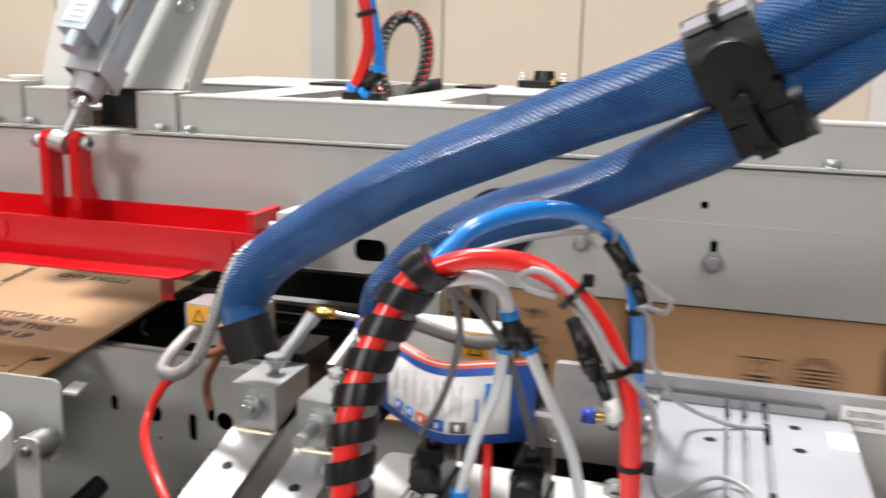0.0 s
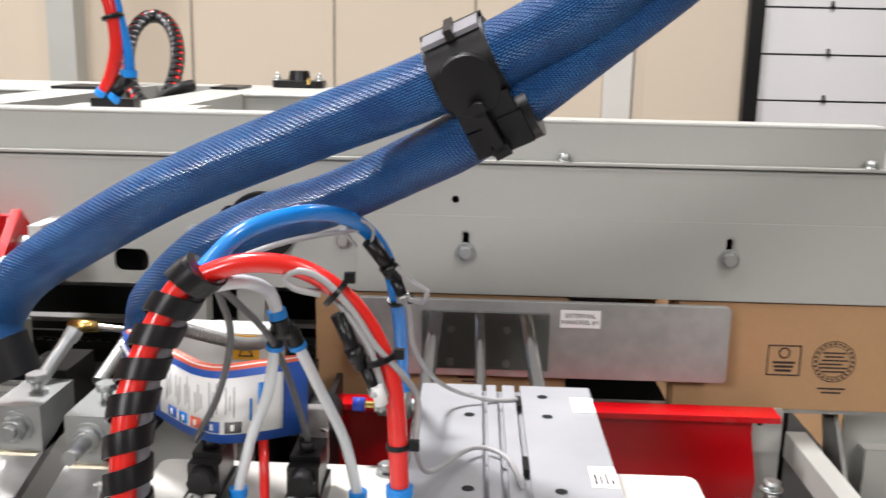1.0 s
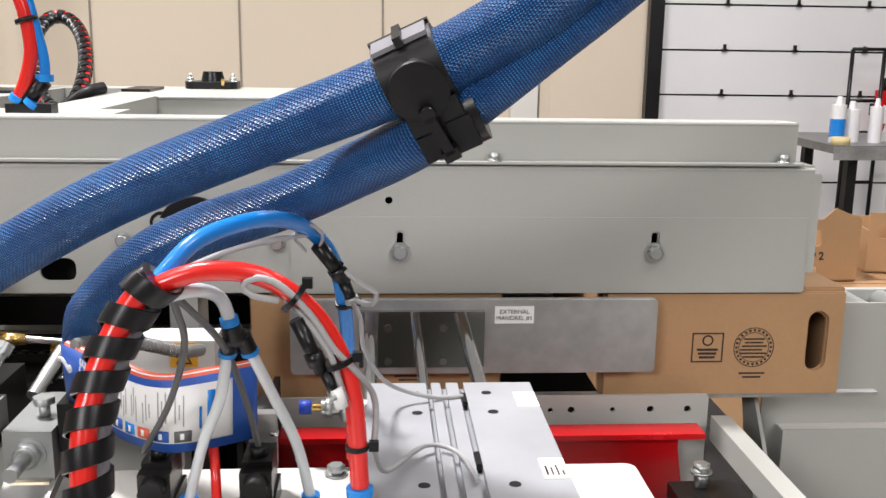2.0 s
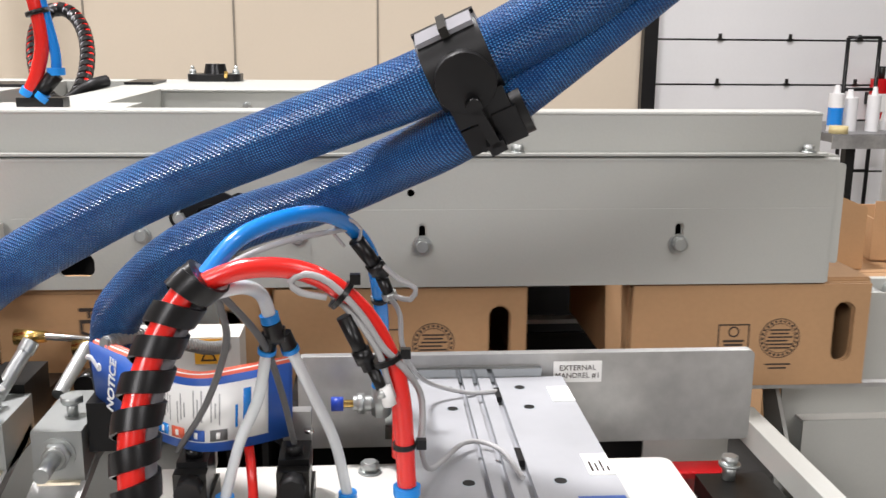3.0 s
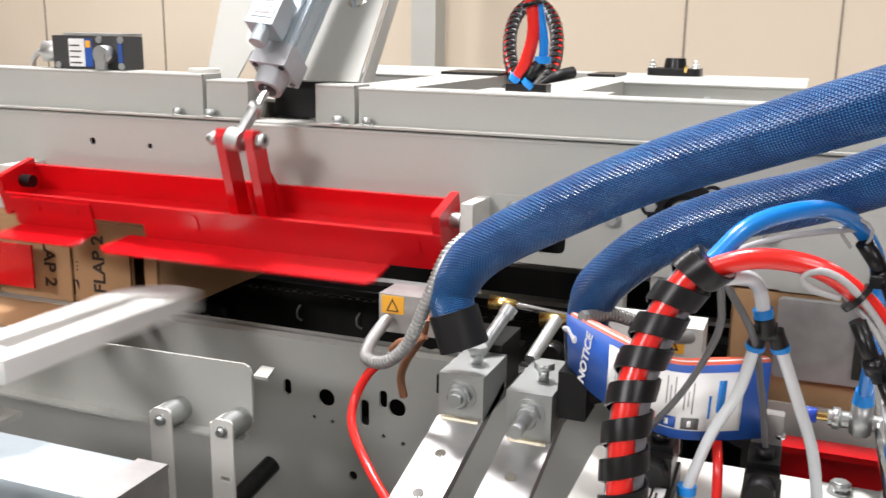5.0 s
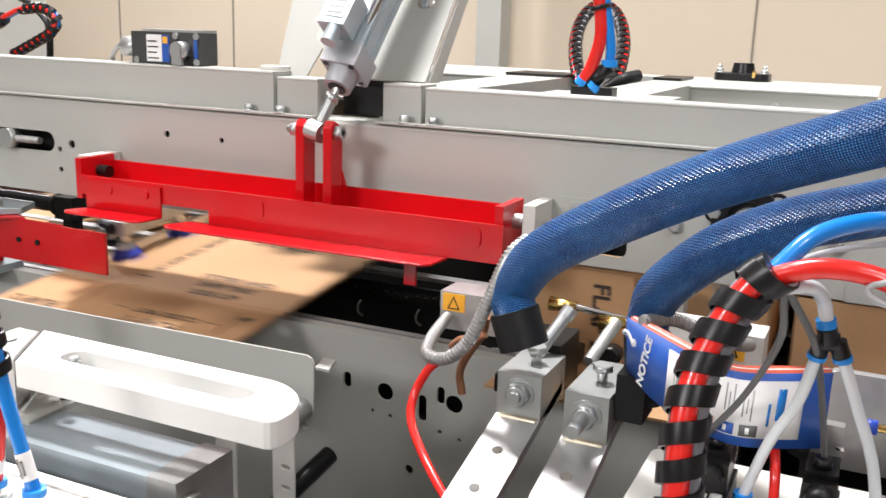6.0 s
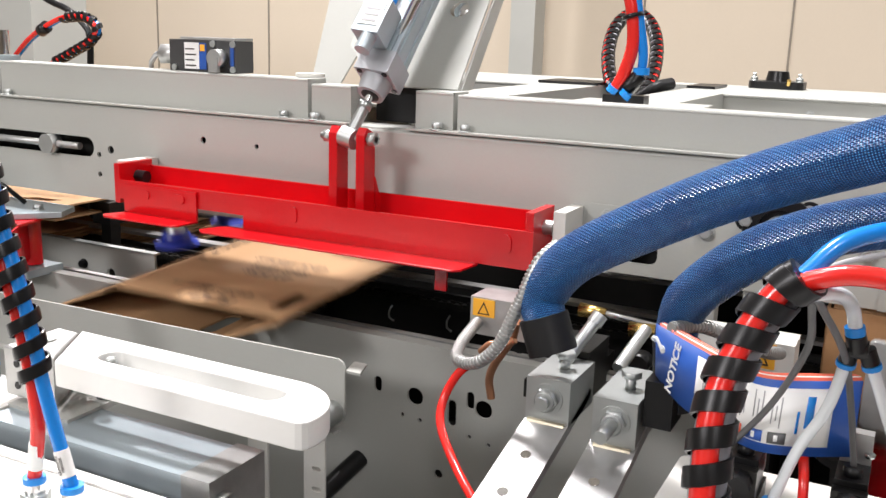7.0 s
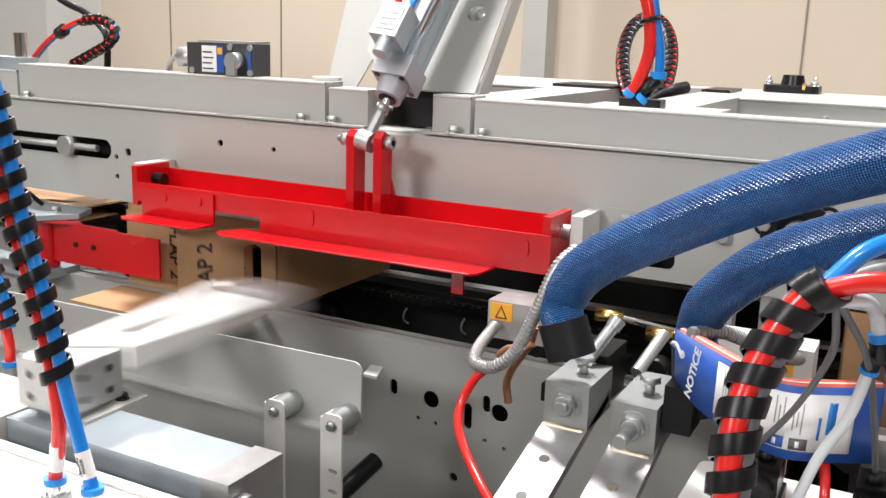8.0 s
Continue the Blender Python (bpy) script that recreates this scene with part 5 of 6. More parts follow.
part("brass_fitting", cyl(B(), (-0.462, 1.37, 1.132), (-0.425, 1.37, 1.136), 0.0115, 8, 0.009), BRASS, gun2, "brass hose fitting")
part("pipe_stub", cyl(B(), (-0.425, 1.19, 1.137), (-0.412, 1.26, 1.170), 0.0082, 16), ZINC, gun2, smooth=True)
C2 = [(-0.345, 1.10, 1.226), (-0.32, 1.14, 1.222), (-0.285, 1.18, 1.200), (-0.262, 1.22, 1.18), (-0.25, 1.27, 1.165)]
part("steel_conduit", tube(B(), C2, 0.0068, 14), ZINC, gun2, "ribbed flexible steel conduit", smooth=True)
part("conduit_ribs", spiral(B(), smooth_path(C2, 0.003), 0.0066, 0.0052, 0.0030, 0.0012), GALV, gun2, smooth=True)
part("mount", box(B(), -0.36, -0.25, 1.34, 1.436, 1.09, 1.13), CHAIN, gun2)
part("latch", box(B(), -0.368, -0.336, 1.10, 1.15, 1.108, 1.162), BLACK, gun2, bevel=0.008)
part("grey_upright", box(B(), -0.385, -0.355, 1.40, 1.43, 0.98, 1.185), GREY, gun2)
for bx, bz in ((-0.545, 1.112), (-0.43, 1.105), (-0.60, 1.105)):
    part("lock_ring", cyl(B(), (bx, 1.30, bz), (bx, 1.33, bz), 0.014, 18), BLACK, gun, bevel=0.002)

# ---- notice tag ----
tag = thing("notice_tag", "blue and white folded notice tag with orange-red page edges", "tag", at=pose(-0.35, 1.11, 1.22))
TOP = [(-0.366, 1.118, 1.2235), (-0.325, 1.078, 1.2225), (-0.284, 1.040, 1.2215), (-0.255, 1.010, 1.223), (-0.225, 0.994, 1.226), (-0.190, 1.004, 1.228), (-0.149, 1.036, 1.226)]
BOT = [(-0.362, 1.116, 1.165), (-0.328, 1.080, 1.152), (-0.289, 1.042, 1.149), (-0.258, 1.012, 1.151), (-0.228, 0.996, 1.152), (-0.192, 1.006, 1.152), (-0.150, 1.032, 1.151)]
tt, tb = smooth_path(TOP, 0.004), smooth_path(BOT, 0.004)


def tag_at(u, v, off=0.0):
    def on(path):
        f = max(0.0, min(0.9999, u)) * (len(path) - 1)
        i = int(f)
        return path[i].lerp(path[i + 1], f - i)
    a, b = on(tb), on(tt)
    p = a.lerp(b, v)
    u2 = min(u + 0.01, 0.9999)
    f = u2 * (len(tt) - 1)
    q = tt[int(f)].lerp(tt[min(int(f) + 1, len(tt) - 1)], f - int(f))
    f0 = (u2 - 0.02) * (len(tt) - 1)
    q0 = tt[max(0, int(f0))].lerp(tt[min(max(0, int(f0)) + 1, len(tt) - 1)], max(0.0, f0 - int(f0)))
    n = (q - q0).cross(b - a).normalized()
    if n.y > 0:
        n = -n
    return p + n * off


def tag_patch(u0, u1, v0, v1, off, mtl, name, parent, thick=0.0008, n=None, label=""):
    n = n or max(1, int((u1 - u0) * 60))
    bm = B()
    rows = []
    for i in range(n + 1):
        u = u0 + (u1 - u0) * i / n
        rows.append([bm.verts.new(tag_at(u, v, o)) for v, o in ((v0, off), (v1, off), (v1, off - thick), (v0, off - thick))])
    for i in range(n):
        for j in range(4):
            bm.faces.new((rows[i][j], rows[i][(j + 1) % 4], rows[i + 1][(j + 1) % 4], rows[i + 1][j])).smooth = j in (0, 2)
    bm.faces.new(rows[0])
    bm.faces.new(rows[-1][::-1])
    return part(name, bm, mtl, parent, label)


front = tag_patch(0, 1, 0, 1, 0, TAGBLUE, "cover_leaf", tag, label="dark blue printed cover")
for k in range(5):
    tag_patch(0.02, 1, 0.03, 1.035 + 0.006 * (k % 3), -0.002 - 0.0022 * k, TAGRED if k % 2 == 0 else PAPER, "page", tag)
tag_patch(0.30, 0.90, 0.13, 0.90, 0.0009, PAPER, "white_field", front)
for k, u in enumerate((0.345, 0.415, 0.485, 0.555, 0.625, 0.69)):
    for j in range(3):
        tag_patch(u + j * 0.015, u + j * 0.015 + 0.0045, 0.36 + 0.05 * ((k * 2 + j) % 3), 0.84 - 0.06 * ((k + 2 * j) % 4), 0.0013, CABLE, "print_bar", front, 0.0003, n=1)
for k, mt in enumerate((TAGBLUE, TUBEBLUE, TAGRED, TAGBLUE, CABLEDARK)):
    u = 0.36 + k * 0.082
    tag_patch(u, u + 0.062, 0.145, 0.30, 0.0013, mt, "icon", front, 0.0003)
    tag_patch(u + 0.022, u + 0.036, 0.18, 0.265, 0.0016, PAPER, "icon_mark", front, 0.0002)
tag_patch(0.80, 0.83, 0.38, 0.80, 0.0013, TUBEBLUE, "print_bar", front, 0.0003)
tag_patch(0.775, 0.783, 0.30, 0.60, 0.0013, TUBEBLUE, "print_bar", front, 0.0003)
o_, ux, uy = tag_at(0.155, 0.48, 0.0012), (tag_at(0.235, 0.48) - tag_at(0.10, 0.48)).normalized(), Vector((0, 0, 1))
tx = (uy * 0.97 + ux * 0.22).normalized()
tn = ux.cross(uy).normalized()
ty = tn.cross(tx).normalized()
tm = Matrix((tx, ty, tn)).transposed().to_4x4()
tm.translation = o_ + tn * 0.0006
text_on("NOTICE", tm, 0.0165, PAPER, front, "print", bold=0.0004)
part("eyelet", cyl(B(), tag_at(0.06, 0.62, -0.001), tag_at(0.06, 0.62, 0.0015), 0.0045, 14), PAPER, front)
wire("tag_string", "white looped string of the notice tag", [tuple(tag_at(0.06, 0.62, 0.002)), tuple(tag_at(0.03, 0.78, 0.004)), tuple(tag_at(0.0, 0.72, 0.004)), (-0.362, 1.125, 1.20)], 0.0018, PAPER)

# ---- on top of the machine ----
limit = thing("limit_switch", "dark grey limit switch box with bright lever", "limit switch", at=pose(-1.32, 1.52, 1.4455))
part("case", box(B(), -1.415, -1.258, 1.500, 1.55, 1.4458, 1.503), mat("dark_grey_casting", (0.06, 0.06, 0.06), 0.45, 0.3), limit, bevel=0.004)
part("lid", box(B(), -1.39, -1.262, 1.502, 1.555, 1.5035, 1.508), GALV, limit, bevel=0.001)
lbp = part("label", box(B(), -1.378, -1.343, 1.4985, 1.4996, 1.450, 1.498), PAPER, limit, "white printed type label")
part("label_strip", box(B(), -1.3425, -1.326, 1.4985, 1.4996, 1.450, 1.498), TAGBLUE, limit, "blue printed label strip")
part("label_mark", box(B(), -1.340, -1.329, 1.4978, 1.4984, 1.483, 1.495), YELLOW, limit)
for k in range(4):
    part("print_bar", box(B(), -1.375, -1.350 - 0.004 * (k % 2), 1.4979, 1.4984, 1.455 + k * 0.010, 1.4575 + k * 0.010), INK, lbp)
part("side_label", box(B(), -1.270, -1.262, 1.4985, 1.4996, 1.458, 1.494), TAGBLUE, limit)
part("lever_hub", cyl(B(), (-1.292, 1.478, 1.472), (-1.292, 1.4995, 1.472), 0.016, 20), ZINC, limit, "bright lever hub", bevel=0.002)
part("lever", box(B(), -1.302, -1.282, 1.476, 1.484, 1.447, 1.474), ZINC, limit, bevel=0.002)
for sx, sz in ((-1.402, 1.452), (-1.31, 1.497), (-1.264, 1.497), (-1.264, 1.452)):
    part("screw", cyl(B(), (sx, 1.4965, sz), (sx, 1.4995, sz), 0.006, 12), ZINC, limit)
part("cable_gland", cyl(B(), (-1.452, 1.525, 1.474), (-1.4095, 1.525, 1.474), 0.021, 6, 0.019), GALV, limit, bevel=0.001)
part("lead", tube(B(), [(-1.452, 1.525, 1.474), (-1.475, 1.53, 1.473), (-1.50, 1.54, 1.456), (-1.51, 1.55, 1.4465)], 0.005, 10), CABLE, limit, smooth=True)
hb = thing("cover_hole_grommet", "pale half-round grommet on the cover", "grommet", at=pose(-1.13, 1.53, 1.4455))
part("ring", cyl(B(), (-1.12, 1.535, 1.4458), (-1.12, 1.535, 1.452), 0.026, 20), PALE, hb, smooth=True)


def loom(name, label, pts, r, at_z, mats, wrap=True):
    o = thing(name, label, "air hose", at=pose(*pts[0]))
    p = smooth_path(pts, 0.006)
    f = frames_along(p)
    for k, mt in enumerate(mats):
        an = 2 * math.pi * k / len(mats)
        off = r * 0.5 if len(mats) > 1 else 0
        part(("red_tube", "blue_tube", "grey_tube")[k], sweep(B(), [q + a * (off * math.cos(an)) + b * (off * math.sin(an)) for q, (t, a, b) in zip(p, f)], r * 0.52, 10), mt, o, smooth=True)
    if wrap:
        part("spiral_wrap", spiral(B(), p, r, 0.032, 0.0215, 0.0015), BLACK, o, "glossy black spiral wrap", smooth=True)
    return o


RING = []
for k in range(0, 361, 24):
    up = 0.5 - 0.5 * math.cos(radians(k))
    RING.append((-0.885 - 0.120 * up + (0.066 + 0.016 * up) * math.sin(radians(k)), 2.75 + 0.42 * up, 1.350 + 0.255 * up))
lo = loom("air_hose_loom", "looped red, blue and grey tubes in black spiral wrap", RING, 0.0195, 0, (TUBERED, TUBEBLUE, TUBEGREY))
part("ribbed_end", tube(B(), [(-0.885, 2.74, 1.352), (-0.84, 2.72, 1.375), (-0.80, 2.72, 1.402), (-0.77, 2.76, 1.412)], 0.0165, 12), RUBBER, lo, "black ribbed hose end", smooth=True)
o = thing("loom_tray", "grey steel tray under the hose loop", "tray", at=pose(-0.6, 1.8, 1.40))
part("tray", box(B(), -0.72, -0.48, 1.70, 1.90, 1.388, 1.4155), GREY, o, bevel=0.002)
part("stand", box(B(), -0.66, -0.56, 1.76, 1.84, 1.2105, 1.388), GREY, o)
o = thing("tee_tubes", "red and blue tubes rising out of push-in elbows", "air hose", at=pose(-0.62, 1.78, 1.43))
part("red_tube", tube(B(), [(-0.632, 1.78, 1.440), (-0.618, 1.78, 1.47), (-0.606, 1.78, 1.52), (-0.612, 1.78, 1.58), (-0.63, 1.78, 1.65), (-0.65, 1.78, 1.8)], 0.0115, 14), TUBERED, o, smooth=True)
part("blue_tube", tube(B(), [(-0.588, 1.785, 1.47), (-0.588, 1.785, 1.51), (-0.602, 1.785, 1.58), (-0.615, 1.785, 1.65), (-0.63, 1.785, 1.8)], 0.0085, 14), TUBEBLUE, o, smooth=True)
part("manifold", box(B(), -0.65, -0.575, 1.765, 1.80, 1.4157, 1.432), BLACK, o, bevel=0.003)
part("elbow", cyl(B(), (-0.625, 1.78, 1.428), (-0.588, 1.782, 1.470), 0.013, 14), BLACK, o)
for p0, p1 in (((-0.636, 1.78, 1.434), (-0.630, 1.78, 1.444)), ((-0.612, 1.775, 1.428), (-0.605, 1.775, 1.436)), ((-0.588, 1.783, 1.468), (-0.588, 1.783, 1.480))):
    part("release_ring", cyl(B(), p0, p1, 0.0145, 16), RINGBLUE, o, smooth=True)
part("tie_band", cyl(B(), (-0.609, 1.782, 1.565), (-0.611, 1.782, 1.572), 0.019, 16), BLACK, o)
o2 = loom("air_hose_loom", "red, blue and black tubes bowed over the top cover", [(-1.99, 1.6, 1.42), (-1.949, 1.6, 1.457), (-1.911, 1.6, 1.487), (-1.864, 1.6, 1.513), (-1.802, 1.6, 1.536), (-1.743, 1.6, 1.539), (-1.706, 1.6, 1.52), (-1.721, 1.6, 1.493), (-1.773, 1.6, 1.468), (-1.84, 1.6, 1.44)], 0.0095, 0, (TUBERED, TUBEBLUE), False)
pp = smooth_path([(-1.802, 1.6, 1.536), (-1.743, 1.6, 1.539), (-1.706, 1.6, 1.52), (-1.721, 1.6, 1.493), (-1.773, 1.6, 1.468), (-1.84, 1.6, 1.44)], 0.006)
part("spiral_wrap", spiral(B(), pp, 0.0102, 0.018, 0.0115, 0.0012), BLACK, o2, smooth=True)
part("tie_band", cyl(B(), (-1.875, 1.6, 1.506), (-1.855, 1.6, 1.517), 0.0135, 16), BLACK, o2)
wire("black_cable", "black cable bowed behind the tube loom", [(-2.12, 1.7, 1.66), (-1.978, 1.7, 1.582), (-1.903, 1.7, 1.555), (-1.851, 1.7, 1.521), (-1.836, 1.7, 1.49), (-1.841, 1.7, 1.40)], 0.0075, BLACK)
o = thing("valve_stub", "silver valve block with a round stub on the cover", "valve", at=pose(-1.98, 1.52, 1.43))
part("block", box(B(), -2.1, -1.872, 1.49, 1.54, 1.4305, 1.456), ALUX, o, bevel=0.003)
part("stub", cyl(B(), (-1.893, 1.515, 1.456), (-1.893, 1.515, 1.507), 0.014, 18), CHROME, o, smooth=True)
part("clear_cup", cyl(B(), (-1.99, 1.478, 1.385), (-1.99, 1.478, 1.43), 0.02, 18), GALV, o, smooth=True)
o = thing("control_cabinet", "pale grey control cabinet behind the machine", "cabinet", at=pose(-4.6, 3.5, 0))
part("case", box(B(), -6.3, -4.30, 3.61, 3.975, 0.0, 2.2), GREY, o, bevel=0.01)
part("door_gap", box(B(), -5.205, -5.195, 3.604, 3.61, 0.05, 2.15), DARK, o)

# ---- left end: pusher, blanks, suction cups ----
pusher = own(thing("flap_pusher", "red steel swing plate that folds the side flap", "flap pusher", at=pose(-1.735, 1.425, 1.095)))
part("plate", box(B(), 0.02, 0.20, -0.005, 0.0, -0.042, 0.042), RED, pusher, bevel=0.001)
part("tip_plate", box(B(), 0.18, 0.315, -0.011, -0.0055, -0.040, 0.040), RED, pusher, bevel=0.002)
part("hinge_tube", cyl(B(), (0, 0, -0.055), (0, 0, 0.04), 0.02, 24), RED, pusher, smooth=True)
part("top_ear", plate(B(), [(-0.10, -0.03), (0.03, -0.03), (0.10, 0.0), (0.03, 0.03), (-0.10, 0.03)], [], 0.005, pose(0, 0, 0.0405)), RED, pusher)
for sx in (0.085, 0.135):
    part("screw", cyl(B(), (sx, -0.008, 0.0), (sx, -0.005, 0.0), 0.0055, 12), DARK, pusher)
o = thing("pusher_plate", "bare aluminium plate over the flap pusher", "mounting plate", at=pose(-1.8, 1.42, 1.14))
part("plate", plate(B(), [(-2.05, 1.36), (-1.72, 1.37), (-1.66, 1.44), (-1.69, 1.50), (-2.05, 1.50)], [], 0.012, pose(0, 0, 1.1415)), ALUX, o, bevel=0.001)
part("lower_plate", box(B(), -2.05, -1.70, 1.38, 1.47, 1.020, 1.036), ALUX, o, bevel=0.001)
part("post", box(B(), -2.05, -1.95, 1.40, 1.436, 1.0365, 1.1412), GREY, o)
hexbolt(o, (-1.715, 1.43, 1.1536), (0, 0, 1), 0.018, 0.009)
o = thing("sensor_eye", "black photo sensor with a red lens", "sensor", at=pose(-1.90, 1.42, 1.16))
part("case", box(B(), -1.93, -1.86, 1.395, 1.425, 1.1540, 1.215), BLACK, o, bevel=0.003)
part("lens", cyl(B(), (-1.885, 1.3935, 1.185), (-1.885, 1.396, 1.185), 0.010, 16), RED, o)
wire("black_cable", "black sensor cable on the aluminium plate", [(-1.86, 1.41, 1.20), (-1.83, 1.41, 1.208), (-1.80, 1.42, 1.195), (-1.79, 1.46, 1.156)], 0.005, BLACK)
stack = thing("blank_stack", "stack of flat brown carton blanks with cut slots", "carton blanks", at=pose(-2.4, 1.9, 0.8))
for k in range(16):
    part("blank", box(B(), -2.95 + 0.006 * (k % 3), -2.02 + 0.006 * ((k * 7) % 4), 1.66, 2.45, 0.90 + k * 0.0075, 0.9066 + k * 0.0075), CARD, stack)
nextb = own(thing("next_blank", "flat brown carton blank with cut slots on the stack", "carton blank", at=pose(-1.82, 1.75, 1.128)))
part("sheet", plate(B(), [(-0.95, -0.21), (0.02, -0.21), (0.02, -0.06), (-0.04, 0.05), (-0.04, 0.5), (-0.95, 0.5)], [[(-0.25, 0.02), (-0.10, 0.02), (-0.085, 0.045), (-0.12, 0.06), (-0.15, 0.045), (-0.22, 0.045)], [(-0.15, -0.18), (-0.05, -0.16), (-0.035, -0.135), (-0.11, -0.145)]], 0.004), CARD, nextb)
part("lower_sheet", box(B(), -0.95, 0.01, -0.20, 0.5, -0.03, -0.026), CARD, nextb)
part("feed_finger", box(B(), -0.6, -0.56, 0.1, 0.14, -0.105, -0.0305), CHAIN, nextb)
part("pallet", box(B(), -2.95, -2.03, 1.66, 2.45, 0.731, 0.8995), DARK, stack)

cups = own(thing("suction_gripper", "zinc gripper bar with two dark blue suction cups", "suction gripper", at=pose(-1.403, 1.585, 1.0565)))
for cy_, nm in ((-0.083, 0), (0.083, 1)):
    bm = B()
    for z0, z1, r0, r1 in ((0.0, 0.006, 0.044, 0.038), (0.006, 0.010, 0.038, 0.023), (0.010, 0.016, 0.029, 0.029), (0.016, 0.026, 0.029, 0.023)):
        cyl(bm, (0, cy_, z0), (0, cy_, z1), r0, 28, r1)
    cup = part("suction_cup", bm, CUPBLUE, cups, "dark blue rubber suction cup", smooth=True)
    part("cup_nut", cyl(B(), (0, cy_, 0.026), (0, cy_, 0.034), 0.019, 18, 0.016), ZINC, cups, smooth=True)
    part("cup_stem", cyl(B(), (0, cy_, 0.034), (0, cy_, 0.056), 0.0075, 14), CHROME, cups, smooth=True)
part("crossbar", box(B(), -0.02, 0.02, -0.105, 0.34, 0.056, 0.086), GALV, cups, bevel=0.004)
part("swivel_cylinder", cyl(B(), (-0.052, -0.085, 0.058), (-0.052, 0.26, 0.058), 0.021, 24), ALUX, cups, "silver swivel cylinder", smooth=True)
part("cylinder_ring", cyl(B(), (-0.052, -0.092, 0.058), (-0.052, -0.0852, 0.058), 0.017, 20), RUBBER, cups)
part("cylinder_bolt", cyl(B(), (-0.052, -0.097, 0.058), (-0.052, -0.0922, 0.058), 0.009, 6), ZINC, cups)
part("hex_socket", cyl(B(), (-0.009, -0.108, 0.071), (-0.009, -0.1053, 0.071), 0.012, 18), RUBBER, cups)

# ---- lower red folder and right end ----
low = own(thing("lower_flap_folder", "red painted lower flap folder bar under the cartons", "flap folder", at=pose(0.12, 1.40, 0.99)))
part("face", plate(B(), [(-0.30, -0.22), (0.285, -0.22), (0.296, -0.10), (0.285, -0.03), (0.285, 0.0), (-0.30, 0.0)], [], 0.005, FRONT), RED, low)
part("top_lip", box(B(), -0.30, 0.312, -0.035, 0.005, 0.0003, 0.0085), RED, low, bevel=0.003)

rt = thing("outfeed_stand", "grey outfeed stand with bar, block and bracket", "stand", at=pose(0.5, 1.3, 0.6))
part("slanted_bar", box(B(), 0.464, 0.492, 0.75, 1.436, 0.965, 1.003), GREY, rt, bevel=0.002)
part("block", box(B(), 0.36, 0.455, 0.80, 1.30, 0.90, 0.965), CHAIN, rt, bevel=0.004)
part("bolt_stem", cyl(B(), (0.40, 1.285, 0.965), (0.40, 1.285, 0.985), 0.009, 12), ZINC, rt)
hexbolt(rt, (0.40, 1.285, 0.985), (0, 0, 1), 0.02, 0.01)
part("bracket", plate(B(), [(1.45, 0.86), (1.56, 0.86), (1.60, 0.98), (1.575, 0.995), (1.55, 0.99)], [], 0.006, Matrix(((0, 0, 1, 0.575), (1, 0, 0, 0), (0, 1, 0, 0), (0, 0, 0, 1)))), GREY, rt)
part("stand", box(B(), 0.36, 0.502, 0.95, 1.05, 0.0, 0.90), GREY, rt)
guard = thing("outfeed_guard", "pale grey outfeed guard panel stepped at the top", "guard panel", at=pose(0.9, 1.6, 0))
part("panel", plate_front([(0.62, 0.30), (1.9, 0.30), (1.9, 1.125), (0.70, 1.125), (0.70, 0.985), (0.62, 0.96)], [disc(0.715, 1.04, 0.006)], 1.62, 0.004), GREY, guard)
part("lower_panel", box(B(), 0.648, 1.9, 1.59, 1.594, 0.30, 0.912), GREY, guard)
part("flange", box(B(), 0.648, 1.9, 1.5945, 1.6195, 0.908, 0.912), PALE, guard)
part("leg", box(B(), 1.2, 1.25, 1.66, 1.71, 0, 1.0), GREY, guard)
out = thing("outfeed_conveyor", "grey outfeed roller conveyor behind the guard", "conveyor", at=pose(1.4, 1.8, 0))
part("side_rail", box(B(), 0.76, 3.4, 1.66, 1.68, 0.97, 1.0225), GREY, out)
part("side_rail", box(B(), 0.76, 3.4, 2.10, 2.12, 0.97, 1.0225), GREY, out)
for k in range(30):
    part("roller", cyl(B(), (0.82 + k * 0.085, 1.68, 0.998), (0.82 + k * 0.085, 2.10, 0.998), 0.0235, 14), ZINC, out, smooth=True)
part("leg", box(B(), 1.5, 1.55, 1.68, 1.72, 0, 0.97), GREY, out)
part("leg", box(B(), 3.0, 3.05, 1.68, 1.72, 0, 0.97), GREY, out)

# ---- hall things at the right ----
bench = thing("work_bench", "dark-topped packing bench near the dock door", "bench", at=pose(3.4, 5.9, 0))
part("top", box(B(), 2.66, 4.6, 5.6, 6.5, 0.935, 0.985), BENCH, bench, bevel=0.006)
part("edge_band", box(B(), 2.655, 4.6, 5.592, 5.5995, 0.900, 0.980), GALV, bench, "worn grey edge band")
part("lower_shelf", box(B(), 2.8, 4.46, 5.72, 6.34, 0.20, 0.24), BENCH, bench)
for lx in (2.8, 4.4):
    part("leg", box(B(), lx, lx + 0.06, 5.7, 5.76, 0, 0.935), DARK, bench)
    part("leg", box(B(), lx, lx + 0.06, 6.3, 6.36, 0, 0.935), DARK, bench)
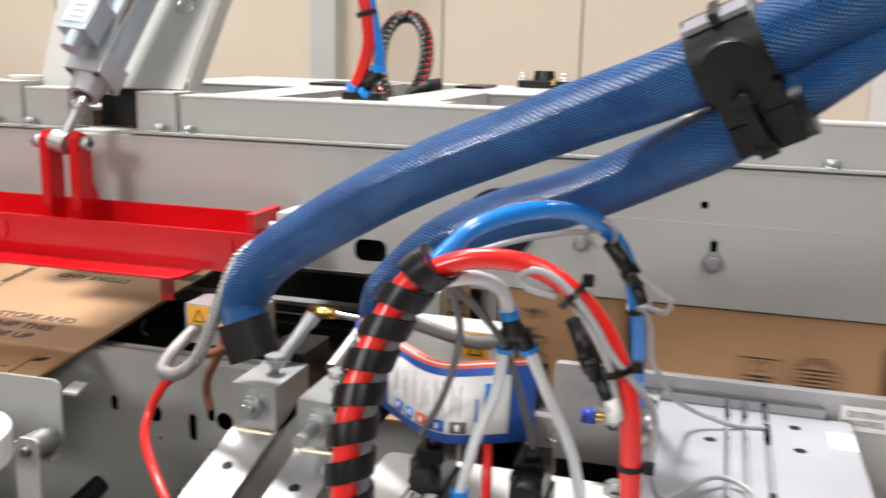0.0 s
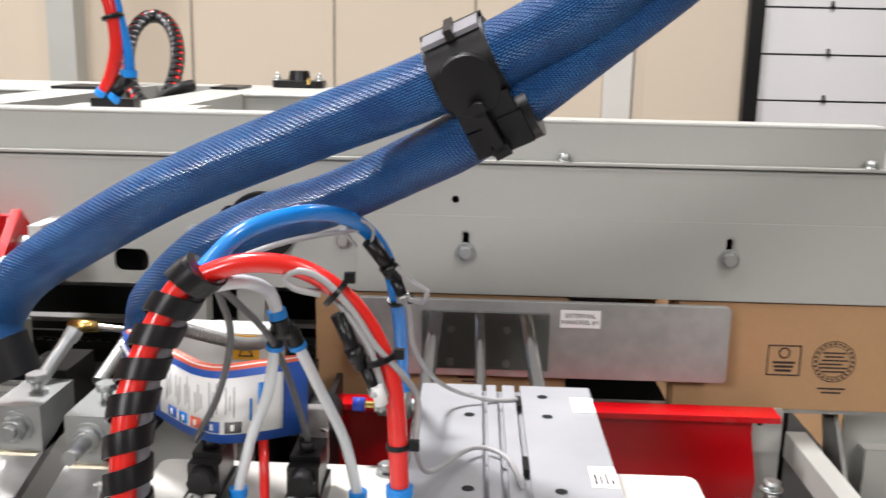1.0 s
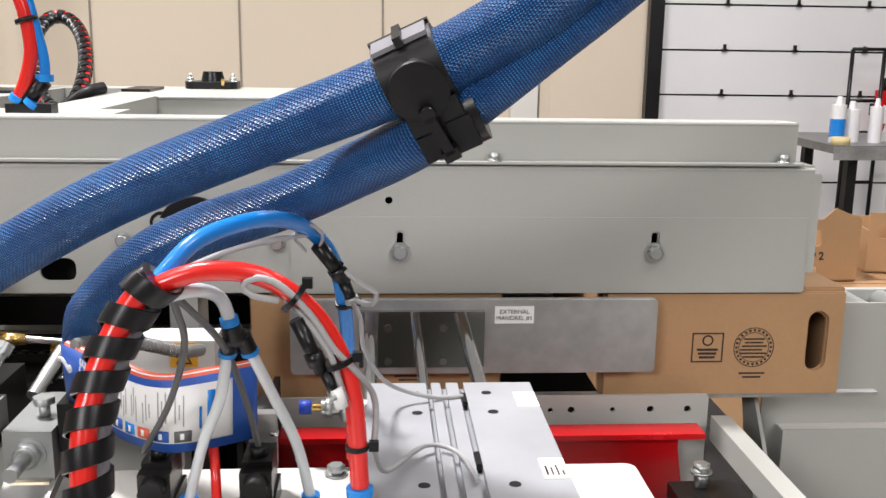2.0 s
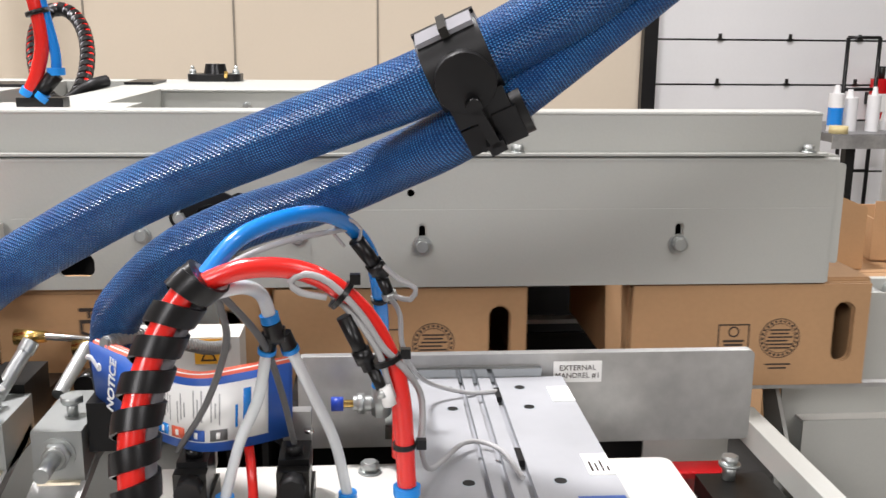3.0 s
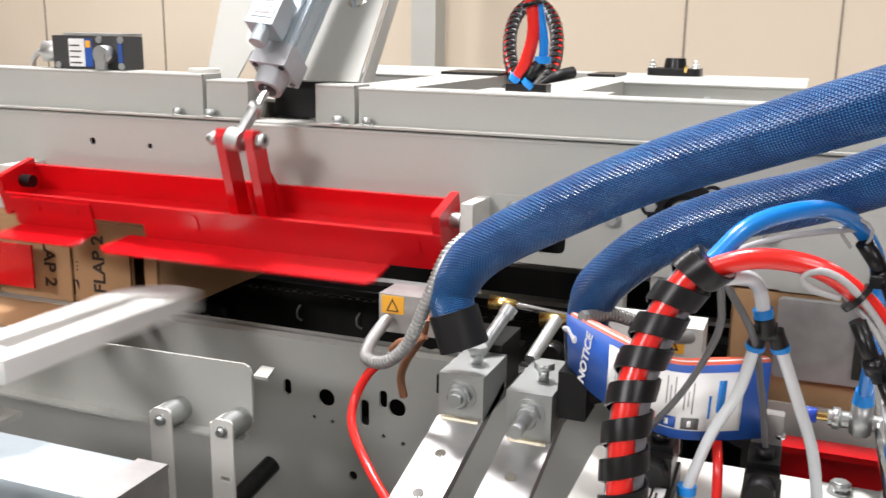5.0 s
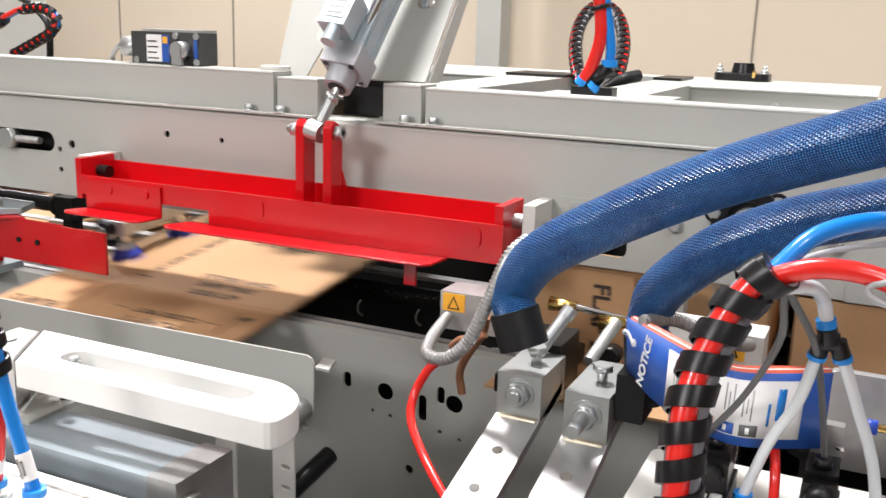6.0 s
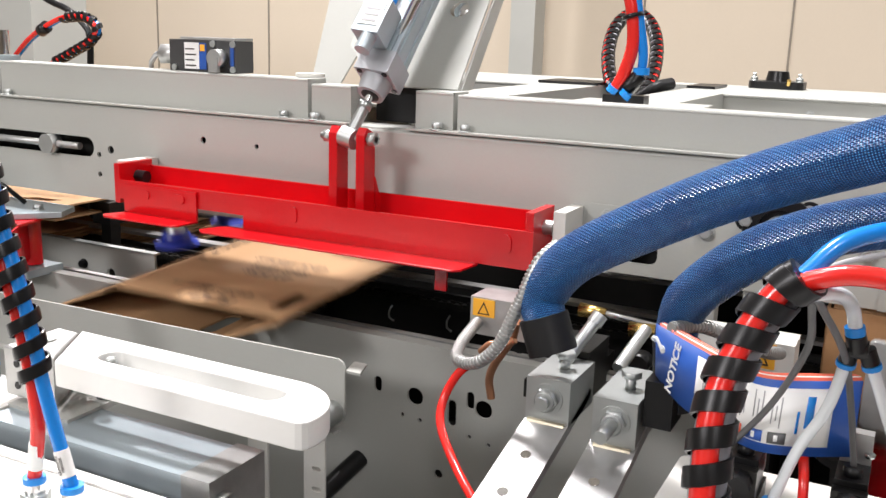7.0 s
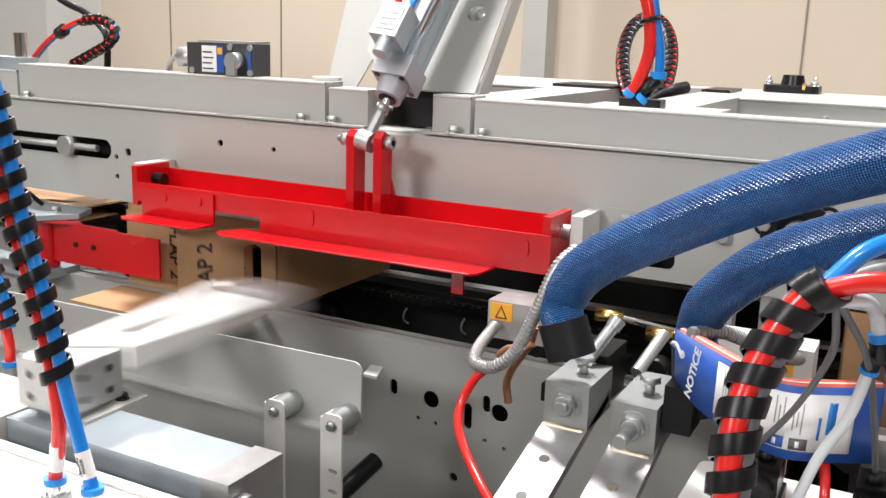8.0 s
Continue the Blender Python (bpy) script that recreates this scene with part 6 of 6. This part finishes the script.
for k, (bx, by, r, h, c) in enumerate(((2.76, 5.8, 0.045, 0.23, 0), (2.87, 5.85, 0.05, 0.2, 1), (3.0, 5.8, 0.04, 0.22, 1), (3.13, 5.9, 0.045, 0.06, 1))):
    o = thing("bottle", "white plastic bottle on the packing bench", "bottle", "bench bottles", at=pose(bx, by, 0.985))
    part("body", cyl(B(), (bx, by, 0.9855), (bx, by, 0.9855 + h), r, 18), DOORW, o, smooth=True)
    part("neck", cyl(B(), (bx, by, 0.9855 + h), (bx, by, 0.9855 + h + 0.05), r * 0.5, 14, r * 0.3), DOORW, o, smooth=True)
    if c == 0:
        part("label", cyl(B(), (bx, by, 1.02), (bx, by, 1.13), r + 0.001, 18), TUBEBLUE, o, smooth=True)
o = thing("masking_tape", "pale yellow roll of tape on the bench", "tape", at=pose(2.72, 5.66, 0.985))
part("roll", cyl(B(), (2.72, 5.66, 0.9855), (2.72, 5.66, 1.03), 0.055, 20), mat("pale_yellow_tape", (0.6, 0.5, 0.25), 0.6), o)
cart = thing("hand_truck", "black steel hand truck before the dock door", "hand truck", at=pose(3.8, 7.5, 0))
for cx_ in (3.66, 3.92):
    part("upright", cyl(B(), (cx_, 7.5, 0.1), (cx_, 7.5, 1.55), 0.016, 10), BLACK, cart)
for cz in (0.5, 0.9, 1.15, 1.55):
    part("rung", cyl(B(), (3.66, 7.5, cz), (3.92, 7.5, cz), 0.014, 10), BLACK, cart)
part("toe_plate", box(B(), 3.64, 3.94, 7.25, 7.5, 0.0, 0.02), BLACK, cart)
ext = thing("fire_extinguisher", "red fire extinguisher on the wall end", "fire extinguisher", at=pose(4.15, 7.85, 0.9))
part("cylinder", cyl(B(), (4.15, 7.85, 0.85), (4.15, 7.85, 1.22), 0.08, 18), RED, ext, smooth=True)
part("valve_head", cyl(B(), (4.15, 7.85, 1.22), (4.15, 7.85, 1.32), 0.03, 12), BLACK, ext)
part("label", box(B(), 4.10, 4.20, 7.766, 7.769, 0.95, 1.1), PAPER, ext)
part("wall_hook", box(B(), 4.12, 4.18, 7.92, 8.03, 1.0, 1.1), DARK, ext)
for k, (bx, by, z0, w, d, h, rz) in enumerate(((1.56, 3.20, 0.0, 0.76, 0.5, 0.82, 0), (2.25, 3.45, 0.0, 0.5, 0.45, 0.80, -6), (2.20, 3.45, 0.803, 0.42, 0.34, 0.12, -14), (2.7, 3.0, 0.0, 0.5, 0.45, 0.55, 20))):
    o = own(thing("packed_carton", "brown die-cut carton on a waiting pile", "carton", "waiting cartons", at=pose(bx, by, z0, 0, 0, rz)))
    part("body", box(B(), -w / 2, w / 2, -d / 2, d / 2, 0, h), CARD, o, bevel=0.003)
    part("open_flap", box(B(), -w / 2, w / 2, -d / 2 - 0.12, -d / 2 - 0.002, h - 0.006, h - 0.002), CARD, o)
    # Ink-black patch on the uncut face in place of a slot's shade.
    part("slot_dark_patch", box(B(), -w * 0.22, w * 0.22, -d / 2 - 0.0015, -d / 2, h * 0.55, h * 0.55 + 0.03), INK, o)
for k, (bx, by, z0, rz) in enumerate(((1.32, 3.06, 0.8235, 4), (1.73, 3.16, 0.8235, -10))):
    o = own(thing("open_carton", "open brown die-cut carton with upright flaps", "carton", "waiting cartons", at=pose(bx, by, z0, 0, 0, rz)))
    part("base_panel", box(B(), -0.15, 0.15, -0.10, 0.20, 0, 0.005), CARDIN, o)
    for px_ in (-0.15, 0.145):
        part("side_panel", box(B(), px_, px_ + 0.005, -0.10, 0.20, 0.0055, 0.14), CARD, o)
    part("rear_panel", box(B(), -0.144, 0.144, 0.195, 0.20, 0.0055, 0.14), CARD, o)
    fp = own(part("front_flap", plate_front([(-0.149, 0.0055), (0.149, 0.0055), (0.149, 0.20), (0.06, 0.235), (0.02, 0.20), (-0.149, 0.20)], [rect(-0.12, 0.02, 0.115, 0.165, 0.012), vslot(-0.03, 0.038, 0.085, 0.026)], -0.106, 0.005), CARD, o))
    text_on("FLAP 2", facing(-0.02, -0.1066, 0.082), 0.036, INK, fp, "print", bold=0.0006)

# ---- cartons ----
W_, H_, D_, F_, T_ = 0.365, 0.163, 0.40, 0.174, 0.004
BASE_Y, BASE_Z, FOLD_X = 1.478, 1.0230, -1.545


def flat(x0, x1, y0, y1, mtl, name, parent, holes=()):
    return own(part(name, plate(B(), [(x0, y0), (x1, y0), (x1, y1), (x0, y1)], list(holes), T_, pose(0, 0, -T_ / 2)), mtl, parent))


def carton():
    c = own(thing("carton", "brown corrugated carton with printed flaps and hand slots", "carton", "cartons"))
    P = {}
    P["bottom"] = flat(0, W_, 0, D_, CARD, "bottom_panel", c)
    P["top"] = flat(0, W_, 0, D_, CARD, "top_panel", c)
    P["left"] = flat(0, H_, 0, D_, CARD, "side_panel", c)
    P["right"] = flat(0, H_, 0, D_, CARD, "side_panel", c)
    for s, y0, y1 in (("", -F_, -0.001), ("b", D_ + 0.001, D_ + F_)):
        m0, m1 = (-0.158, y1) if not s else (y0, D_ + 0.158)
        sl = [] if s else [vslot(0.325, -0.084, 0.032, 0.094)]
        P["top_flap" + s] = flat(0.006, W_ - 0.002, m0, m1, CARD, "major_flap", c, sl)
        P["bottom_flap" + s] = flat(0.002, W_ - 0.002, m0, m1, CARD, "major_flap", c, sl)
        sl = [] if s else [vslot(0.084, -0.042, 0.094, 0.032)]
        P["left_flap" + s] = flat(0.004, H_ - 0.010, y0, y1, CARD, "side_flap", c)
        P["right_flap" + s] = flat(0.004, H_ - 0.004, y0, y1, CARD, "side_flap", c, sl)
    z = T_ / 2 + 0.0003
    text_on("STORE AND\nSHIP THIS\nSIDE UP", pose(0.200, 0.055, z), 0.029, INK, P["top"], "print", space=1.3, bold=0.0006)
    text_on("STORE AND\nSHIP THIS", pose(0.17, 0.315, z, 0, 0, 180), 0.029, INK, P["top"], "print", space=1.3, bold=0.0005)
    text_on("DISPENSE THIS SIDE UP", pose(0.014, 0.205, z, 0, 0, -90), 0.024, INK, P["top"], "print", bold=0.0005)
    part("print_block", box(B(), 0.275, 0.37, 0.33, 0.365, z - 0.0002, z + 0.0003), INK, P["top"])
    part("arrow", plate(B(), [(0.03, -0.002), (0.052, -0.002), (0.052, -0.007), (0.064, 0.0), (0.052, 0.007), (0.052, 0.002), (0.03, 0.002)], [], 0.0005, pose(-0.03, 0.048, z - 0.0002)), INK, P["top"])
    text_on("FLAP 1", pose(0.185, -0.130, z, 0, 0, 180), 0.040, INK, P["top_flap"], "print", bold=0.0008)
    text_on("CLOSE FIRST", pose(0.185, -0.090, z, 0, 0, 180), 0.024, INK, P["top_flap"], "print", bold=0.0004)
    part("print_bar", box(B(), 0.075, 0.10, -0.091, -0.089, z - 0.0002, z + 0.0003), INK, P["top_flap"])
    part("print_bar", box(B(), 0.270, 0.295, -0.091, -0.089, z - 0.0002, z + 0.0003), INK, P["top_flap"])
    zb = -T_ / 2 - 0.0006
    m = Matrix(((1, 0, 0, H_ / 2), (0, -1, 0, -0.125), (0, 0, -1, zb), (0, 0, 0, 1)))
    text_on("FLAP 2", m, 0.037, INK, P["right_flap"], "print", bold=0.0008)
    m = Matrix(((-1, 0, 0, H_ / 2), (0, -1, 0, -0.125), (0, 0, 1, T_ / 2 + 0.0006), (0, 0, 0, 1)))
    text_on("FLAP 2", m, 0.037, INK, P["left_flap"], "print", bold=0.0008)
    # marks on the lower flap: a square and a round one, as plain shapes
    bm = plate(B(), rect(0.133, 0.181, -0.098, -0.052), [rect(0.135, 0.179, -0.096, -0.054)], 0.0005, pose(0, 0, zb))
    part("square_mark", bm, INK, P["bottom_flap"])
    part("round_dot", plate(B(), disc(0.157, -0.086, 0.0085, 18), [disc(0.157, -0.086, 0.0062, 18)], 0.0005, pose(0, 0, zb)), INK, P["bottom_flap"])
    for k in range(3):
        part("print_bar", box(B(), 0.141 + 0.002 * k, 0.173 - 0.002 * k, -0.0735 + 0.006 * k, -0.070 + 0.006 * k, zb, zb + 0.0004), INK, P["bottom_flap"])
    bm = plate(B(), disc(0.228, -0.075, 0.031, 36), [disc(0.228, -0.075, 0.0298, 36)], 0.0005, pose(0, 0, zb))
    part("round_mark", bm, INK, P["bottom_flap"])
    bm = plate(B(), disc(0.228, -0.075, 0.0235, 32), [disc(0.228, -0.075, 0.0226, 32)], 0.0005, pose(0, 0, zb))
    part("round_mark", bm, INK, P["bottom_flap"])
    for k in range(24):
        an = 2 * math.pi * k / 24
        mm = pose(0.228 + 0.0266 * math.cos(an), -0.075 + 0.0266 * math.sin(an), zb + 0.0002, 0, 0, math.degrees(an))
        part("print_bar", box(B(), -0.0016, 0.0016, -0.0022, 0.0016, 0, 0.0003, mm), INK, P["bottom_flap"])
    for k, (a, b) in enumerate(((0.212, 0.244), (0.208, 0.248), (0.207, 0.241), (0.210, 0.248), (0.214, 0.242), (0.212, 0.244))):
        part("print_bar", box(B(), a, b, -0.0612 - 0.0056 * k, -0.0588 - 0.0056 * k, zb, zb + 0.0004), INK, P["bottom_flap"])
    for k in range(2):
        part("print_bar", box(B(), 0.208 + 0.006 * k, 0.248 - 0.006 * k, -0.0355 + 0.006 * k, -0.033 + 0.006 * k, zb, zb + 0.0004), INK, P["bottom_flap"])
    return c, P


def ease(t, keys):
    """Value at t along (time, value) keys, eased between them."""
    if t <= keys[0][0]:
        return keys[0][1]
    for (a, u), (b, v) in zip(keys, keys[1:]):
        if t <= b:
            f = (t - a) / (b - a)
            f = f * f * (3 - 2 * f)
            return u + (v - u) * f
    return keys[-1][1]


CYCLE = 3.2
TRAVEL = [(-0.75, -0.62), (-0.30, 0.0), (2.35, 0.0), (2.80, 0.93), (2.98, 0.945), (3.10, 0.985), (3.20, 1.07), (3.30, 1.26), (3.42, 1.330), (6.18, 1.330), (6.30, 1.38), (6.40, 1.459), (6.52, 1.65), (6.64, 1.82), (6.76, 1.849),
          (9.38, 1.849), (9.60, 1.99), (9.96, 2.413), (12.58, 2.413), (13.16, 2.946)]
OPEN_UP = [(0.46, 0.0), (0.60, 22.0), (0.71, 62.0), (0.82, 90.0)]
TOP_FOLD = [(0.90, 0.0), (1.00, 55.0), (1.08, 90.0)]
LEFT_FOLD = [(1.15, 0.0), (1.30, 90.0)]
RIGHT_FOLD = [(1.54, 0.0), (1.60, 45.0), (1.68, 90.0)]
LOW_FOLD = [(3.72, 0.0), (3.92, 90.0)]
FOLDER = [(0.86, 0.0), (0.92, 4.0), (1.00, 44.0), (1.08, 84.0), (1.41, 84.0), (1.46, 40.0), (1.50, 0.0), (1.74, 0.0), (1.80, 16.0), (1.90, 64.0), (2.0, 84.0), (2.50, 84.0), (2.70, 0.0)]
ARM = [(1.42, 0.0), (1.50, 9.0), (1.60, 92.0), (1.68, 99.0), (1.74, 98.0), (1.80, 87.0), (1.86, 52.0), (1.90, 20.0), (1.98, 0.0)]
PUSH = [(0.14, 0.0), (0.22, -25.0), (0.32, -52.0), (1.12, -52.0), (1.22, -20.0), (1.30, 0.0)]
PRESS = [(0.34, 0.0), (0.44, 0.02), (0.54, 0.085), (0.66, 0.21), (0.76, 0.26), (2.05, 0.26), (2.45, 0.0)]
LOWBAR = [(0.44, -0.065), (0.68, 0.052), (1.15, 0.052), (1.40, 0.006), (2.1, 0.006), (2.6, -0.065)]
STEPS = [k * 0.1 for k in range(81)]


def phase(t):
    return (t + 0.6) % CYCLE - 0.6


def carton_poses(tau):
    """Poses of a carton and of its parts at the time tau of its own life."""
    b = ease(tau, OPEN_UP)
    lift = ease(tau, [(-0.8, 0.03), (-0.35, 0.012), (-0.25, 0.0)])
    c, s = H_ * math.cos(radians(b)), H_ * math.sin(radians(b))
    gap = T_ * 1.2 * math.cos(radians(b))
    slack = ease(tau, [(0.40, 1.0), (0.80, 0.0)])
    near = ease(tau, [(2.4, 1.0), (2.8, 0.0)])
    Q = {"carton": pose(FOLD_X + 0.072 * slack + ease(tau, TRAVEL), BASE_Y - 0.014 * near - 0.048 * slack, BASE_Z + T_ / 2 - 0.004 * near + lift + 0.005 * slack, 5.7 * slack)}
    Q["bottom"] = pose(0, 0, 0)
    Q["left"] = pose(0, 0, gap * 0.5, 0, -b, 0)
    Q["right"] = pose(W_, 0, gap * 0.5, 0, -b, 0)
    Q["top"] = pose(c, 0, s + gap)
    tf, lf_, rf, bf = (ease(tau, k) for k in (TOP_FOLD, LEFT_FOLD, RIGHT_FOLD, LOW_FOLD))
    back = ease(tau, [(0.95, 0.0), (1.3, 90.0)])
    Q["top_flap"] = Q["top"] @ pose(0, 0, 0, tf, 0, 0)
    Q["bottom_flap"] = pose(0, -0.012 * bf / 90, 0, -bf, 0, 0)
    Q["left_flap"] = Q["left"] @ pose(0, -0.006 * lf_ / 90, 0, lf_, 0, 0)
    Q["right_flap"] = Q["right"] @ pose(0, -0.006 * rf / 90, 0, -rf, 0, 0)
    hinge = Matrix.Translation((0, D_, 0))
    hb = Matrix.Translation((0, -D_, 0))
    Q["top_flapb"] = Q["top"] @ hinge @ pose(0, 0, 0, -back, 0, 0) @ hb
    Q["bottom_flapb"] = hinge @ pose(0, 0.012 * back / 90, 0, back, 0, 0) @ hb
    Q["left_flapb"] = Q["left"] @ hinge @ pose(0, 0.006 * back / 90, 0, -back, 0, 0) @ hb
    Q["right_flapb"] = Q["right"] @ hinge @ pose(0, 0.006 * back / 90, 0, back, 0, 0) @ hb
    return Q


CARTONS = [(start, *carton()) for start in (-6.4, -3.2, 0.0, 3.2, 6.4)]


def folder_pose(t):
    return pose(0, PY, PZ, ease(phase(t), FOLDER), 0, 0)


def rod_pose(t):
    """The rod eye sits on the folder's bolt and the rod points into the cylinder's nose."""
    eye = folder_pose(t) @ Vector((-0.943, EYEY, EYEZ))
    d = (NOSE - eye).normalized()
    a = Vector((1, 0, 0))
    a = (a - d * a.dot(d)).normalized()
    w = Matrix((a, d.cross(a), d)).transposed().to_4x4()
    w.translation = eye
    return CM.inverted() @ w


def cups_pose(t):
    ph = phase(t)
    b = ease(ph, OPEN_UP)
    dx = H_ * math.cos(radians(b)) - H_
    dz = H_ * math.sin(radians(b))
    away = ease(ph, [(-0.55, 1.0), (-0.3, 0.0), (0.9, 0.0), (1.05, 1.0)])
    return pose(-1.403 + dx - 0.25 * away, 1.585 + 0.12 * away, 1.0565 + dz, 5.7)


def motions():
    for start, ob, parts in CARTONS:
        rows = [(t, carton_poses(t - start)) for t in STEPS]
        walk(ob, [(t, q["carton"]) for t, q in rows])
        for key, p in parts.items():
            walk(p, [(t, q[key]) for t, q in rows])
    walk(folder, [(t, folder_pose(t)) for t in STEPS])
    walk(prod, [(t, rod_pose(t)) for t in STEPS])
    walk(arm, [(t, pose(ARMX, ARMY, ARMZ, 0, 0, ease(phase(t), ARM))) for t in STEPS])
    walk(pusher, [(t, pose(-1.735, 1.425, 1.095, 0, 0, ease(phase(t), PUSH))) for t in STEPS])
    walk(mandrel, [(t, pose(0.1075, 1.165 + ease(phase(t), PRESS), 1.131)) for t in STEPS])
    walk(low, [(t, pose(0.12, 1.40, 0.99 + ease(phase(t), LOWBAR))) for t in STEPS])
    walk(nextb, [(t, pose(-1.82 + ease(phase(t), [(-0.05, -0.5), (0.25, 0.02), (0.34, 0.0), (2.45, 0.0), (2.6, -0.5)]), 1.75, 1.128)) for t in STEPS])
    walk(cups, [(t, cups_pose(t)) for t in STEPS])


motions()
